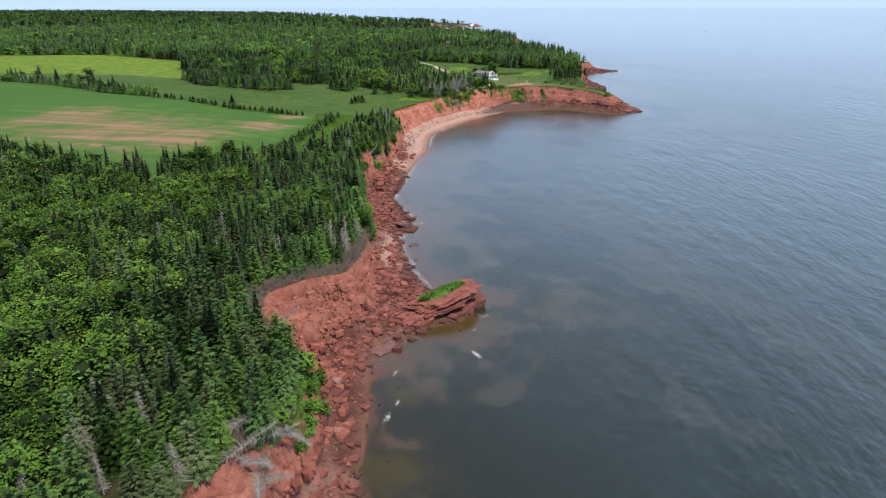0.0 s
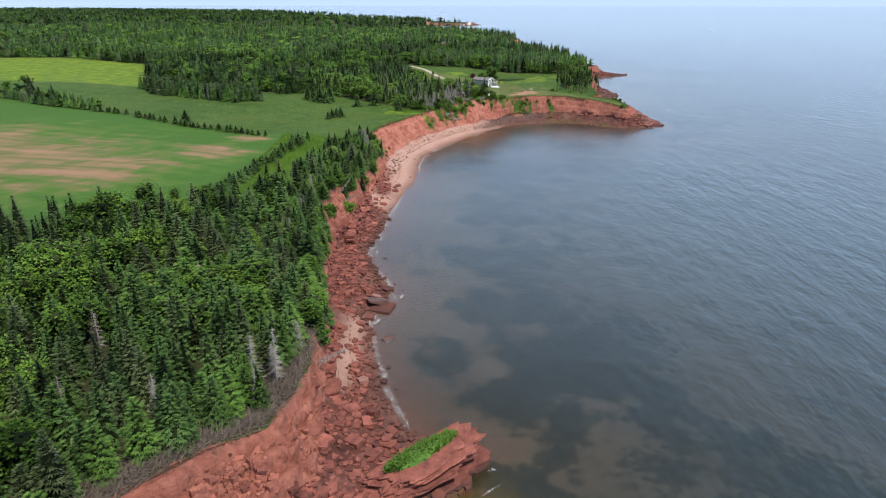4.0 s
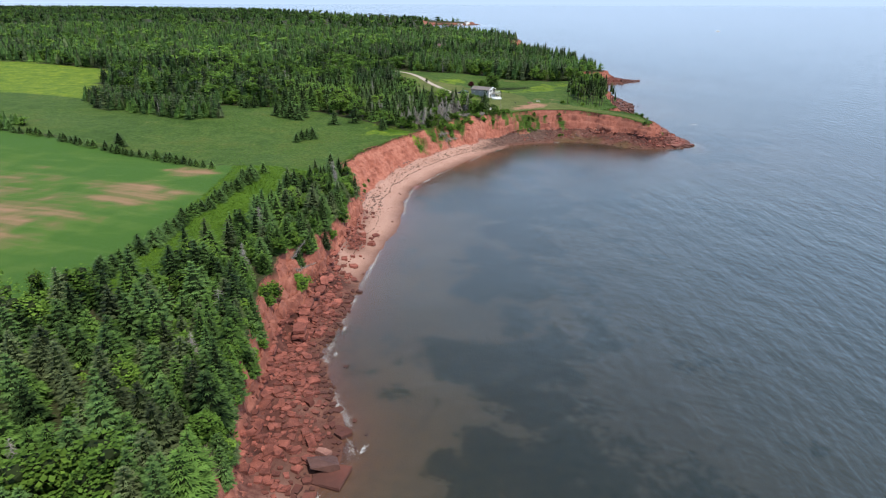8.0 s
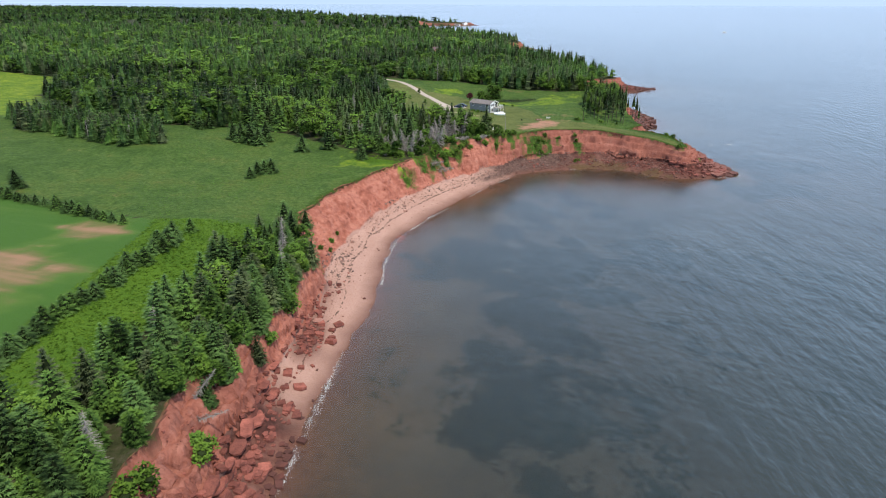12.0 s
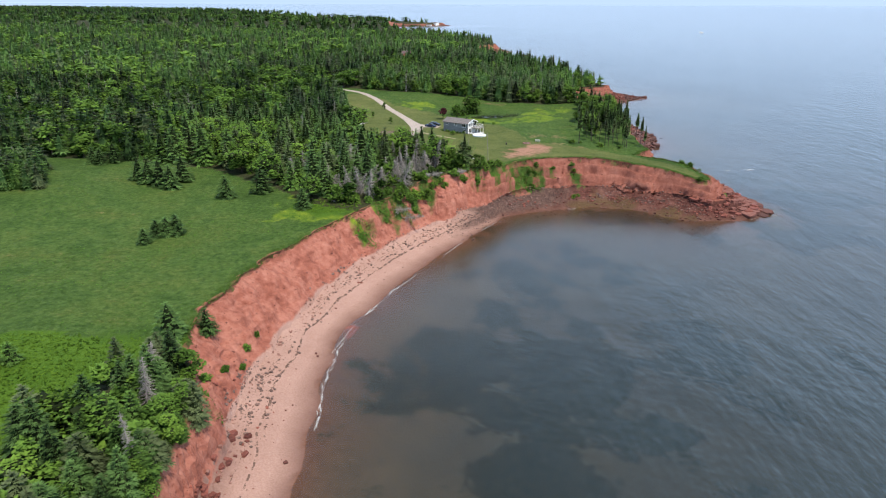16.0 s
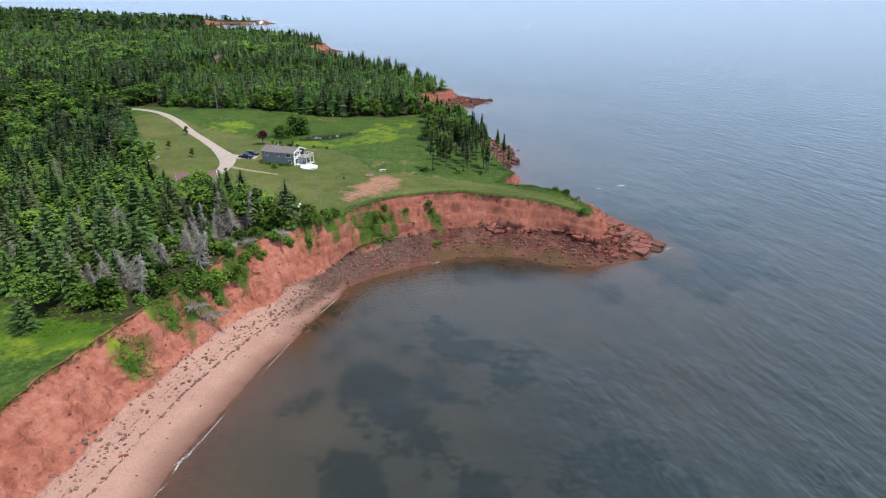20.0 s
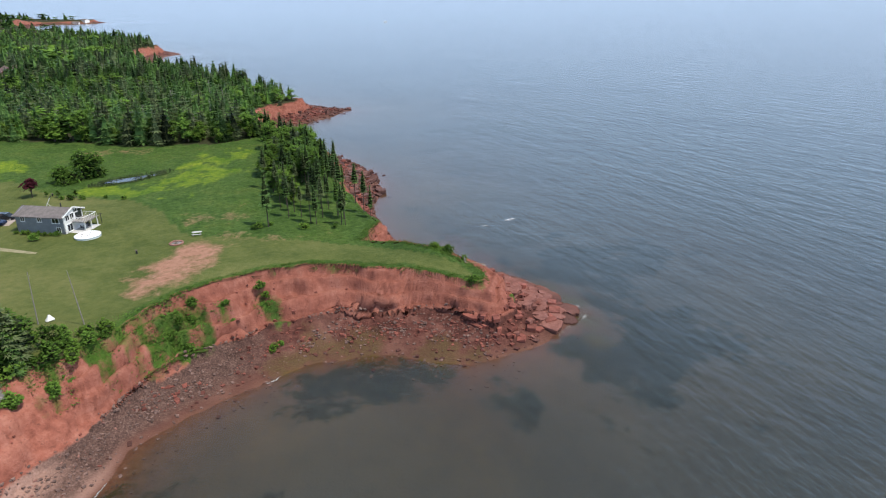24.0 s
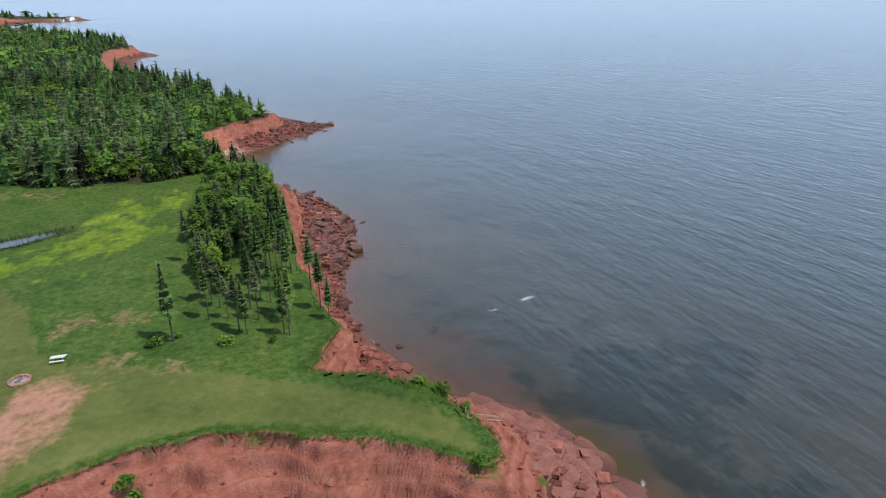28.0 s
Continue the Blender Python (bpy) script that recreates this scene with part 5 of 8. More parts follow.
close = (m_y < 335) & (m_x > -50)
grow("forest", "mixed forest of spruce and broadleaf trees above the bay", NEAR, m_x[close], m_y[close], 0.20, 0.72, 1.25, broadness=1.25)
back = ~close & (m_y > 415) & (m_x < -70)
east_ = (m_x > -10) & (m_y > 392)
grow("forest", "mixed forest of spruce and broadleaf trees round the clearing", MID, m_x[~close & ~back & ~east_], m_y[~close & ~back & ~east_], 0.30, 0.72, 1.22, broadness=1.4)
grow("forest", "dark spruce forest between the clearing and the next cove", MID, m_x[east_], m_y[east_], 0.08, 0.72, 1.22, broadness=1.4)
grow("forest", "mixed forest of spruce and broadleaf trees behind the clearing", FAR, m_x[back], m_y[back], 0.28, 0.75, 1.2, broadness=1.4)
n_x, n_y = scatter(-90, 110, 470, 535, 3.6, lambda a, b: wooded(a, b, 1.0))
grow("forest", "mixed forest of spruce and broadleaf trees along the next cove", MID, n_x, n_y, 0.10, 0.75, 1.2, broadness=1.4)
u_x, u_y = scatter(-160, 95, 255, 370, 4.3, lambda a, b: wooded(a, b, 1.2) & ~inside(scaled(PLANTATION), a * U, b * U) & (a > -0.74 * (b + 15) - 6))
forest("understorey", "leafy undergrowth between the forest trees", BUSHES, FOREST_MATS, np.stack([u_x * U, u_y * U, terrain(u_x * U, u_y * U)[0] - 0.2], 1), rng.uniform(0.8, 1.35, len(u_x)), rng.uniform(0, 6.28, len(u_x)), rng.choice([0, 1, 2], len(u_x), p=[0.55, 0.1, 0.35]), "undergrowth")
p_x, p_y = scatter(-130, -55, 258, 340, 2.0, lambda a, b: inside(scaled(PLANTATION), a * U, b * U))
grow("plantation", "dense block of dark planted spruces in the fields", MID, p_x, p_y, -1.0, 0.62, 0.8, broadness=1.5)
f_x, f_y = scatter(-700, 120, 470, 900, 7.0, lambda a, b: wooded(a, b, 2.0) & ~((a > -90) & (b < 535)) & (a > -0.72 * (b + 12)))
grow("far_forest", "distant forest of spruce and broadleaf trees", FAR, f_x, f_y, 0.15, 0.85, 1.35, broadness=1.55)
f_x, f_y = scatter(-1900, 120, 900, 2600, 21, lambda a, b: wooded(a, b, 3.0) & (a > -0.72 * (b + 12)))
grow("far_forest", "distant forest running to the skyline", FAR, f_x, f_y, 0.22, 1.1, 1.5, broadness=2.4)

# rows between the fields
for a, b, n in (((-47, 212), (-110, 243), 36), ((-36.5, 206), (-40.5, 178), 17), ((-40.5, 176), (-41.5, 150), 16), ((-34.5, 208), (-38, 190), 7)):
    for i in range(n):
        k = (i + rng.uniform(-0.3, 0.3)) / (n - 1)
        if a[0] == -47 and rng.uniform() < 0.06:
            continue
        plant(HEDGE_SPRUCES[int(rng.integers(0, 3))], a[0] + (b[0] - a[0]) * k + rng.normal(0, 0.3), a[1] + (b[1] - a[1]) * k + rng.normal(0, 0.3), rng.uniform(0.5, 0.72) if a[0] == -47 else rng.uniform(0.6, 0.88), rng.uniform(0, 360), wide=rng.uniform(1.2, 1.6))
r_x = np.concatenate([np.linspace(-112, -204, 80), np.linspace(-152, -112, 30)])
r_y = np.concatenate([np.linspace(244, 300, 80), np.linspace(279, 252, 30)])
grow("field_row", "row of low dark spruces between two fields", MID, r_x + rng.normal(0, 0.5, 110), r_y + rng.normal(0, 0.5, 110), 0.05, 0.4, 0.58, broadness=1.7)

# single spruces in the meadow
for px, py, k, s in ((-21, 215, 0, 0.95), (-18.3, 219, 0, 0.72), (-22, 269, 0, 1.1), (-28, 266, 1, 1.1), (-13, 261, 1, 0.95), (-34, 247, 2, 0.9), (-32.6, 247.6, 2, 1.0), (-31.3, 248.3, 2, 1.05), (-34.8, 244, 2, 0.8),
                     (-45, 274, 0, 1.1), (-42.5, 273, 0, 1.2), (-40, 271.5, 1, 1.2), (-39.5, 277, 0, 1.2), (-47.5, 275.5, 0, 1.0), (-62, 288, 1, 0.9), (-60, 287, 1, 0.9), (-58, 289, 0, 1.0), (-76, 231, 2, 1.2)):
    plant(FIELD_SPRUCES[k], px, py, s * 1.3, rng.uniform(0, 360), wide=1.3)

# seaside copse on bare stems
c_x, c_y = scatter(52, 80, 340, 396, 3.3, lambda a, b: inside(scaled(COPSE), a * U, b * U) & inside(T_POLY, a * U, b * U))
c2_x, c2_y = scatter(52, 80, 308, 340, 2.75, lambda a, b: inside(scaled(COPSE), a * U, b * U) & inside(T_POLY, a * U, b * U))
for a, b in zip(c_x, c_y):
    if rng.uniform() < (0.75 if a - 60 < 0.25 * (b - 335) + 1 else 0.25):
        plant(LEAFY[int(rng.integers(0, 3))], a, b, rng.uniform(0.95, 1.4), rng.uniform(0, 360), wide=1.25)
    else:
        plant(SPRUCES[int(rng.integers(0, 5))], a, b, rng.uniform(0.7, 1.02), rng.uniform(0, 360), wide=rng.uniform(1.05, 1.35))
for a, b in zip(c2_x, c2_y):
    s_ = rng.uniform(0.54, 0.78) * (0.92 + 0.08 * (b > 322))
    if b > 325 and a < 63 and rng.uniform() < 0.5:
        plant(LEAFY[int(rng.integers(0, 3))], a, b, rng.uniform(0.9, 1.4), rng.uniform(0, 360))
    else:
        plant(STEM_SPRUCES[int(rng.integers(0, 5))], a, b, s_, rng.uniform(0, 360), rng.uniform(-3, 3), wide=rng.uniform(0.8, 1.15))
plant(STEM_SPRUCES[2], 52.3, 317.2, 0.88, 40, label="lone spruce with a bare stem beside the copse")

# bright broadleaf trees round the clearing
edge = [(29, 401.5), (34, 399), (39, 394.5), (44, 392), (49, 389.5), (54, 387), (58, 385), (62, 384.5), (66, 386), (24, 403), (19, 405), (14, 407), (9, 408.5), (4, 410.5), (-1, 412.5), (-6, 414), (46, 394), (52, 391), (37, 398)]
for row, (dy, lo, hi) in enumerate(((0.0, 0.75, 1.1), (2.6, 1.1, 1.5))):
    for px, py in edge:
        plant(LEAFY[1 if row == 0 or rng.uniform() < 0.4 else int(rng.integers(0, 3))], px + rng.normal(0, 0.9), py + dy + rng.normal(0, 0.7), rng.uniform(lo, hi), rng.uniform(0, 360), wide=1.2)
for k in range(34):
    t_ = rng.uniform(0, 1)
    off_ = rng.uniform(-1.5, 3.5)
    plant(LEAFY[int(rng.integers(0, 3))], 3 + 21 * t_ - off_ * 0.6, 302.5 - 14.5 * t_ - off_ * 0.8, rng.uniform(0.35, 0.7), rng.uniform(0, 360), label="leafy green bush in the scrub beside the lawn")
for px, py, s in ((-4, 316, 0.8), (1, 311, 0.8), (6, 305, 0.7), (10, 300, 0.6), (13, 296, 0.55), (-7, 322, 0.9), (8, 299, 0.7), (3, 305, 0.9), (-1, 309, 0.9)):
    plant(LEAFY[1 if px < 20 else 0], px, py, s, rng.uniform(0, 360), label="round leafy bush beside the lawn")
ROUND = tree_thing("shrub", "shrub", "big round leafy bush beside the pond", leaf_parts(119, 4.4, 3.4, 1300, 0.44, -0.15, lobes_n=10), M_TWIG, M_LEAF, "foliage")
plant(ROUND, 27, 369, 1.75, 0)
plant(ROUND, 22.6, 366.5, 1.1, 80)
RED = tree_thing("ornamental_tree", "tree", "small purple-leaved tree on the lawn", leaf_parts(120, 3.6, 1.7, 420, 0.45), M_BARK, M_LEAF_RED)
plant(RED, 17.6, 358, 1.45, 0)
for px, py, s in ((0.9, 343.8, 0.42), (-5, 353.7, 0.4), (-2, 372, 0.5), (20, 357, 0.25), (22, 355.5, 0.3), (25, 354, 0.3)):
    plant(LEAFY[0], px, py, s, rng.uniform(0, 360), label="small young tree on the mown lawn")

for px, py in ((-18.6, 87.5), (-16.6, 90.2), (-15.6, 94.5), (-16.2, 96), (-14.9, 101), (-16, 104), (-26.4, 74), (-17, 100), (-22.6, 83.8)):
    plant(DEAD[int(rng.integers(0, 3))], px, py, rng.uniform(0.55, 0.95), rng.uniform(0, 360), rng.uniform(-9, 9), label="bare grey dead spruce standing at the cliff edge")
for i in range(17):
    px, py = rng.uniform(-34, -17), rng.uniform(36, 50)
    if inside(T_POLY, np.array([px * U]), np.array([py * U]))[0]:
        plant(DEAD[int(rng.integers(0, 3))], px, py, rng.uniform(0.55, 0.9), rng.uniform(0, 360), rng.uniform(-12, 12), label="bare grey dead spruce among the green ones")
# dead trees above the bay, and leafy scrub on the slope below the wood
dead_at = [(-5.7, 272), (-3, 270), (0, 284), (-9, 276), (-15, 281), (-12, 288), (4.7, 277), (10, 284), (-1.5, 267), (-6.5, 268), (1, 274), (6, 283), (-4, 279), (3, 290), (-10, 283), (8, 287), (-17, 276), (-2, 287), (5, 272.5), (12, 286), (-8, 271), (-13, 273), (-20, 279), (-7, 285), (2, 279), (14, 289), (-24, 283)]
for i in range(26):
    k = rng.uniform(0, 1)
    px, py, back = -4 + 21 * k, 262 + 21.5 * k, rng.uniform(0.8, 7)
    plant(LEAFY[int(rng.integers(0, 3))] if i % 2 else SHRUBS[int(rng.integers(0, 3))], px - 0.75 * back, py + 0.66 * back, rng.uniform(0.35, 0.65) if i % 2 else rng.uniform(0.9, 1.5), rng.uniform(0, 360), label="leafy bush in the scrub above the bay")
for i in range(30):
    k = rng.uniform(0, 1) ** 1.3
    px, py, back = -7 + 22 * k, 263 + 20 * k, rng.uniform(1.5, 8)
    plant(DEAD[int(rng.integers(0, 3))], px - 0.75 * back, py + 0.66 * back, rng.uniform(0.5, 0.95), rng.uniform(0, 360), rng.choice([14, -18, 32, 55, 78]), label="weathered grey dead spruce among the scrub")
for px, py in dead_at:
    plant(DEAD[int(rng.integers(0, 3))], px, py, rng.uniform(0.6, 1.0), rng.uniform(0, 360), rng.uniform(-22, 22), wide=rng.uniform(1.2, 1.8))
for px, py, s in ((-1.5, 265, 1.3), (0.5, 267, 1.4), (2, 269.5, 1.6), (-4, 264.5, 1.3), (5, 271.5, 1.2), (8, 277, 1.3), (11, 281, 1.1), (14, 284, 1.2), (16, 286.5, 1.3), (18, 287, 1.2), (19.5, 285.5, 1.3), (21.5, 286, 1.3), (23, 288.5, 1.1),
                  (25, 288, 1.0), (21, 283.6, 1.1), (17.5, 284.5, 1.0), (33.5, 293, 0.9), (34.6, 294, 0.9), (36, 294.6, 0.9), (35, 291.8, 0.8), (36.8, 296, 0.8), (40.6, 294.8, 0.7), (41, 294, 0.6), (45.6, 297.6, 0.8), (46.3, 297.2, 0.7), (44.8, 290.5, 0.7), (46, 291, 0.6),
                  (72.6, 285.6, 0.7), (72.8, 297.5, 0.7), (74, 295.5, 0.8), (75, 292.5, 0.6), (-14.5, 220.8, 0.7), (-13.6, 223.5, 0.6), (-14, 216.6, 0.8), (-15, 213.6, 0.8),
                  (-17.7, 162, 1.6), (-16.9, 160.5, 1.3), (-20.4, 153, 1.5), (-19.6, 155, 1.3), (-19.5, 151.5, 1.2), (-14.4, 58, 1.5), (-13.8, 55.5, 1.4), (-15.2, 54, 1.5), (-13.5, 52, 1.3), (-15.4, 60.3, 1.5), (-16.2, 58.4, 1.5), (-17.3, 62.4, 1.3), (-13.6, 49.4, 1.2), (-14.6, 50, 1.3), (-15.4, 56.4, 1.5), (-14.4, 62, 1.2), (-13.2, 57.6, 1.1), (-15.8, 52, 1.3), (-15.8, 49.6, 1.1), (-16, 201, 1.0), (-16, 205, 1.1), (-15.5, 208.5, 1.1), (-14.8, 197.5, 1.0)):
    plant(SHRUBS[int(rng.integers(0, 3))], px, py, s, rng.uniform(0, 360), sink=0.25)

# green scrub hanging over the edge between the wood and the lawn
for i in range(26):
    k = rng.uniform(0, 1)
    px, py = np.interp(k, [0, 0.35, 0.6, 1], [4, 12.5, 21, 31]), np.interp(k, [0, 0.35, 0.6, 1], [268, 278.5, 284.5, 293.5])
    plant(SHRUBS[int(rng.integers(0, 3))], px + rng.normal(0, 1.0), py + rng.normal(0, 1.0), rng.uniform(0.6, 1.5), rng.uniform(0, 360), sink=0.3)

# the wood goes on beside and behind the start of the flight
w_x, w_y = scatter(-260, -10, -70, 470, 4.6, lambda a, b: wooded(a, b, 2.0) & np.where(b < 235, ~in_view(a, b) | (b < 22), a <= -0.74 * (b + 15) - 6))
grow("coastal_wood", "mixed wood continuing along the coast", FAR, w_x, w_y, 0.25, 0.8, 1.05, broadness=1.25)

# ---- rocks and ledges ----
def stone(seed, sx, sy, sz, n=15):
    """An angular block: the hull of points in a flattened box, squarer than round."""
    g = np.random.default_rng(seed)
    p = g.uniform(-1, 1, (n, 3))
    p = np.sign(p) * np.abs(p) ** 0.45
    p *= np.array([sx, sy, sz]) / 2
    bm = bmesh.new()
    for q in p:
        bm.verts.new(q)
    made = bmesh.ops.convex_hull(bm, input=bm.verts)
    loose = [v for v in bm.verts if not v.link_faces]
    bmesh.ops.delete(bm, geom=loose, context="VERTS")
    bmesh.ops.triangulate(bm, faces=bm.faces)
    return bm


def prism(seed, sx, sy, sz, sides=6):
    """A jointed slab: an uneven many-sided plate with a flat, slightly worn top."""
    g = np.random.default_rng(seed)
    a = (np.arange(sides) + 0.5 + g.uniform(-0.22, 0.22, sides)) * 2 * np.pi / sides
    q = np.stack([np.sign(np.cos(a)) * np.abs(np.cos(a)) ** 0.7 * sx, np.sign(np.sin(a)) * np.abs(np.sin(a)) ** 0.7 * sy], 1) * 0.56 * g.uniform(0.78, 1.12, (sides, 1))
    bm = bmesh.new()
    slope_ = g.normal(0, 0.06, 2)
    rings = []
    for f_, z_ in ((0.97, -0.5), (1.0, 0.40), (0.955, 0.5)):
        rings.append([bm.verts.new((x_ * f_, y_ * f_, sz * z_ + (x_ * slope_[0] + y_ * slope_[1] if z_ > 0 else 0) + g.normal(0, 0.02))) for x_, y_ in q])
    for lo_, hi_ in zip(rings[:-1], rings[1:]):
        for i in range(sides):
            bm.faces.new((lo_[i], lo_[(i + 1) % sides], hi_[(i + 1) % sides], hi_[i]))
    bm.faces.new(rings[-1])
    bmesh.ops.triangulate(bm, faces=bm.faces)
    return bm


def mesh_from(name, bm, material):
    me = bpy.data.meshes.new(name)
    bm.to_mesh(me)
    bm.free()
    me.materials.append(material)
    return me


STONES = [mesh_from("rock", prism(200 + i, a, b, c, 4 + i % 2), M_ROCK) for i, (a, b, c) in enumerate(
    [(1, 0.8, 0.32), (1, 0.7, 0.4), (1, 0.9, 0.26), (1, 0.6, 0.45), (1, 0.85, 0.5), (1, 0.75, 0.22), (1, 0.95, 0.36), (1, 0.65, 0.3)])]
PALE_STONES = [mesh_from("rock", prism(230 + i, 1, 0.8, 0.4, 5), M_ROCK_PALE) for i in range(3)]
WET_STONES = [mesh_from("rock", stone(240 + i, 1, 0.8, 0.35), surface("wet_dark_rock", (0.045, 0.022, 0.018), (0.13, 0.065, 0.05), 1.2, 0.45, 0.1, 0.4)) for i in range(2)]
ROCK_LABELS = {"dry": "angular red sandstone block fallen on the shore", "pale": "pale sandstone boulder on the shore", "wet": "dark wet rock at the water's edge"}


def lay(me, px, py, size, label, lift=0.12, turn=None, tilt=9, name="rock", group="rocks on the shore"):
    z = ground_at(px, py)
    ob = new(name, me)
    ob.matrix_world = pose(px * U, py * U, max(z, -0.3) + lift * size, rng.uniform(-tilt, tilt), rng.uniform(-tilt, tilt), rng.uniform(0, 360) if turn is None else turn) @ Matrix.Diagonal((size, size * rng.uniform(0.8, 1.2), size, 1))
    return tagged(ob, label, "rock", group)


def shore_places(n, x0, x1, y0, y1):
    px, py = rng.uniform(x0, x1, n), rng.uniform(y0, y1, n)
    x, y = px * U, py * U
    z, in_t, sd, u, v, dw, rock = terrain(x, y)
    ok = (v > 0.0) & (u < 0.25) & (rng.uniform(0, 1, n) < rock * np.clip(0.25 + 1.2 * v, 0, 1)) & (fbm(x, y, 9, 2, 111) > -0.22)
    sea = (v <= 0) & (dw < 4) & (rng.uniform(0, 1, n) < 0.02) & (rock > 0.4)
    ok |= sea
    return px[ok], py[ok], v[ok], z[ok]


west, point, east = shore_places(9000, -19, 6, 42, 206), shore_places(6500, 26, 89, 268, 304), [np.concatenate(q) for q in zip(shore_places(5200, 70, 125, 304, 470), shore_places(7000, 70, 94, 304, 392), shore_places(3000, 76, 125, 425, 466))]
rx, ry, rv, rz = (np.concatenate([w, p, e]) for w, p, e in zip(west, point, east))
bare = ((rx + 9.0) / 4.2) ** 2 + ((ry - 77.6) / 5.0) ** 2 > 1          # a bare rock floor in the first cove
rx, ry, rv, rz = rx[bare], ry[bare], rv[bare], rz[bare]
size = 0.4 + 1.6 * rng.uniform(0, 1, len(rx)) ** 2.8 + 0.25 * (rx < 10)
small_here = ((rx > 26) & (ry < 300) & (rx < 71))
size = np.where(small_here, size * 0.5, size)
order = np.argsort(-size)
for i in order[:270]:
    s = float(size[i])
    if rv[i] < 0.03:
        lay(WET_STONES[int(rng.integers(0, 2))], rx[i], ry[i], s, ROCK_LABELS["wet"])
    elif rng.uniform() < 0.05:
        lay(PALE_STONES[int(rng.integers(0, 3))], rx[i], ry[i], s, ROCK_LABELS["pale"])
    else:
        lay(STONES[int(rng.integers(0, 8))], rx[i], ry[i], s, ROCK_LABELS["dry"])


def stones_joined(name, label, px, py, pz, sizes, material, strike=None, thick=0.4, tilt=0.12):
    shapes = []
    for i in range(6):
        bm = prism(260 + i, 1, 0.72, thick * (0.7 + 0.12 * i), 4 + i % 2)
        bm.verts.ensure_lookup_table()
        bm.verts.index_update()
        shapes.append((np.array([v.co[:] for v in bm.verts]), np.array([[v.index for v in f.verts] for f in bm.faces])))
        bm.free()
    vs, fs, off = [], [], 0
    pick = rng.integers(0, 6, len(px))
    for i in range(len(px)):
        v, f = shapes[pick[i]]
        a = rng.uniform(0, 6.28) if strike is None else strike + rng.normal(0, 0.22) + 1.57 * rng.integers(0, 2)
        c, s_ = np.cos(a), np.sin(a)
        w = v * sizes[i]
        vs.append(np.stack([w[:, 0] * c - w[:, 1] * s_ + px[i] * U, w[:, 0] * s_ + w[:, 1] * c + py[i] * U, w[:, 2] + pz[i] + 0.08 * sizes[i] + w[:, 0] * rng.normal(0, tilt)], 1))
        fs.append(f + off)
        off += len(v)
    return tagged(new(name, mesh_of(name, np.concatenate(vs), np.concatenate(fs), material)), label, "rubble", kind="stuff")


rest = order[270:]
stones_joined("rubble", "red sandstone rubble and slabs covering the shore", rx[rest], ry[rest], np.maximum(rz[rest], -0.25), size[rest], M_ROCK_JOIN)
# clods and stones on the slopes and the beach
sx_, sy_ = rng.uniform(-24, 80, 60000), rng.uniform(44, 305, 60000)
sz_, s_in, s_sd, s_u, s_v, s_dw, s_rock = terrain(sx_ * U, sy_ * U)
keep = ((s_u > 0.02) & (s_u < 0.92) & ~s_in & (rng.uniform(0, 1, 60000) < 0.30)) | ((s_v > 0.25) & (s_v < 1) & (s_rock < 0.5) & (rng.uniform(0, 1, 60000) < 0.10))
stones_joined("scree", "small clods and stones strewn over the red slopes and beach", sx_[keep], sy_[keep], sz_[keep], 0.16 + 0.55 * rng.uniform(0, 1, keep.sum()) ** 3, M_ROCK_JOIN)


# a slump of clods half way down the first cove, and pebbles along the foot of the beach cliff
M_CLOD = surface("red_earth_clods", (0.15, 0.050, 0.034), (0.34, 0.125, 0.085), 1.2, 0.95, 0.15, 0.5, random_value=0.5, island=True)
own = np.random.default_rng(91)
cx_, cy_ = np.concatenate([own.normal(-15.2, 2.4, 420), own.uniform(-24, -8, 500)]), np.concatenate([own.normal(79.5, 2.6, 420), own.uniform(62, 92, 500)])
c_z, c_i, c_s, c_uu, *_r = terrain(cx_ * U, cy_ * U)
ok = (c_uu > 0.03) & (c_uu < 0.8) & ~c_i
stones_joined("clods", "red earth clods slumped down the cliff face", cx_[ok], cy_[ok], c_z[ok] + 0.1, 0.28 + 1.1 * own.uniform(0, 1, ok.sum()) ** 3.2, M_CLOD, tilt=0.3, thick=0.6)
cx_, cy_ = own.uniform(-20, 30, 30000), own.uniform(186, 290, 30000)
c_z, c_i, c_s, c_uu, c_vv, c_d, c_r = terrain(cx_ * U, cy_ * U)
ok = (c_vv > 0.72) & (c_uu < 0.12) & ~c_i & (own.uniform(0, 1, 30000) < 0.5 * np.clip((c_vv - 0.72) / 0.28, 0, 1) + 0.05)
stones_joined("pebbles", "pale red stones strewn at the foot of the beach cliff", cx_[ok], cy_[ok], c_z[ok], 0.14 + 0.5 * own.uniform(0, 1, ok.sum()) ** 3, M_ROCK_PALE, thick=0.5)


def pavement_of(name, label, x0, x1, y0, y1, step, lo, hi, material, keep, strike, thick=0.3):
    """Slabs lying edge to edge, jointed along one strike."""
    px, py = scatter(x0, x1, y0, y1, step, keep)
    z_ = terrain(px * U, py * U)[0]
    sizes = (lo + (hi - lo) * rng.uniform(0, 1, len(px)) ** 1.8) * (0.8 + 0.5 * (rng.uniform(0, 1, len(px)) < 0.2))
    stones_joined(name, label, px, py, np.maximum(z_, -0.2), sizes, material, strike, thick, 0.14 if strike else 0.3)


def on_shore(a, b, v0=0.02, u1=0.16, least=0.35):
    z_, in_, sd_, u_, v_, dw_, rk_ = terrain(a * U, b * U)
    return (v_ > v0) & (u_ < u1) & ~in_ & (rk_ > least)


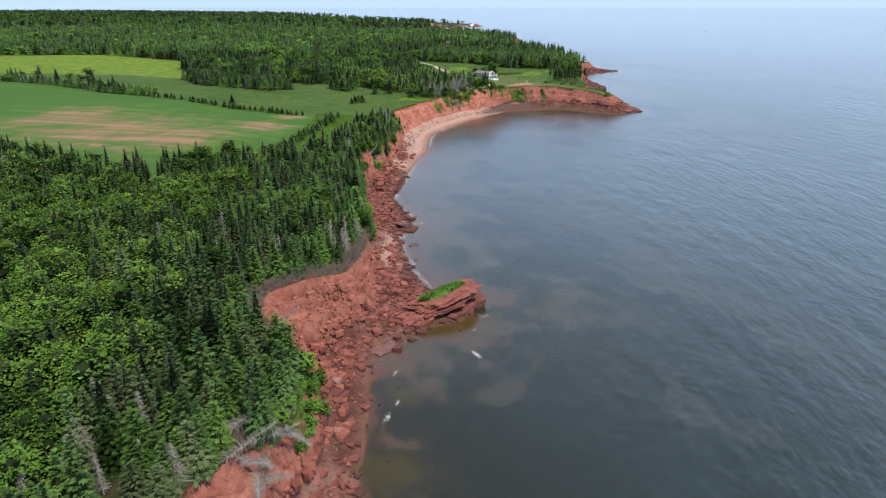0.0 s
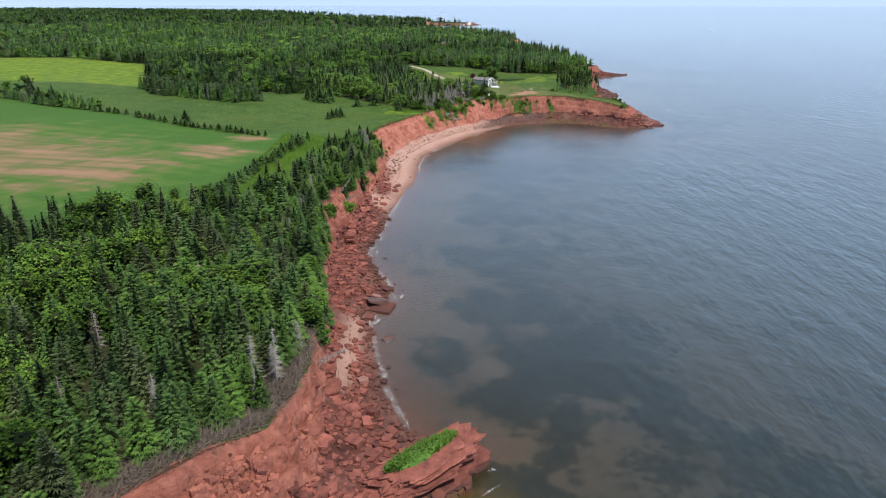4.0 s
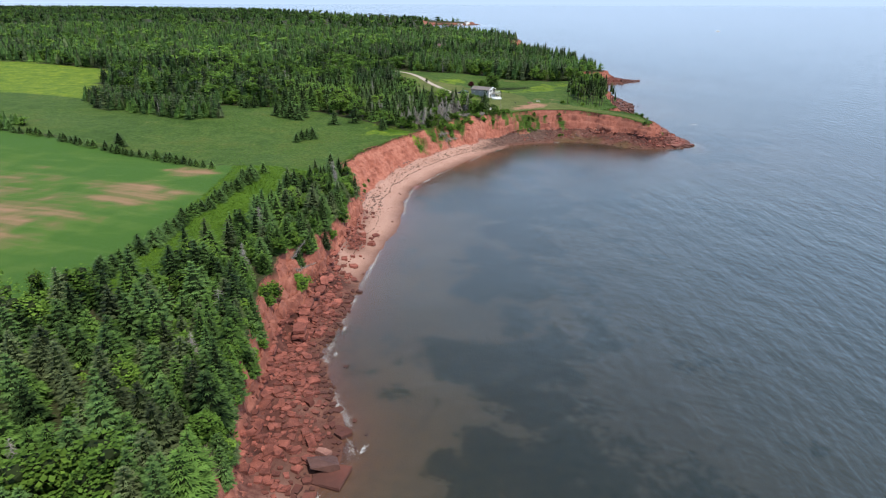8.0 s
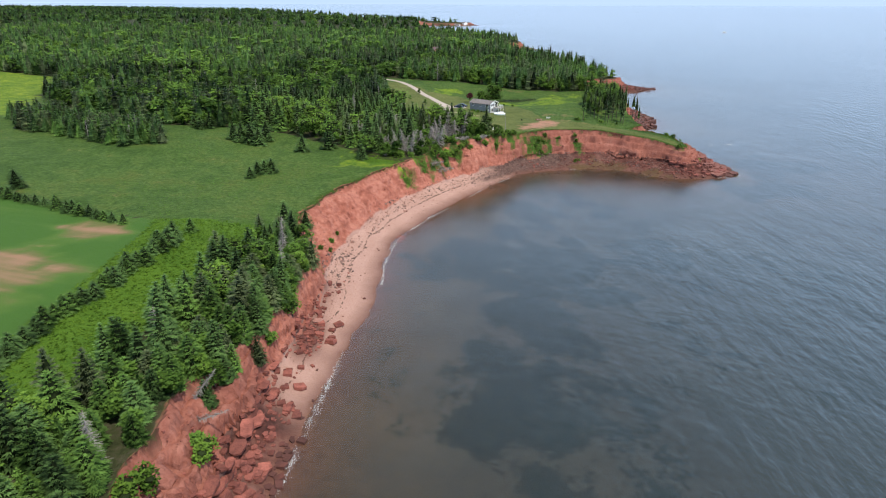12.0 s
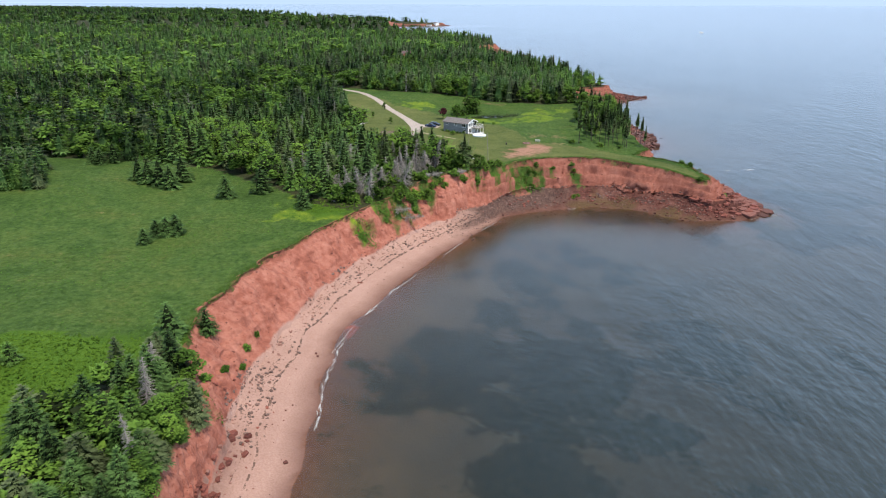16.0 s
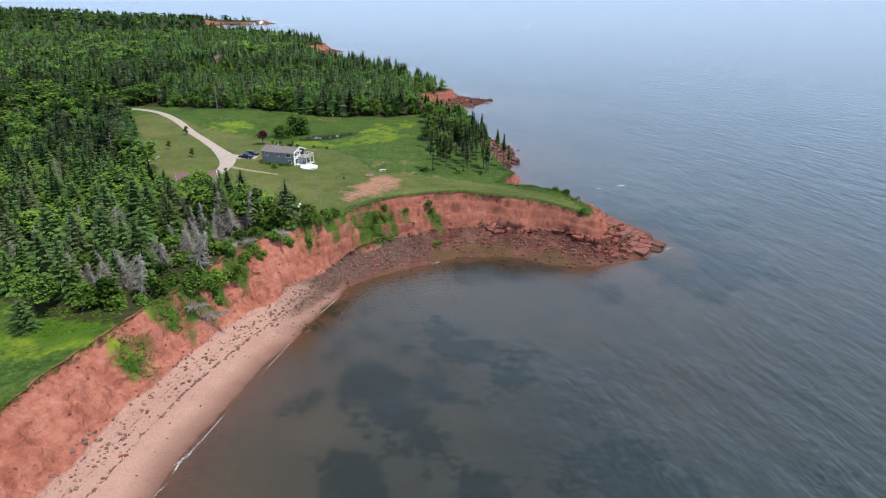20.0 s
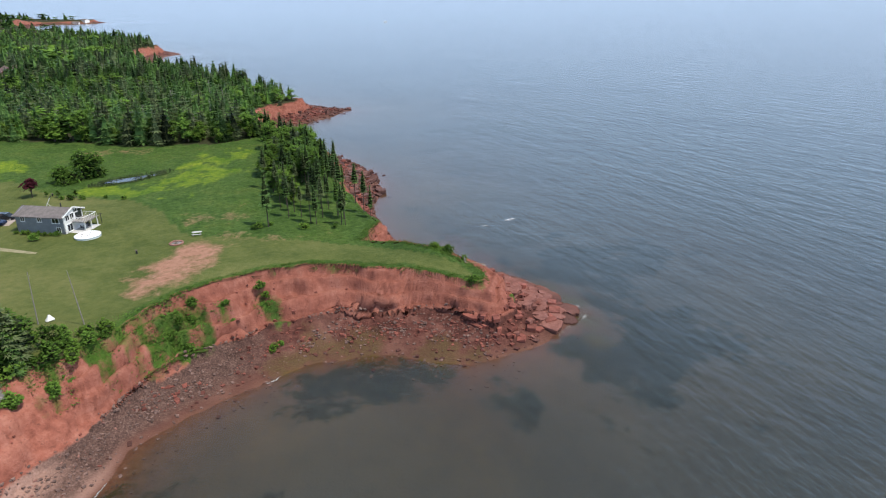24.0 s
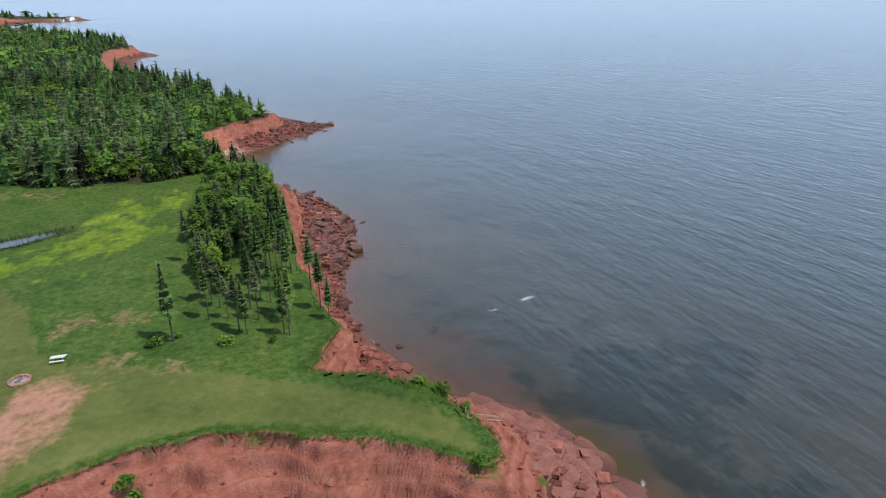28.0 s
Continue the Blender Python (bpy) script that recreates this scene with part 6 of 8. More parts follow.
pavement_of("rock_slabs", "tightly packed angular red sandstone slabs along the shore", -19, 5, 84, 206, 0.80, 0.75, 1.6, M_ROCK_JOIN, lambda a, b: on_shore(a, b) & (fbm(a * U, b * U, 8, 2, 161) > -0.30), 1.45)
pavement_of("rock_slabs", "red sandstone slabs and blocks below the slumped cliff", -17, -5, 42, 84, 0.95, 0.7, 1.9, M_ROCK_JOIN, lambda a, b: on_shore(a, b, 0.12) & (fbm(a * U, b * U, 7, 2, 162) > -0.08), 1.3)
pavement_of("rock_slabs", "stepped platform of thick jointed red sandstone at the tip of the point", 70, 89, 273, 302, 1.5, 0.8, 2.4, M_PLATFORM, lambda a, b: on_shore(a, b, 0.06, 0.22) & (a + 0.25 * (b - 280) > 72) & (fbm(a * U, b * U, 6, 2, 169) > 0.0), 0.75, 0.4)
pavement_of("boulders", "field of dark red boulders and slabs on the shore below the copse", 66, 96, 318, 394, 1.0, 0.6, 3.4, M_BOULDER, lambda a, b: on_shore(a, b, 0.0, 0.2, 0.2) & (fbm(a * U, b * U, 8, 3, 163) + 0.10 * (b > 336) > -0.02), None, 0.5)
pavement_of("boulders", "dark boulders on the shore of the next cove", 76, 126, 426, 470, 1.5, 1.2, 2.6, M_BOULDER, lambda a, b: on_shore(a, b, 0.05, 0.2, 0.2) & (fbm(a * U, b * U, 14, 2, 164) > -0.1), None, 0.5)
# shingle and rubble under the point's west face
px, py = rng.uniform(14, 72, 26000), rng.uniform(266, 296, 26000)
z_, in_, sd_, u_, v_, dw_, rk_ = terrain(px * U, py * U)
near_foot = (v_ > 0.45) & (u_ < 0.14) & ~in_
ok = ((v_ > 0.02) | (dw_ < 6)) & (u_ < 0.14) & ~in_ & (rng.uniform(0, 1, 26000) < np.where(near_foot, 0.55, 0.12)) & (fbm(px * U, py * U, 5, 2, 165) > -0.25)
stones_joined("shingle", "dark wet shingle and broken stones at the cliff foot", px[ok], py[ok], z_[ok], 0.13 + 0.55 * rng.uniform(0, 1, ok.sum()) ** 3.2, M_PEBBLE)
px, py = rng.uniform(-16, 32, 40000), rng.uniform(204, 288, 40000)
z_, in_, sd_, u_, v_, dw_, rk_ = terrain(px * U, py * U)
line_ = np.abs(v_ + 0.08 * fbm(px * U, py * U, 14, 2, 167) - 0.60) < 0.018
line_ |= np.abs(v_ + 0.10 * fbm(px * U, py * U, 14, 2, 168) - 0.76) < 0.015
ok = (v_ > 0.5) & (u_ < 0.2) & ~in_ & (rng.uniform(0, 1, 40000) < 0.9 * line_ + np.clip(2.2 * (v_ - 0.55), 0.03, 1) * np.clip(0.35 + 1.6 * fbm(px * U, py * U, 9, 2, 166), 0.05, 1))
stones_joined("shingle", "broken stones and dried weed along the top of the beach", px[ok], py[ok], z_[ok], 0.15 + 0.6 * rng.uniform(0, 1, ok.sum()) ** 3.4, M_PEBBLE)
for px_, py_, s_, k_ in ((71.8, 309.2, 3.4, 4), (73.2, 310.5, 2.6, 1), (74, 308.2, 2.0, 3), (72.5, 307, 2.2, 6), (75.6, 310.2, 1.6, 0), (70.4, 308.4, 3.0, 4), (74.8, 312.5, 2.4, 1), (71, 305.4, 1.6, 2)):
    lay(STONES[k_], px_, py_, s_, "red sandstone block below the small bank beside the copse", 0.15, tilt=14)

# blocks that have broken out of the slumped face
for i in range(46):
    px_, py_ = rng.uniform(-17, -10), rng.uniform(74, 99)
    u_ = float(terrain(np.array([px_ * U]), np.array([py_ * U]))[3][0])
    if 0.03 < u_ < 0.62:
        lay(STONES[int(rng.integers(0, 8))], px_, py_, rng.uniform(0.7, 1.9), "red sandstone block breaking out of the crumbling face", 0.1, tilt=22)

# large blocks that stand out
for px, py, s, k in ((-10.5, 81, 2.6, 0), (-12.5, 72, 2.4, 3), (-12.8, 66, 2.8, 1), (-11.5, 60, 2.0, 4), (-9.5, 78.5, 2.2, 6), (-6.5, 78.8, 1.8, 4), (-7.5, 92, 3.0, 2), (-6.5, 95.5, 2.6, 0), (-8.5, 97.5, 2.4, 6),
                     (-7, 132, 3.0, 5), (-9, 122, 2.4, 2), (83.5, 281, 3.0, 6), (81, 279, 2.6, 0), (85, 283.5, 2.8, 2), (82.5, 288, 3.2, 4), (80.5, 292.5, 3.0, 0), (77.5, 278.5, 2.6, 2)):
    lay(STONES[k], px, py, s, "large flat-topped red sandstone block on the ledge", 0.1, tilt=5)


lay(WET_STONES[0], -8.2, 126.6, 4.4, "massive dark boulder on a red ledge at the water's edge", 0.16, 20, 3)
lay(STONES[2], -7.4, 125.2, 5.0, "broad flat ledge of red sandstone at the water's edge", -0.04, 70, 2)

# bedded ledges at the foot of the cliffs
LEDGES = [mesh_from("ledge", prism(300 + i, 1, 0.55, 0.17, 7), M_ROCK) for i in range(5)]


def ledge_run(x0, y0, x1, y1, n, z0, layers=3, stray=0.35):
    turn = math.degrees(math.atan2(y1 - y0, x1 - x0))
    for i in range(n):
        k = (i + 0.5) / n
        for j in range(layers):
            px, py = x0 + (x1 - x0) * k + rng.normal(0, stray), y0 + (y1 - y0) * k + rng.normal(0, stray)
            s = rng.uniform(2.0, 3.8)
            ob = new("rock_ledge", LEDGES[int(rng.integers(0, 5))])
            ob.matrix_world = pose(px * U, py * U, z0 + j * rng.uniform(0.45, 0.75), rng.uniform(-4, 4), rng.uniform(-4, 4), turn + rng.normal(0, 10)) @ Matrix.Diagonal((s, s * rng.uniform(0.8, 1.15), s * rng.uniform(0.7, 1.1), 1))
            tagged(ob, "bedded red sandstone ledge jutting from the cliff foot", "rock", "ledges at the cliff foot")


ledge_run(-15.5, 150, -15.2, 176, 10, 1.6, 4)
ledge_run(-15.4, 178, -14.5, 196, 5, 1.6)
ledge_run(-17, 126, -17, 142, 5, 1.8, 2)
ledge_run(-11.2, 99, -13.5, 117, 6, 1.6, 4)
ledge_run(-14, 76, -8.5, 85.5, 5, 1.4, 3)
ledge_run(69.5, 286, 71.5, 280.5, 4, 1.6, 4)
ledge_run(76.5, 282, 79, 292, 4, 2.4, 2)
ledge_run(78, 352, 84, 376, 5, 1.6, 2)
ledge_run(84, 434, 99, 446, 4, 1.4, 2)

# sea stack: bedded layers, undercut, with a turf top
stack = empty("sea_stack", pose(0.6 * U, 87.4 * U, 0.1, 0, -7, 33))
tagged(stack, "bedded red rock outcrop with a grassy top in the shallows", "rock outcrop")


def slab(seed, length, width, z0, z1, shift=(0, 0), rough=0.75, n=64, cut=0.0):
    g = np.random.default_rng(seed)
    bm = bmesh.new()
    rings = []
    ph = g.uniform(0, 6.28, 4)
    for z, grow_ in ((z0, 0.94), (z0 + 0.15, 1.0), ((z0 + z1) / 2, 0.985), (z1 - 0.1, 1.0), (z1, 0.95)):
        ring = []
        for i in range(n):
            a = 2 * math.pi * i / n
            c, s = math.cos(a), math.sin(a)
            w = 1 + rough * (0.5 * math.sin(3 * a + ph[0]) * 0.4 + 0.35 * math.sin(7 * a + ph[1]) * 0.4) + g.normal(0, 0.035) + 0.10 * (g.uniform() < 0.12)
            x_ = math.copysign(abs(c) ** 0.6, c) * length / 2 * w * grow_ + shift[0]
            y_ = math.copysign(abs(s) ** 0.6, s) * width / 2 * w * grow_ + shift[1]
            ring.append(bm.verts.new((x_, y_, z + g.normal(0, 0.05) + cut * x_)))
        rings.append(ring)
    for lo, hi in zip(rings[:-1], rings[1:]):
        for i in range(n):
            j = (i + 1) % n
            bm.faces.new((lo[i], lo[j], hi[j], hi[i]))
    bm.faces.new(rings[-1])
    bm.faces.new(rings[0][::-1])
    bmesh.ops.triangulate(bm, faces=bm.faces)
    return bm


for i, (ln, w, za, zb, sh) in enumerate([(16.5, 7.4, -1.2, 0.45, (-0.6, 0.2)), (12.6, 3.4, 0.3, 1.3, (-1.2, 1.4)), (13.6, 4.6, 1.15, 1.75, (-0.6, 0.9)), (14.6, 6.0, 1.7, 2.45, (0.2, 0.4)), (13.9, 5.0, 2.35, 3.0, (0.1, 0.8)), (14.3, 5.7, 2.95, 3.6, (0.1, 0.5)), (13.2, 5.0, 3.5, 4.1, (0.0, 0.7))]):
    part("layer", slab(400 + i, ln, w, za, zb, sh, cut=0.018), M_ROCK, stack)
part("layer", slab(410, 9, 6.5, -0.6, 1.7, (-9.5, -0.2), 0.4), M_ROCK, stack)
part("layer", slab(411, 6.5, 5.0, 1.6, 2.6, (-8.6, 0.2), 0.4), M_ROCK, stack)
ledge = empty("rock_ledge", pose(-11.6 * U, 80.6 * U, 0, 0, -3, 53))
tagged(ledge, "undercut ledge of bedded red sandstone below the slumped cliff", "rock ledge")
for i, (ln, w, za, zb, sh) in enumerate([(15.0, 3.2, -0.3, 0.9, (0, 1.6)), (16.0, 4.2, 0.8, 1.5, (0.2, 1.3)), (12.0, 3.6, 1.45, 2.0, (2.0, 1.5)), (6.5, 3.4, 1.95, 2.6, (4.4, 1.4))]):
    part("layer", slab(470 + i, ln, w, za, zb, sh, 0.5), M_ROCK, ledge)
floor_ = empty("wet_rock_floor", pose(-9.6 * U, 77.6 * U, 0, 0, 0, 60))
tagged(floor_, "smooth wet mauve sandstone floor bared by the tide", "rock floor")
for i, (ln, w, zb, sh) in enumerate([(8.0, 5.2, 0.62, (3.2, 0.4)), (7.5, 5.0, 0.5, (-3.2, 1.0)), (5.6, 3.8, 0.3, (-0.5, -2.4))]):
    part("layer", slab(480 + i, ln, w, -0.9, zb, sh, 0.4, 40), M_FLOOR_ROCK, floor_)
for px_, py_, s_ in ((-6.3, 75.9, 2.3), (-4.4, 78.6, 1.6), (-3.2, 80.6, 1.9), (-5.2, 80.4, 1.7), (-2.2, 81.8, 1.2), (-14.2, 75.6, 2.1), (-13.2, 74.2, 1.7), (-15.6, 70.5, 1.5)):
    lay(STONES[int(abs(px_ * 7)) % 8], px_, py_, s_, ROCK_LABELS["dry"])
clay = empty("clay_patch", pose(-2.5 * U, 230.2 * U, ground_at(-2.5, 230.2) - 0.05, 0, 0, 62))
tagged(clay, "washed-out patch of wet red clay at the waterline", "clay patch")
for i, (ln, w, sh) in enumerate([(4.6, 2.6, (0, 0)), (3.0, 1.7, (1.5, 0.7))]):
    part("clay", slab(490 + i, ln, w, -0.5, 0.10 + 0.05 * i, sh, 0.6, 40), M_CLAY, clay)
platform = empty("rock_platform", pose(81.5 * U, 289 * U, 0, 0, 0, 104))
tagged(platform, "stepped platform of thick worn red sandstone beds below the lawn", "rock platform")
for i in range(9):
    for j in range(5):
        la, lb = (i - 4 + 0.5 * (j % 2)) * 3.2 + rng.normal(0, 0.3), (j - 2.2) * 2.5 + rng.normal(0, 0.3)
        spot_ = platform.matrix_world @ Vector((la, lb, 0))
        z_, in_, sd_, u_, v_, *_r = terrain(np.array([spot_.x]), np.array([spot_.y]))
        if v_[0] < 0.04 or u_[0] > 0.2:
            continue
        top_ = max(float(z_[0]), 0.3) + rng.uniform(0.05, 0.42)
        part("layer", slab(430 + 5 * i + j, rng.uniform(4.4, 6.4), rng.uniform(3.2, 4.2), -1.3, 0.0, (0, 0), 0.45, 30), M_PLATFORM, platform).matrix_local = pose(la, lb, top_, rng.normal(0, 4), rng.normal(0, 4), rng.normal(0, 14))


def mound(seed, length, width, z0, height_, shift):
    """A low irregular dome of sod, ragged round its edge."""
    g = np.random.default_rng(seed)
    bm = bmesh.new()
    n, rings = 40, []
    edge_ = 1 + 0.16 * np.sin(3 * np.arange(n) * 6.283 / n + 1) + g.normal(0, 0.07, n)
    for f_, up_ in ((1.0, -0.35), (0.97, 0.12), (0.78, 0.55), (0.5, 0.85), (0.22, 1.0)):
        rings.append([bm.verts.new((math.cos(6.283 * i / n) * length / 2 * edge_[i] * f_ + shift[0], math.sin(6.283 * i / n) * width / 2 * edge_[i] * f_ + shift[1], z0 + height_ * up_ + g.normal(0, 0.06))) for i in range(n)])
    for lo_, hi_ in zip(rings[:-1], rings[1:]):
        for i in range(n):
            bm.faces.new((lo_[i], lo_[(i + 1) % n], hi_[(i + 1) % n], hi_[i]))
    bm.faces.new(rings[-1])
    return bm


part("turf", mound(412, 11.2, 3.0, 4.05, 0.7, (0.2, 1.3)), surface("turf", (0.035, 0.085, 0.012), (0.10, 0.19, 0.03), 0.8, 0.9), stack, "bright green turf cap")


def tufts(name, label, px, py, pz, length, material, droop=-1.2, width=0.2, per=5, parent=None, category="grass", az0=None):
    """Clumps of blades; each blade a kite."""
    n = len(px) * per
    X, Y, Z = (np.repeat(v, per) for v in (px * U, py * U, pz))
    az = rng.uniform(0, 6.28, n) if az0 is None else np.repeat(az0, per) + rng.normal(0, 0.7, n)
    base = np.stack([X + rng.normal(0, 0.12, n), Y + rng.normal(0, 0.12, n), Z], 1)
    v, f = kites(base, az, length * rng.uniform(0.6, 1.3, n), np.full(n, droop) * rng.uniform(0.4, 1.3, n), np.full(n, width), False)
    ob = new(name, mesh_of(name, v, f, material))
    ob.parent = parent
    return tagged(ob, label, category, kind="stuff")


M_GRASS = foliage("grass_blades", (0.035, 0.085, 0.014), (0.11, 0.20, 0.035), 0.2)
M_GRASS_DARK = foliage("rough_grass", (0.022, 0.052, 0.009), (0.075, 0.130, 0.022), 0.2)
a_ = rng.uniform(-1, 1, 420)
b_ = rng.uniform(-1, 1, 420)
lx, ly = a_ * 5.5 + 0.2, b_ * 1.4 * np.sqrt(1 - a_ ** 2) + 1.3
on_top = np.stack([lx, ly, 4.05 + 0.55 * (1 - a_ ** 2) * (1 - b_ ** 2), np.ones(420)], 1) @ np.array(pose(0.6 * U, 87.4 * U, 0.1, 0, -7, 33)).T
tufts("grass", "rank green grass on top of the rock outcrop", on_top[:, 0] / U, on_top[:, 1] / U, on_top[:, 2], 0.42, M_GRASS)

# turf lip that hangs over the cliff edge in the open stretches
px, py = [], []
for (x0, y0), (x1, y1) in zip(TOP[:-1], TOP[1:]):
    if (y0 > 211 and y1 < 263 and x0 < 0) or (x0 > 30 and x1 < 77 and y0 < 312 and y1 < 312 and y0 > 280):
        n = int(math.hypot(x1 - x0, y1 - y0) * U * 7)
        k = rng.uniform(0, 1, n)
        px.append(x0 + (x1 - x0) * k)
        py.append(y0 + (y1 - y0) * k)
px, py = np.concatenate(px), np.concatenate(py)
for d in range(2):
    px_, py_ = px + rng.normal(0, 0.45, len(px)), py + rng.normal(0, 0.45, len(px))
    z_, in_, sd_, *_r = terrain(px_ * U, py_ * U)
    ok = (sd_ > -0.6) & (sd_ < 1.6)
    tufts("grass", "uncut grass fringe along the crumbling cliff edge", px_[ok], py_[ok], z_[ok], 0.32, M_GRASS_DARK, -0.6, 0.16)
# bright bracken in the open strip and at the bay's corner
px, py = scatter(-45, -2, 144, 266, 0.62, lambda a, b: inside(scaled(STRIP), a * U, b * U) | ((np.hypot((a + 9) * 0.75, b - 263.5) < 4.6) & inside(T_POLY, a * U, b * U)) | ((np.hypot(a + 23, b - 210) < 5) & inside(T_POLY, a * U, b * U)))
tufts("bracken", "bright green bracken and weeds beside the wood", px, py, terrain(px * U, py * U)[0], 0.5, M_FERN, -0.35, 0.3, 5, category="bracken")
# weeds in the meadow and the wet ground
px, py = scatter(-60, 78, 208, 395, 0.95, lambda a, b: (inside(scaled(MEADOW), a * U, b * U) | (inside(scaled(CLEARING), a * U, b * U) & ~inside(scaled(LAWN), a * U, b * U))) & inside(T_POLY, a * U, b * U) & (fbm(a * U, b * U, 12, 3, 121) > -0.05))
tufts("grass", "tall tufts of meadow grass", px, py, terrain(px * U, py * U)[0], 0.34, M_GRASS, -0.5, 0.26, 3)
# green growth on the slopes
px, py = [], []
for cx_, cy_, r_ in SLOPE_GREEN:
    n = int(110 * r_ * r_)
    a = rng.uniform(0, 6.28, n)
    q = 1.15 * r_ * rng.uniform(0, 1, n) ** 0.6
    px.append(cx_ + q * np.cos(a))
    py.append(cy_ + q * np.sin(a))
px, py = np.concatenate(px), np.concatenate(py)
z_, in_, sd_, u_, *_r = terrain(px * U, py * U)
ok = (u_ > 0.1)
tufts("slope_grass", "green grass and weeds clinging to the red slope", px[ok], py[ok], z_[ok] - 0.1, 0.38, M_GRASS, -0.5, 0.22, 3)

# tangle of dead brush where the wood meets the cliff edge
k = rng.uniform(0, 1, 11000)
seg = np.array([p for p in TOP if 40 <= p[1] <= 128 and p[0] < 0])
s_ = np.concatenate([[0], np.cumsum(np.hypot(*np.diff(seg, axis=0).T))])
px = np.interp(k * s_[-1], s_, seg[:, 0]) - np.abs(rng.normal(0.6, 1.9, 11000))
py = np.interp(k * s_[-1], s_, seg[:, 1]) + rng.normal(0, 0.9, 11000)
ok = vnoise(px * 0.35, py * 0.35, 171) > -0.35
px, py = px[ok], py[ok]
pz = terrain(px * U, py * U)[0]
pieces = []
for x_, y_, z_ in zip(px * U, py * U, pz):
    d = rng.normal(0, 1, 3)
    d[2] = abs(d[2]) * 0.7 + 0.15
    d *= rng.uniform(0.5, 2.4) / np.linalg.norm(d)
    pieces.append((*tapered((x_, y_, z_ - 0.05), (x_ + d[0], y_ + d[1], z_ + d[2]), 0.05, 0.015, 3), 0))
v, f, _ = joined(pieces)
tagged(new("dead_brush", mesh_of("dead_brush", v, f, M_TWIG)), "brown tangle of dead branches along the wood's edge", "brush", kind="stuff")
for px_, py_, ln_, tn_ in ((-18.2, 45, 72, 60), (-17, 43.5, 80, 85), (-16.4, 45.6, 68, 40), (-19.4, 44, 60, 110), (-16, 44, 78, 15), (-20.6, 48.5, 55, 70), (-16.5, 48, 75, 70), (-15, 50, 80, 40), (-18, 46, 70, 100), (-17.5, 52, 65, 20), (-21, 64, 60, 120), (3.5, 266.5, 78, 60), (5, 266.2, 82, 75), (-12.8, 101, 60, 80), (16.5, 282.5, 75, 20), (11, 279.5, 70, 45), (-8.5, 270, 80, 10), (-11, 271, 85, 30), (-20, 167, 40, 110), (-19.2, 165, 65, 80)):
    plant(DEAD[int(rng.integers(0, 3))], px_, py_, rng.uniform(0.55, 0.85), tn_, ln_, label="fallen grey dead spruce lying down the slope")

# ---- surf and foam ----
M_FOAM = surface("foam", (0.36, 0.37, 0.37), (0.60, 0.61, 0.61), 0.3, 0.6, 0.2, 0.2)
vs, fs, off = [], [], 0


def foam_patch(cx_, cy_, length, width, turn, n, bold=1.0):
    """Ragged flecks of froth scattered in a lens-shaped patch on the water."""
    global off
    for i in range(int(n * 1.8)):
        a = rng.normal(0, 0.33) * length
        b = rng.normal(0, 0.33) * width
        x_ = cx_ * U + a * math.cos(turn) - b * math.sin(turn)
        y_ = cy_ * U + a * math.sin(turn) + b * math.cos(turn)
        r = rng.uniform(0.02, 0.07) * bold
        m = 6
        ang = np.arange(m) * 2 * np.pi / m
        rr = r * rng.uniform(0.5, 1.2, m)
        px_ = np.cos(ang) * rr * 1.9
        py_ = np.sin(ang) * rr
        ring = np.stack([x_ + px_ * math.cos(turn) - py_ * math.sin(turn), y_ + px_ * math.sin(turn) + py_ * math.cos(turn), np.full(m, 0.03)], 1)
        vs.append(np.concatenate([ring, [[x_, y_, 0.10]]]))
        fs.append(np.array([(j, (j + 1) % m, m) for j in range(m)]) + off)
        off += m + 1


wl = scaled(WATER) / U
for (x0, y0), (x1, y1) in zip(wl[:-1], wl[1:]):
    if y1 < 42 or y0 > 470 or y0 < 20:
        continue
    L_ = math.hypot(x1 - x0, y1 - y0)
    for j in range(int(L_ / 1.1)):
        k = (j + rng.uniform()) / (L_ / 1.1)
        cx_, cy_ = x0 + (x1 - x0) * k, y0 + (y1 - y0) * k
        if vnoise(np.array([cx_ * 0.16]), np.array([cy_ * 0.16]), 131)[0] > (-0.24 if cx_ < 4 and 96 < cy_ < 190 else -0.05 if cx_ < 4 and 96 < cy_ < 250 else 0.34):
            t_ = math.atan2(y1 - y0, x1 - x0)
            nx_, ny_ = math.sin(t_), -math.cos(t_)
            foam_patch(cx_ + nx_ * rng.uniform(0.0, 0.5), cy_ + ny_ * rng.uniform(0.0, 0.5), 2.0 if cy_ < 190 else 1.7, 0.85 if cy_ < 190 else 0.26, t_ + rng.normal(0, 0.2), int(rng.uniform(8, 40)) if cx_ < 4 else 10)
for cx_, cy_, l_, w_, t_, n_ in ((-6.4, 60.5, 2.6, 1.3, 1.4, 60), (-5.4, 63.5, 1.6, 0.7, 1.4, 25), (-6.2, 70, 1.8, 0.7, 1.3, 25), (-4.6, 129.5, 2.2, 0.9, 1.2, 45), (-7.8, 121, 2.4, 1.0, 1.2, 50), (-8.6, 137, 2.4, 0.8, 1.6, 40), (-10.4, 149, 2.0, 0.9, 1.5, 40), (-10.2, 156, 2.4, 0.9, 1.4, 50),
                                 (88.3, 281.5, 1.8, 0.8, 0.9, 40), (87, 278.5, 1.6, 0.8, 0.5, 35), (102, 318.6, 3.2, 1.2, 0.1, 110), (95.5, 318, 1.6, 0.6, -0.3, 25), (6.5, 86, 2.0, 0.6, 0.7, 24), (7, 89, 1.4, 0.4, 0.3, 14), (4.5, 81.5, 1.5, 0.5, 0.9, 18), (4.6, 74.6, 2.4, 0.9, 2.1, 150)):
    foam_patch(cx_, cy_, l_ * 0.8, w_ * 0.6, t_, int(n_ * 0.9), 0.95)
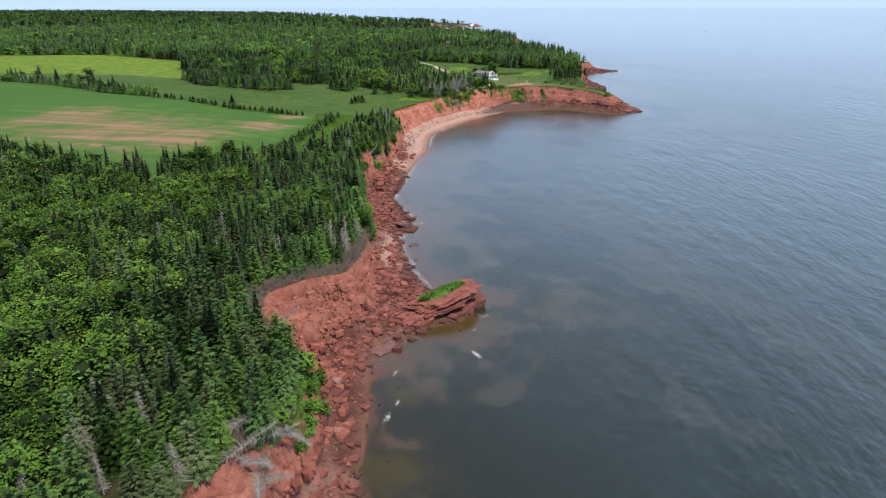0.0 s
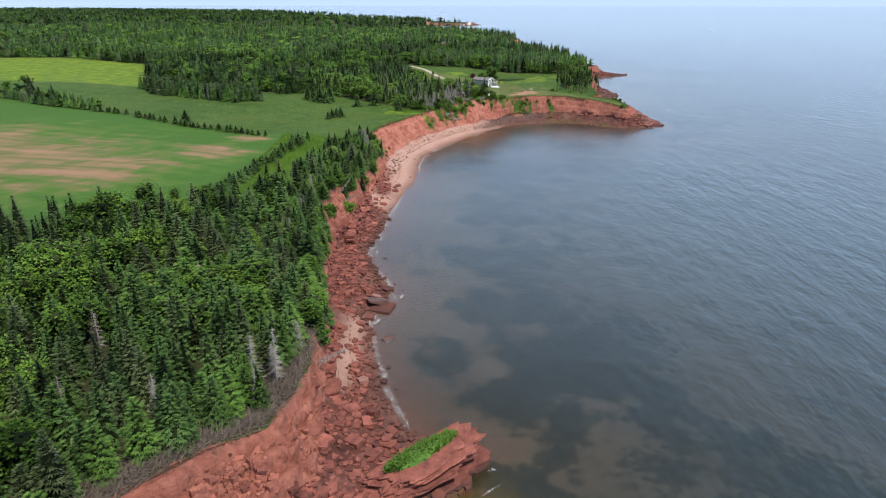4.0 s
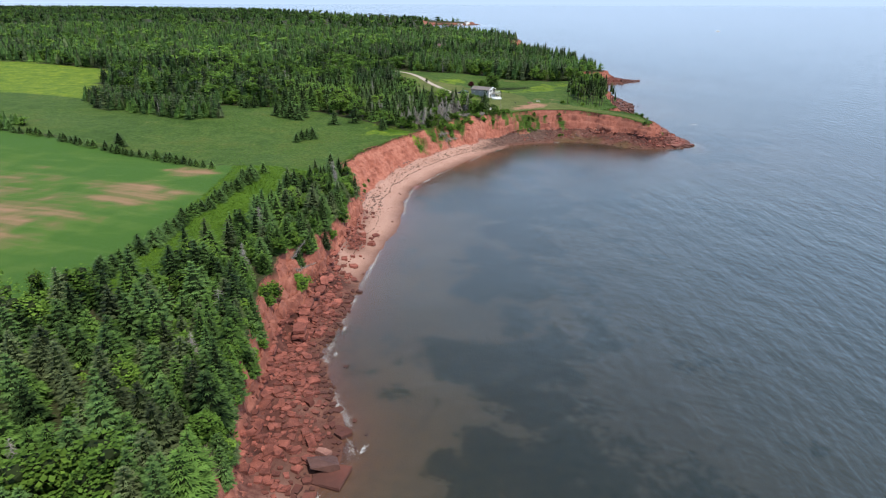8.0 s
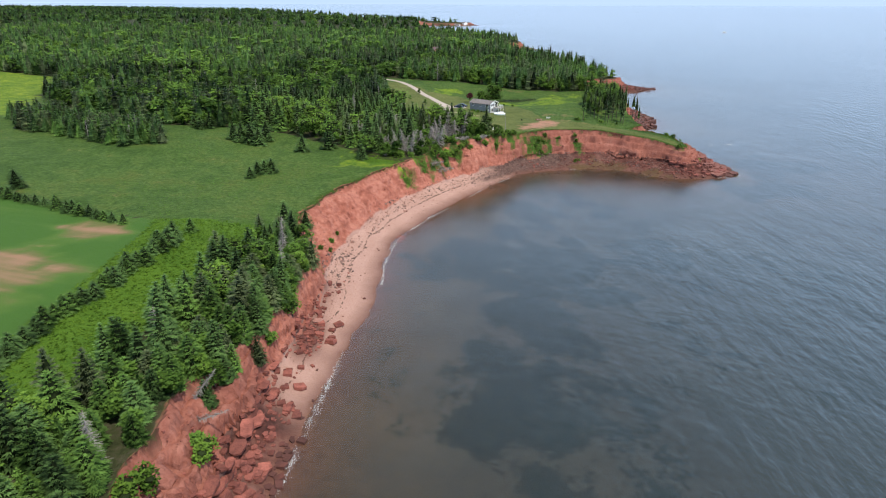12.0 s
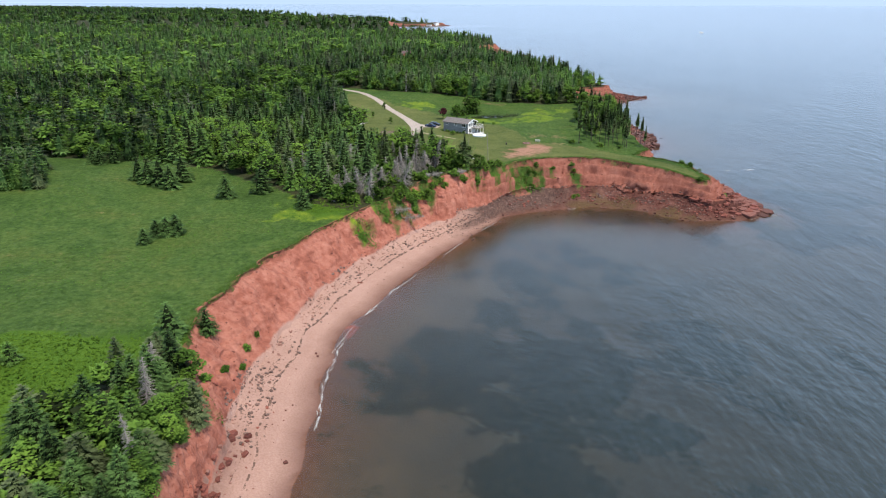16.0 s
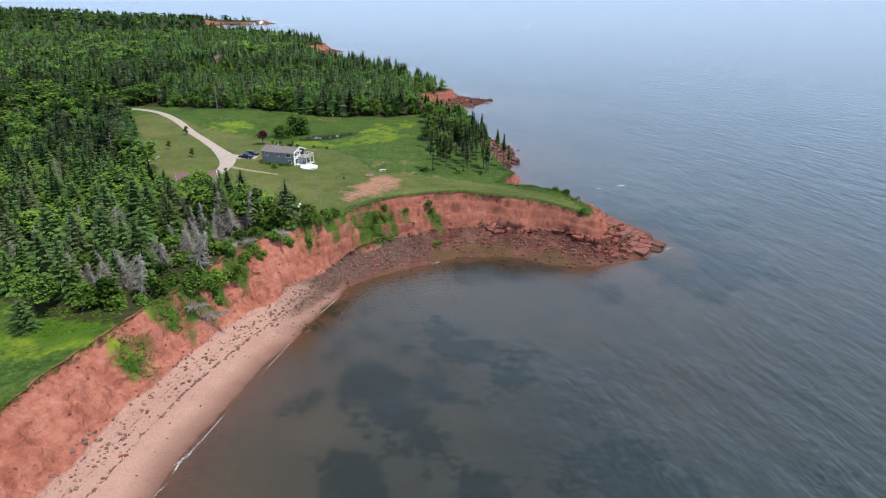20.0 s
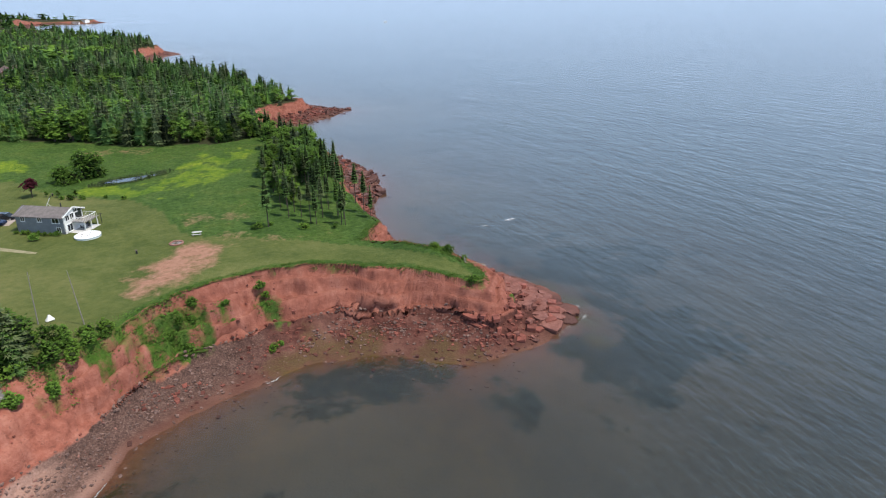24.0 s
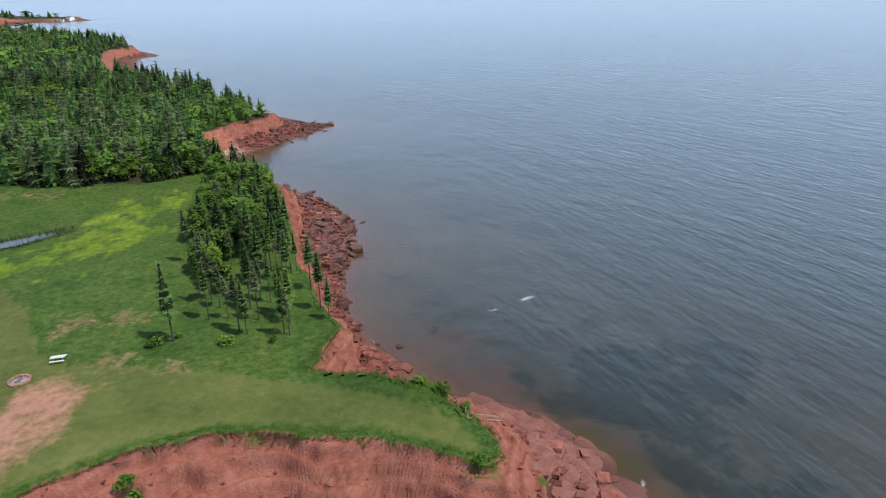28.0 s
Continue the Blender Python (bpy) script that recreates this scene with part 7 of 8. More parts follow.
for (x0, y0), (x1, y1) in (((-4.6, 224), (-2.2, 232)), ((4.6, 245.5), (7.2, 250)), ((12.6, 259), (16, 264.6)), ((21, 272), (24, 276))):    # thin swash along the sandy beach
    for j in range(22):
        k = (j + rng.uniform()) / 22
        foam_patch(x0 + (x1 - x0) * k + 0.25, y0 + (y1 - y0) * k - 0.15, 2.0, 0.16, math.atan2(y1 - y0, x1 - x0) + rng.normal(0, 0.10), 8, 0.5)
tagged(new("foam", mesh_of("foam", np.concatenate(vs), np.concatenate(fs), M_FOAM)), "white foam where small waves break on the shore", "foam", kind="stuff")
# ---- the homestead ----
M_SIDING = surface("grey_clapboard", (0.17, 0.18, 0.19), (0.24, 0.25, 0.26), 1.5, 0.6)
M_WHITE = plain("white_paint", (0.78, 0.78, 0.76), 0.5)
M_ROOF = surface("grey_brown_shingles", (0.11, 0.095, 0.09), (0.20, 0.175, 0.165), 0.8, 0.9, 0.2, 0.4)
M_ROOF_RED = surface("brown_shingles", (0.11, 0.065, 0.06), (0.19, 0.12, 0.11), 0.8, 0.9, 0.2, 0.4)
M_GLASS, nd_, lk_, bs_ = nodes_of("window_glass")
bs_.inputs["Base Color"].default_value = (0.02, 0.025, 0.03, 1)
bs_.inputs["Roughness"].default_value = 0.05
bs_.inputs["Specular IOR Level"].default_value = 0.8
M_GREY_WOOD = surface("grey_deck_wood", (0.20, 0.18, 0.16), (0.34, 0.31, 0.28), 0.6, 0.8)
M_CONCRETE = surface("pale_concrete", (0.42, 0.41, 0.39), (0.58, 0.57, 0.54), 1.2, 0.85)
M_GRAVEL = surface("gravel", (0.27, 0.22, 0.19), (0.44, 0.37, 0.32), 0.7, 0.95, 0.15, 0.5)
M_DARK = plain("dark_metal", (0.03, 0.03, 0.032), 0.5)


def window(parent, w, h, m, label=""):
    """A framed window with its pane and sill; m places its sill's middle, x along the wall, y out of it."""
    fr = bmesh.new()
    for sx_, sz_, cx_, cz_ in ((0.09, h + 0.18, -w / 2 - 0.045, -0.09), (0.09, h + 0.18, w / 2 + 0.045, -0.09), (w, 0.09, 0, -0.09), (w, 0.09, 0, h), (0.05, h, 0, 0)):
        box(sx_, 0.10, sz_, (cx_, 0.05, cz_), bm=fr)
    f = part("window", fr, M_WHITE, parent)
    f.matrix_local = m
    g = part("pane", box(w, 0.03, h, (0, 0.03, 0)), M_GLASS, f)
    s = part("sill", box(w + 0.3, 0.16, 0.05, (0, 0.09, -0.14)), M_WHITE, f)
    return f


def gable_prism(length, width, eave, rise, over=0.4, thick=0.16):
    """Two roof slopes over a house whose ridge runs along y from 0 to length, x from 0 to width."""
    halves = []
    for s in (-1, 1):
        bm = bmesh.new()
        mid = width / 2
        x_out = mid + s * (mid + over)
        z_out = eave - rise * over / mid
        pts = [(mid, eave + rise), (x_out, z_out), (x_out, z_out - thick), (mid, eave + rise - thick)]
        lo = [bm.verts.new((x_, -over, z_)) for x_, z_ in pts]
        hi = [bm.verts.new((x_, length + over, z_)) for x_, z_ in pts]
        bm.faces.new(lo)
        bm.faces.new(hi[::-1])
        for i in range(4):
            j = (i + 1) % 4
            bm.faces.new((lo[j], lo[i], hi[i], hi[j]))
        bmesh.ops.recalc_face_normals(bm, faces=bm.faces)
        halves.append(bm)
    return halves


def gable_wall(width, eave, rise, y0, thick=0.2):
    bm = bmesh.new()
    pts = [(0, -0.8), (width, -0.8), (width, eave), (width / 2, eave + rise), (0, eave)]
    a = [bm.verts.new((x_, y0, z_)) for x_, z_ in pts]
    b = [bm.verts.new((x_, y0 + thick, z_)) for x_, z_ in pts]
    bm.faces.new(a)
    bm.faces.new(b[::-1])
    for i in range(5):
        j = (i + 1) % 5
        bm.faces.new((a[j], a[i], b[i], b[j]))
    bmesh.ops.recalc_face_normals(bm, faces=bm.faces)
    return bm


HZ = ground_at(21, 334)
house = empty("house", pose(23.2 * U, 329.2 * U, HZ, 0, 0, 52))
tagged(house, "two-storey house with grey clapboard, white gable end and grey-brown roof", "house")
HL, HW, HE, HR = 11.4, 6.2, 4.0, 1.2
part("wall", box(0.2, HL, HE + 0.8, (0.1, HL / 2, -0.8)), M_SIDING, house, "grey clapboard side wall")
part("wall", box(0.2, HL, HE + 0.8, (HW - 0.1, HL / 2, -0.8)), M_SIDING, house, "grey clapboard side wall")
part("gable_wall", gable_wall(HW, HE, HR, 0.0), M_WHITE, house, "white gable end towards the sea")
part("gable_wall", gable_wall(HW, HE, HR, HL - 0.2), M_SIDING, house, "grey gable end")
for bm in gable_prism(HL, HW, HE, HR):
    part("roof", bm, M_ROOF, house)
for k in range(5):
    part("board", box(0.04, HL, 0.03, (-0.02, HL / 2, 0.5 + k * 0.85)), M_SIDING, house)
bm = bmesh.new()
for s in (-1, 1):
    ang = math.degrees(math.atan2(HR, HW / 2))
    ln_ = math.hypot(HW / 2 + 0.4, HR + 0.18)
    box(ln_, 0.12, 0.28, (HW / 2 + s * (HW / 4 + 0.2), -0.42, HE + HR / 2 - 0.12), bm=bm, tilt=(0, s * ang))
part("bargeboard", bm, M_WHITE, house, "white bargeboard")
for yy, zz, w, h in ((1.8, 2.6, 1.6, 1.0), (5.6, 2.7, 0.9, 1.0), (9.6, 2.7, 0.9, 1.0), (1.4, 0.6, 0.9, 1.0)):
    window(house, w, h, pose(0, yy, zz, 0, 0, 90))
for xx, zz, w, h in ((1.3, 2.8, 1.0, 1.1), (2.7, 2.8, 1.0, 1.1), (1.6, 0.4, 1.5, 1.5), (4.0, 3.9, 1.1, 0.7)):
    window(house, w, h, pose(xx, 0, zz, 0, 0, 180))
part("door", box(1.9, 0.06, 2.05, (4.8, -0.04, 2.25)), M_GLASS, house, "sliding glass door to the deck")
part("chimney_pipe", rod((HW / 2 + 0.8, 3.0, HE + HR - 0.6), (HW / 2 + 0.8, 3.0, HE + HR + 0.6), 0.12), M_DARK, house)
part("patio", box(5.6, 3.4, 0.25, (3.8, -1.8, -0.1)), M_CONCRETE, house, "white concrete patio slab")
deck = part("deck", box(4.2, 3.0, 0.2, (4.4, -1.6, 2.05)), M_GREY_WOOD, house, "raised wooden deck")
for xx in (2.4, 4.4, 6.4):
    part("deck_post", box(0.14, 0.14, 2.05, (xx, -3.0, 0.0)), M_WHITE, house)
bm = bmesh.new()
for a, b in (((2.35, -3.05), (6.45, -3.05)), ((6.45, -3.05), (6.45, -0.1)), ((2.35, -3.05), (2.35, -0.1))):
    rod((*a, 3.2), (*b, 3.2), 0.05, bm=bm)
    n = 8
    for k in range(n + 1):
        x_, y_ = a[0] + (b[0] - a[0]) * k / n, a[1] + (b[1] - a[1]) * k / n
        rod((x_, y_, 2.24), (x_, y_, 3.2), 0.025, sides=5, bm=bm)
part("railing", bm, M_WHITE, deck, "white deck railing")
bm = bmesh.new()
for k in range(13):
    box(0.9, 0.28, 0.05, (6.95, -2.8 + k * 0.27, 2.0 - k * 0.165), bm=bm)
part("stairs", bm, M_GREY_WOOD, house, "wooden outdoor stairs")


def patio_chair(m):
    root = empty("patio_chair", m)
    part("seat", box(0.5, 0.5, 0.05, (0, 0, 0.42), 0.015), M_DARK, root)
    part("backrest", box(0.5, 0.05, 0.55, (0, 0.24, 0.47), 0.015), M_DARK, root)
    for sx_ in (-0.22, 0.22):
        for sy_ in (-0.22, 0.22):
            part("leg", rod((sx_, sy_, 0), (sx_, sy_, 0.42), 0.02), M_DARK, root)
    return tagged(root, "dark patio chair outside the white house wall", "chair", "patio chairs")


hm = house.matrix_world
chair = patio_chair(hm @ pose(3.2, -1.6, 0.15, 0, 0, 20))
for xx, yy, zz, tt in ((4.4, -2.2, 0.15, 160), (5.6, -1.2, 0.15, -40), (3.6, -1.4, 2.25, 30), (5.4, -2.0, 2.25, 200)):
    copy_thing(chair, hm @ pose(xx, yy, zz, 0, 0, tt))

# flower bed along the wall
for k, (yy, s, i) in enumerate(((1.2, 0.55, 0), (2.6, 0.5, 2), (4.0, 0.45, 1), (5.4, 0.5, 0), (6.8, 0.45, 2), (8.2, 0.5, 1), (9.4, 0.45, 0), (10.8, 0.4, 1))):
    p = hm @ Vector((-1.2, yy, 0))
    plant(SHRUBS[i], p.x / U, p.y / U, s, k * 50, label="low garden bush beside the grey house wall")
p = hm @ Vector((-4.5, 4.0, 0))
plant(SHRUBS[0], p.x / U, p.y / U, 0.75, 10, label="round garden bush on the lawn")

# garage with a brown roof among the trees
GZ = ground_at(3, 317)
garage = empty("garage", pose(7.4 * U, 314.5 * U, GZ, 0, 0, 95))
tagged(garage, "low white garage with a brown shingle roof", "garage")
part("wall", box(0.2, 10.5, 3.2, (0.1, 5.25, -0.5)), M_WHITE, garage)
part("wall", box(0.2, 10.5, 3.2, (6.9, 5.25, -0.5)), M_WHITE, garage)
part("gable_wall", gable_wall(7.0, 2.7, 1.6, 0.0), M_WHITE, garage)
part("gable_wall", gable_wall(7.0, 2.7, 1.6, 10.3), M_WHITE, garage)
for bm in gable_prism(10.5, 7.0, 2.7, 1.6):
    part("roof", bm, M_ROOF_RED, garage)
part("door", box(2.6, 0.08, 2.2, (3.5, -0.05, 0.0)), M_GREY_WOOD, garage, "garage door")


def car(name, label, m, paint, tall=1.0, pickup=False):
    root = empty(name, m)
    prof = [(-2.25, 0.35), (-2.3, 0.75), (-2.15, 0.98), (-1.0, 1.05), (-0.95, 1.05), (1.2, 1.05), (2.1, 0.9), (2.3, 0.7), (2.25, 0.35)]
    cab = [(-0.6 if pickup else -1.95, 1.0), (-0.45 if pickup else -1.6, 1.48 * tall), (0.55, 1.5 * tall), (1.25, 1.0)]

    def extrude(pts, half):
        bm = bmesh.new()
        a = [bm.verts.new((x_, -half, z_)) for x_, z_ in pts]
        b = [bm.verts.new((x_, half * (0.97), z_)) for x_, z_ in pts]
        bm.faces.new(a)
        bm.faces.new(b[::-1])
        for i in range(len(pts)):
            j = (i + 1) % len(pts)
            bm.faces.new((a[j], a[i], b[i], b[j]))
        bmesh.ops.recalc_face_normals(bm, faces=bm.faces)
        bmesh.ops.bevel(bm, geom=list(bm.edges), offset=0.05, segments=2, affect="EDGES")
        return bm
    part("body", extrude(prof, 0.9), paint, root)
    part("cabin", extrude(cab, 0.78), M_GLASS, root, "dark glazed cabin")
    part("roof", box(1.15 if not pickup else 0.85, 1.4, 0.05, (-0.5 if not pickup else 0.05, 0, 1.47 * tall), 0.02), paint, root)
    for sx_ in (-1.4, 1.4):
        for sy_ in (-0.82, 0.82):
            t = part("wheel", rod((sx_, sy_ - 0.11, 0.33), (sx_, sy_ + 0.11, 0.33), 0.33, sides=16), M_DARK, root)
            part("rim", rod((sx_, sy_ + (0.112 if sy_ > 0 else -0.112), 0.33), (sx_, sy_ + (0.13 if sy_ > 0 else -0.13), 0.33), 0.2, sides=12), M_CONCRETE, t)
    for sy_ in (-0.65, 0.65):
        part("headlight", box(0.06, 0.32, 0.14, (2.27, sy_, 0.68), 0.02), M_GLASS, root)
        part("tail_light", box(0.06, 0.25, 0.18, (-2.28, sy_, 0.75), 0.02), plain("red_lamp", (0.35, 0.02, 0.02), 0.3), root)
    return tagged(root, label, "car", "parked cars")


M_BLUE = plain("dark_blue_paint", (0.012, 0.022, 0.06), 0.25)
M_BLACK = plain("black_paint", (0.018, 0.020, 0.024), 0.25)
car("car", "dark blue pickup parked beside the house", pose(13.0 * U, 340.5 * U, ground_at(13, 340.5) + 0.06, 0, 0, -32), M_BLUE, 1.1, True)
car("car", "black car parked beside the house", pose(14.4 * U, 343.2 * U, ground_at(14.4, 343.2) + 0.06, 0, 0, -30), M_BLACK, 1.05)


def ribbon(name, label, pts, widths, material, lift=0.07):
    """A strip laid on the ground along a smooth line."""
    pts = np.array(pts, float) * U
    s = np.concatenate([[0], np.cumsum(np.hypot(*np.diff(pts, axis=0).T))])
    n = int(s[-1] / 1.0)
    t = np.linspace(0, s[-1], n)
    cx_, cy_ = np.interp(t, s, pts[:, 0]), np.interp(t, s, pts[:, 1])
    ker = np.ones(9) / 9
    cx_ = np.convolve(np.pad(cx_, 4, "edge"), ker, "valid")
    cy_ = np.convolve(np.pad(cy_, 4, "edge"), ker, "valid")
    w = np.interp(t, s, widths)
    dx, dy = np.gradient(cx_), np.gradient(cy_)
    L_ = np.hypot(dx, dy)
    nx_, ny_ = -dy / L_, dx / L_
    cols = np.linspace(-0.5, 0.5, 7)
    X = cx_[:, None] + nx_[:, None] * w[:, None] * cols + 0.25 * fbm(cx_[:, None] + cols * 9, cy_[:, None], 3, 2, 141) * np.abs(cols) * 2
    Y = cy_[:, None] + ny_[:, None] * w[:, None] * cols
    Z = terrain(X.ravel(), Y.ravel())[0].reshape(X.shape) + lift * (1 - (2 * np.abs(cols)) ** 6 * 1.6)
    i = (np.arange(n - 1)[:, None] * 7 + np.arange(6)[None]).ravel()
    ob = new(name, mesh_of(name, np.stack([X, Y, Z], 2).reshape(-1, 3), np.stack([i, i + 1, i + 8, i + 7], 1), material, smooth=True))
    return tagged(ob, label, "driveway", kind="structure")


ribbon("road", "pale gravel driveway across the lawn", [(-34, 422), (-28, 420), (-18, 414), (-11, 404), (-6, 392), (-1, 376), (3, 364), (6, 354), (8.5, 344), (9, 337), (8, 331), (6.5, 326)], [3.6, 3.6, 3.6, 3.6, 3.6, 3.6, 3.8, 4.4, 6.4, 5.4, 4.2, 3.6], M_GRAVEL, 0.10)
ribbon("road_spur", "gravel parking place beside the house", [(7.5, 345), (10, 343.5), (12.5, 342), (16.5, 340.5)], [7, 6.5, 6.5, 6.0], M_GRAVEL, 0.13)
ribbon("path", "worn pale track curving over the lawn", [(9, 333), (11.5, 330), (14, 327.5), (17, 324.5), (20, 321.5)], [2.4, 2.0, 1.8, 1.6, 0.8], surface("worn_track", (0.17, 0.16, 0.08), (0.30, 0.26, 0.16), 1.2, 0.95), 0.08)

# round covered pool
pool = empty("pool", pose(26.2 * U, 326.2 * U, ground_at(26.2, 326.2), 0, 0, 0))
tagged(pool, "round pool with a white cover and some leaves on it", "pool")
bm = bmesh.new()
bmesh.ops.create_cone(bm, cap_ends=True, segments=40, radius1=2.55, radius2=2.5, depth=0.5)
part("wall", bm, plain("pool_wall", (0.55, 0.60, 0.60), 0.5), pool).location = (0, 0, 0.2)
bm = bmesh.new()
bmesh.ops.create_cone(bm, cap_ends=True, segments=40, radius1=2.62, radius2=2.35, depth=0.12)
part("cover", bm, plain("white_cover", (0.80, 0.82, 0.82), 0.45), pool).location = (0, 0, 0.51)
bm = bmesh.new()
for k in range(7):
    box(rng.uniform(0.15, 0.5), rng.uniform(0.1, 0.25), 0.03, (rng.uniform(-1.2, 1.2), rng.uniform(-0.8, 0.8), 0.565), bm=bm, turn=rng.uniform(0, 180))
part("leaves", bm, M_TWIG, pool, "dead leaves lying on the cover")

# picnic table
table = empty("picnic_table", pose(41.3 * U, 318.6 * U, ground_at(41.3, 318.6), 0, 0, -15))
tagged(table, "weathered pale wooden picnic table at the lawn's edge", "table")
for k in range(4):
    part("board", box(1.9, 0.18, 0.04, (0, -0.3 + 0.2 * k, 0.72)), M_CONCRETE, table)
for s in (-0.75, 0.75):
    part("bench", box(1.9, 0.28, 0.04, (0, s, 0.43)), M_CONCRETE, table)
for xx in (-0.65, 0.65):
    bm = rod((xx, -0.6, 0), (xx, -0.2, 0.72), 0.05, sides=4)
    rod((xx, 0.6, 0), (xx, 0.2, 0.72), 0.05, sides=4, bm=bm)
    rod((xx, -0.8, 0.4), (xx, 0.8, 0.4), 0.04, sides=4, bm=bm)
    part("leg", bm, M_GREY_WOOD, table)
# fire pit
pit = empty("fire_pit", pose(37.9 * U, 316.3 * U, ground_at(37.9, 316.3)))
tagged(pit, "ring of stones round an ash-grey fire pit", "fire pit")
for k in range(14):
    a = k * 2 * math.pi / 14
    ob = new("stone", PALE_STONES[k % 3])
    ob.parent = pit
    ob.matrix_local = pose(1.25 * math.cos(a), 1.25 * math.sin(a), 0.12, 0, 0, math.degrees(a) + 90) @ Matrix.Diagonal((0.6, 0.5, 0.7, 1))
bm = bmesh.new()
bmesh.ops.create_cone(bm, cap_ends=True, segments=20, radius1=1.15, radius2=1.0, depth=0.1)
part("ash", bm, surface("ash", (0.10, 0.09, 0.09), (0.30, 0.28, 0.27), 0.5), pit, "grey ash").location = (0, 0, 0.03)
for k in range(3):
    part("log", rod((-0.5 + 0.3 * k, -0.4, 0.15), (0.3 - 0.2 * k, 0.5, 0.22), 0.08), M_TWIG, pit, "charred log")

# small things on the lawn and in the clearing
post = empty("clothes_post", pose(28.5 * U, 332.3 * U, ground_at(28.5, 332.3)))
tagged(post, "dark wooden clothes post on the lawn", "post")
part("upright", rod((0, 0, -0.3), (0, 0, 2.3), 0.06), M_DARK, post)
part("crossbar", rod((-0.6, 0, 2.2), (0.6, 0, 2.2), 0.04), M_DARK, post)
for px, py in ((32.2, 315), (21, 357)):
    s = empty("marker_post", pose(px * U, py * U, ground_at(px, py)))
    part("upright", box(0.35, 0.35, 0.8, (0, 0, -0.1), 0.03), M_DARK, s)
    part("cap", box(0.42, 0.42, 0.06, (0, 0, 0.7)), M_TWIG, s)
    tagged(s, "short dark post standing on the lawn", "post")
mast = empty("leaning_mast", pose(20.4 * U, 347 * U, ground_at(20.4, 347)))
tagged(mast, "white leaning mast with a dark tip behind the house", "mast")
part("pole", rod((-0.5, 0, 0), (0.9, -0.2, 2.6), 0.08), M_WHITE, mast)
part("tip", rod((0.9, -0.2, 2.6), (1.2, -0.24, 3.1), 0.10), M_DARK, mast)
part("stay", rod((0.2, -0.1, 1.3), (0.9, 0.4, 0), 0.05), M_WHITE, mast)
for px, py, h, ln_ in ((20.2, 296, 9.0, 3), (24.8, 293.5, 9.5, -3), (-4, 296, 8, 2)):
    s = empty("bare_pole", pose(px * U, py * U, ground_at(px, py) - 0.2, 0, ln_, 0))
    part("stem", rod((0, 0, 0), (0, 0, h), 0.10, 0.04), M_DEAD, s)
    for k in range(5):
        a = rng.uniform(0, 6.28)
        part("twig", rod((0, 0, h * (0.5 + 0.1 * k)), (0.4 * math.cos(a), 0.4 * math.sin(a), h * (0.5 + 0.1 * k) + 0.15), 0.02, 0.008, 4), M_DEAD, s)
    tagged(s, "bare grey dead stem standing at the cliff edge", "dead tree")
tarp = empty("tarpaulin", pose(21.4 * U, 296.4 * U, ground_at(21.4, 296.4), 0, 0, 20))
bm = box(1.3, 0.9, 1.0, (0, 0, 0), 0.2)
for v_ in bm.verts:
    if v_.co.z > 0.5:
        v_.co.x *= 0.35
        v_.co.y *= 0.5
part("cover", bm, M_WHITE, tarp)
part("rope", rod((-0.6, 0, 0.03), (-1.3, 0.1, 0.02), 0.02), M_DEAD, tarp)
tagged(tarp, "white tarpaulin heap among the bushes", "tarpaulin")
boat_ = empty("rowing_boat", pose(-8.6 * U, 340 * U, ground_at(-8.6, 340), 0, 0, 60))
bm = box(4.2, 1.4, 0.6, (0, 0, 0), 0.1)
for v_ in bm.verts:
    if abs(v_.co.x) > 1.6:
        v_.co.y *= 0.4
part("hull", bm, M_WHITE, boat_)
part("thwart", box(0.3, 1.2, 0.05, (0.3, 0, 0.6)), M_GREY_WOOD, boat_)
tagged(boat_, "small white boat stored on the lawn by the wood", "boat")
for k, (px, py) in enumerate(((-7.6, 344), (-7.0, 343.2))):
    s = empty("timber_stack", pose(px * U, py * U, ground_at(px, py), 0, 0, 50 + 20 * k))
    for j in range(5):
        part("plank", box(3.6, 0.2, 0.08, (0, -0.5 + 0.25 * j, 0.02 + 0.09 * (j % 2)), turn=2 * j), M_GREY_WOOD, s)
    tagged(s, "stack of weathered planks lying on the lawn", "planks")

# pond with reeds
M_POND, nd_, lk_, bs_ = nodes_of("pond_water")
bs_.inputs["Base Color"].default_value = (0.025, 0.03, 0.025, 1)
bs_.inputs["Roughness"].default_value = 0.06
bm = bmesh.new()
ring = []
pzmax = max(ground_at(px, py) for px, py in ((30, 362.3), (33, 361.5), (36, 361.8), (39, 363)))
for k in range(36):
    a = 2 * math.pi * k / 36
    r = 1 + 0.18 * math.sin(3 * a + 1) + 0.1 * math.sin(7 * a)
    ring.append(bm.verts.new((35.5 * U + 7.6 * r * math.cos(a) * 0.98 - 0.8 * math.sin(a), 362 * U + 1.9 * r * math.sin(a) + 1.5 * math.cos(a), pzmax + 0.12)))
bm.faces.new(ring)
tagged(part("pond", bm, M_POND), "narrow dark pond in the wet meadow", "pond", kind="structure")
a = rng.uniform(0, 6.28, 520)
q = rng.uniform(1.0, 1.5, 520)
rx_, ry_ = 35.5 + 7.6 * q * np.cos(a) / U, 362 + (2.3 * q * np.sin(a) + 1.5 * np.cos(a)) / U
tufts("reeds", "grey-green reeds round the pond", rx_, ry_, terrain(rx_ * U, ry_ * U)[0], 0.42, foliage("reed_blades", (0.05, 0.075, 0.03), (0.13, 0.16, 0.075)), -2.0, 0.1, 4, category="reeds")
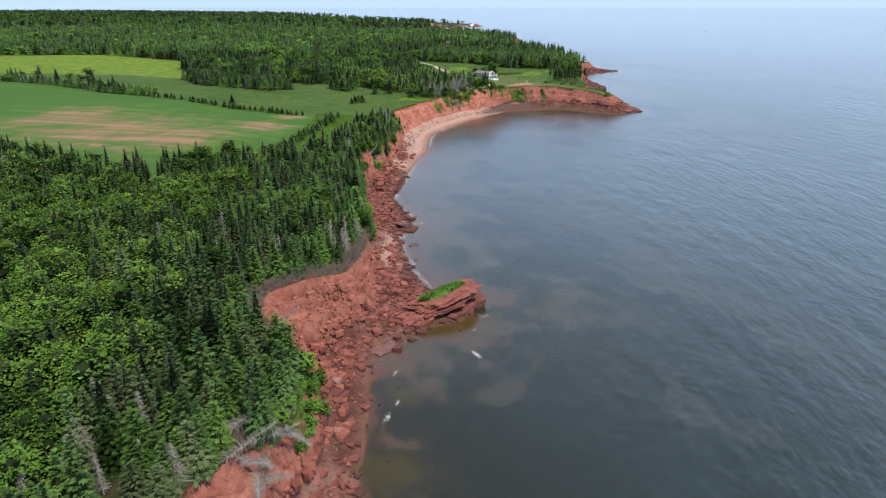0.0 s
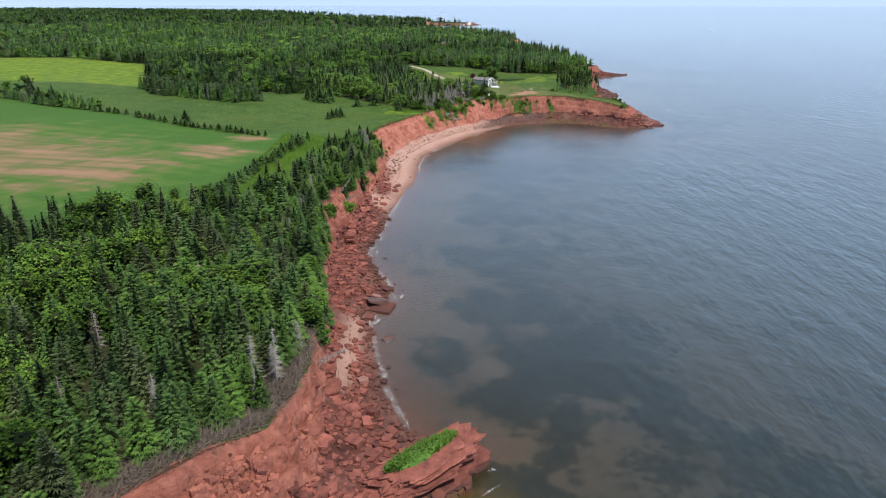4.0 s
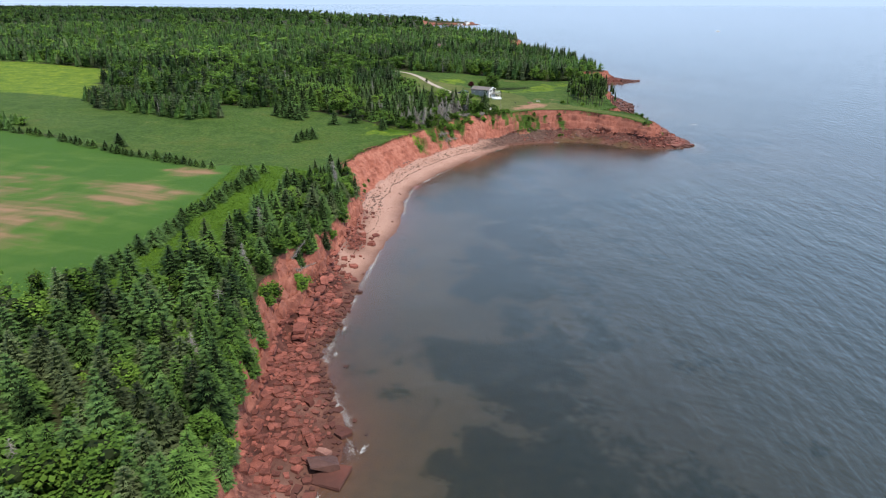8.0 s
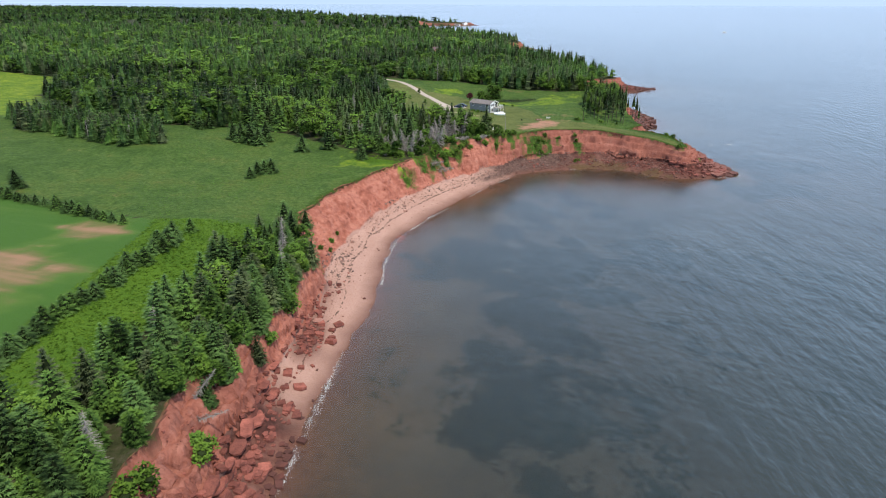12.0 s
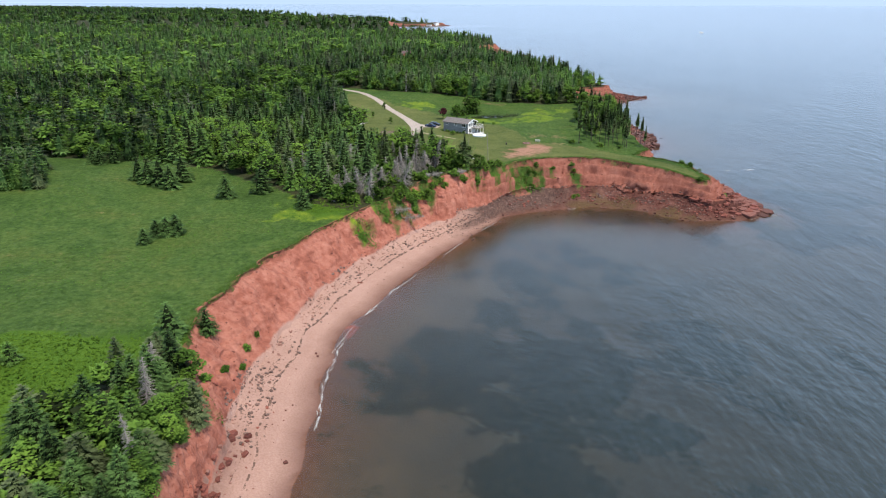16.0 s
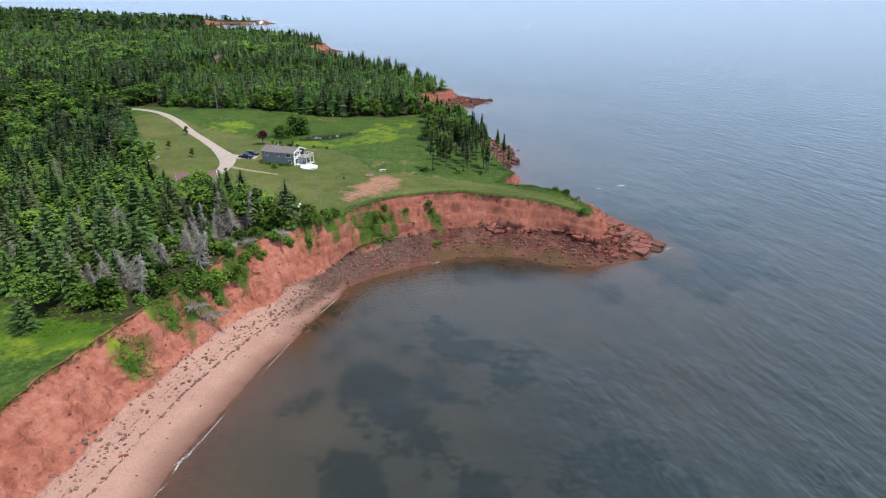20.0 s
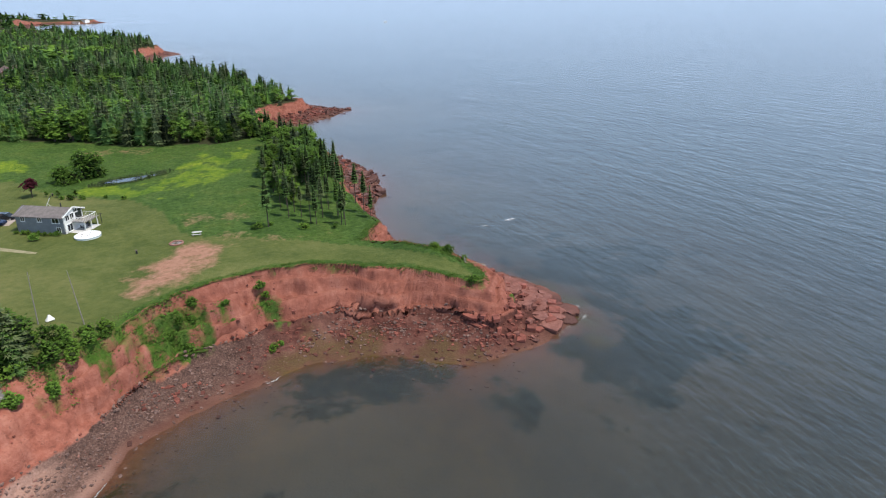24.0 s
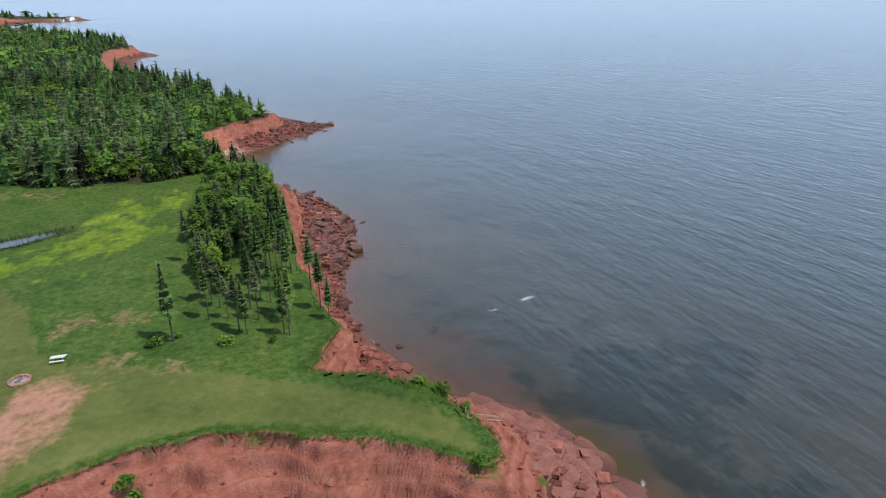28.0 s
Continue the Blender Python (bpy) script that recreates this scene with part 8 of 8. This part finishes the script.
for px, py in ((24, 352), (26, 351), (30, 349.5), (33, 346.5), (22.5, 353.5), (53, 318), (51, 317.4), (57.5, 314), (62, 312.5), (50, 317)):
    plant(SHRUBS[int(rng.integers(0, 3))], px, py, rng.uniform(0.45, 0.8), rng.uniform(0, 360), label="low bush at the edge of the mown lawn")

# ---- far things ----
def cottage(px, py, label, wall, roof, turn, ln_=12, w=8, e=3.2, z=None):
    h = empty("cottage", pose(px * U, py * U, ground_at(px, py), 0, 0, turn))
    part("wall", box(w - 0.4, ln_ - 0.4, e + 1, (w / 2, ln_ / 2, -1)), wall, h)
    for y0 in (0.0, ln_ - 0.2):
        part("gable_wall", gable_wall(w, e, 2.2, y0), wall, h)
    for bm in gable_prism(ln_, w, e, 2.2):
        part("roof", bm, roof, h)
    for k in range(3):
        window(h, 1.2, 1.3, pose(0.2, 2.2 + 3.6 * k, 1.0, 0, 0, 90))
    return tagged(h, label, "house", "far houses")


M_ORANGE = plain("orange_wood", (0.42, 0.20, 0.10), 0.7)
cottage(3, 541, "orange-brown cabin in a forest clearing", M_ORANGE, M_ROOF_RED, 15)
cottage(8, 545, "pale cabin in a forest clearing", M_WHITE, M_ROOF_RED, 40, 8, 6)
cottage(56, 1352, "white house on the far headland", M_WHITE, M_ROOF, 30, 16, 10, 7)
cottage(47, 1345, "white house among trees on the far headland", M_WHITE, M_ROOF, 70)
# motor boat far out
mb = empty("motor_boat", pose(440 * U, 1115 * U, 0.0, 0, 0, 170))
bm = box(8.5, 2.8, 1.3, (0, 0, -0.3), 0.15)
for v_ in bm.verts:
    if v_.co.x > 3:
        v_.co.y *= 0.25
        v_.co.z += 0.3
part("hull", bm, M_WHITE, mb)
part("cabin", box(2.6, 2.0, 1.5, (0.4, 0, 1.0), 0.12), M_WHITE, mb)
part("windscreen", box(0.1, 1.7, 0.6, (1.72, 0, 1.6)), M_GLASS, mb)
tagged(mb, "white motor boat far out on the sea", "boat")


# green tractor beside the planks
M_TRACTOR = plain("green_machine_paint", (0.03, 0.16, 0.035), 0.4)
tractor = empty("tractor", pose(-10.6 * U, 343.9 * U, ground_at(-10.6, 343.9), 0, 0, 25))
part("bonnet", box(1.5, 0.75, 0.7, (0.75, 0, 0.75), 0.1), M_TRACTOR, tractor)
part("chassis", box(2.6, 0.5, 0.3, (0.3, 0, 0.5), 0.04), M_DARK, tractor)
part("seat", box(0.5, 0.55, 0.5, (-0.55, 0, 0.95), 0.06), plain("yellow_seat", (0.5, 0.36, 0.03), 0.5), tractor, "yellow seat")
for sy_ in (-0.55, 0.55):
    part("mudguard", box(0.9, 0.32, 0.1, (-0.6, sy_, 1.35), 0.04), M_TRACTOR, tractor)
    part("roll_bar", rod((-0.85, sy_ * 0.8, 0.9), (-0.9, sy_ * 0.8, 2.2), 0.05), M_DARK, tractor)
    for wx_, wr_ in ((-0.6, 0.62), (1.15, 0.4)):
        w_ = part("wheel", rod((wx_, sy_ * 1.3 - 0.16, wr_), (wx_, sy_ * 1.3 + 0.16, wr_), wr_, sides=18), M_DARK, tractor)
        part("rim", rod((wx_, sy_ * 1.3 - 0.18, wr_), (wx_, sy_ * 1.3 + 0.18, wr_), wr_ * 0.5, sides=12), plain("yellow_rim", (0.5, 0.36, 0.03), 0.5), w_)
part("roll_bar", rod((-0.9, -0.44, 2.2), (-0.9, 0.44, 2.2), 0.05), M_DARK, tractor)
part("loader_bucket", box(0.5, 1.5, 0.5, (2.2, 0, 0.1), 0.08), M_CONCRETE, tractor, "pale loader bucket")
tagged(tractor, "small green tractor with a front loader parked on the lawn", "tractor")

# wooden steps that go down from the tip of the lawn to the rock platform
foot_, head_ = Vector((77.7 * U, 290.6 * U, ground_at(77.7, 290.6) + 0.35)), Vector((74.6 * U, 291.6 * U, ground_at(74.6, 291.6) + 0.1))
steps = empty("wooden_steps", Matrix.Translation(foot_))
way = head_ - foot_
side_ = way.cross(Vector((0, 0, 1))).normalized() * 0.45
M_OLD_WOOD = surface("old_pale_wood", (0.20, 0.135, 0.09), (0.34, 0.25, 0.18), 0.5, 0.85)
for sg_ in (-1, 1):
    part("stringer", rod(side_ * sg_, way + side_ * sg_, 0.07, sides=6), M_OLD_WOOD, steps)
    part("post", rod(way + side_ * sg_ - Vector((0, 0, 0.4)), way + side_ * sg_ + Vector((0, 0, 1.0)), 0.07, sides=8), M_GREY_WOOD, steps)
n_ = 12
for i in range(n_):
    c_ = way * ((i + 0.5) / n_)
    part("tread", rod(c_ - side_ * 1.1, c_ + side_ * 1.1, 0.06, sides=4), M_OLD_WOOD, steps)
tagged(steps, "weathered wooden steps leading down from the lawn to the rocks", "steps")
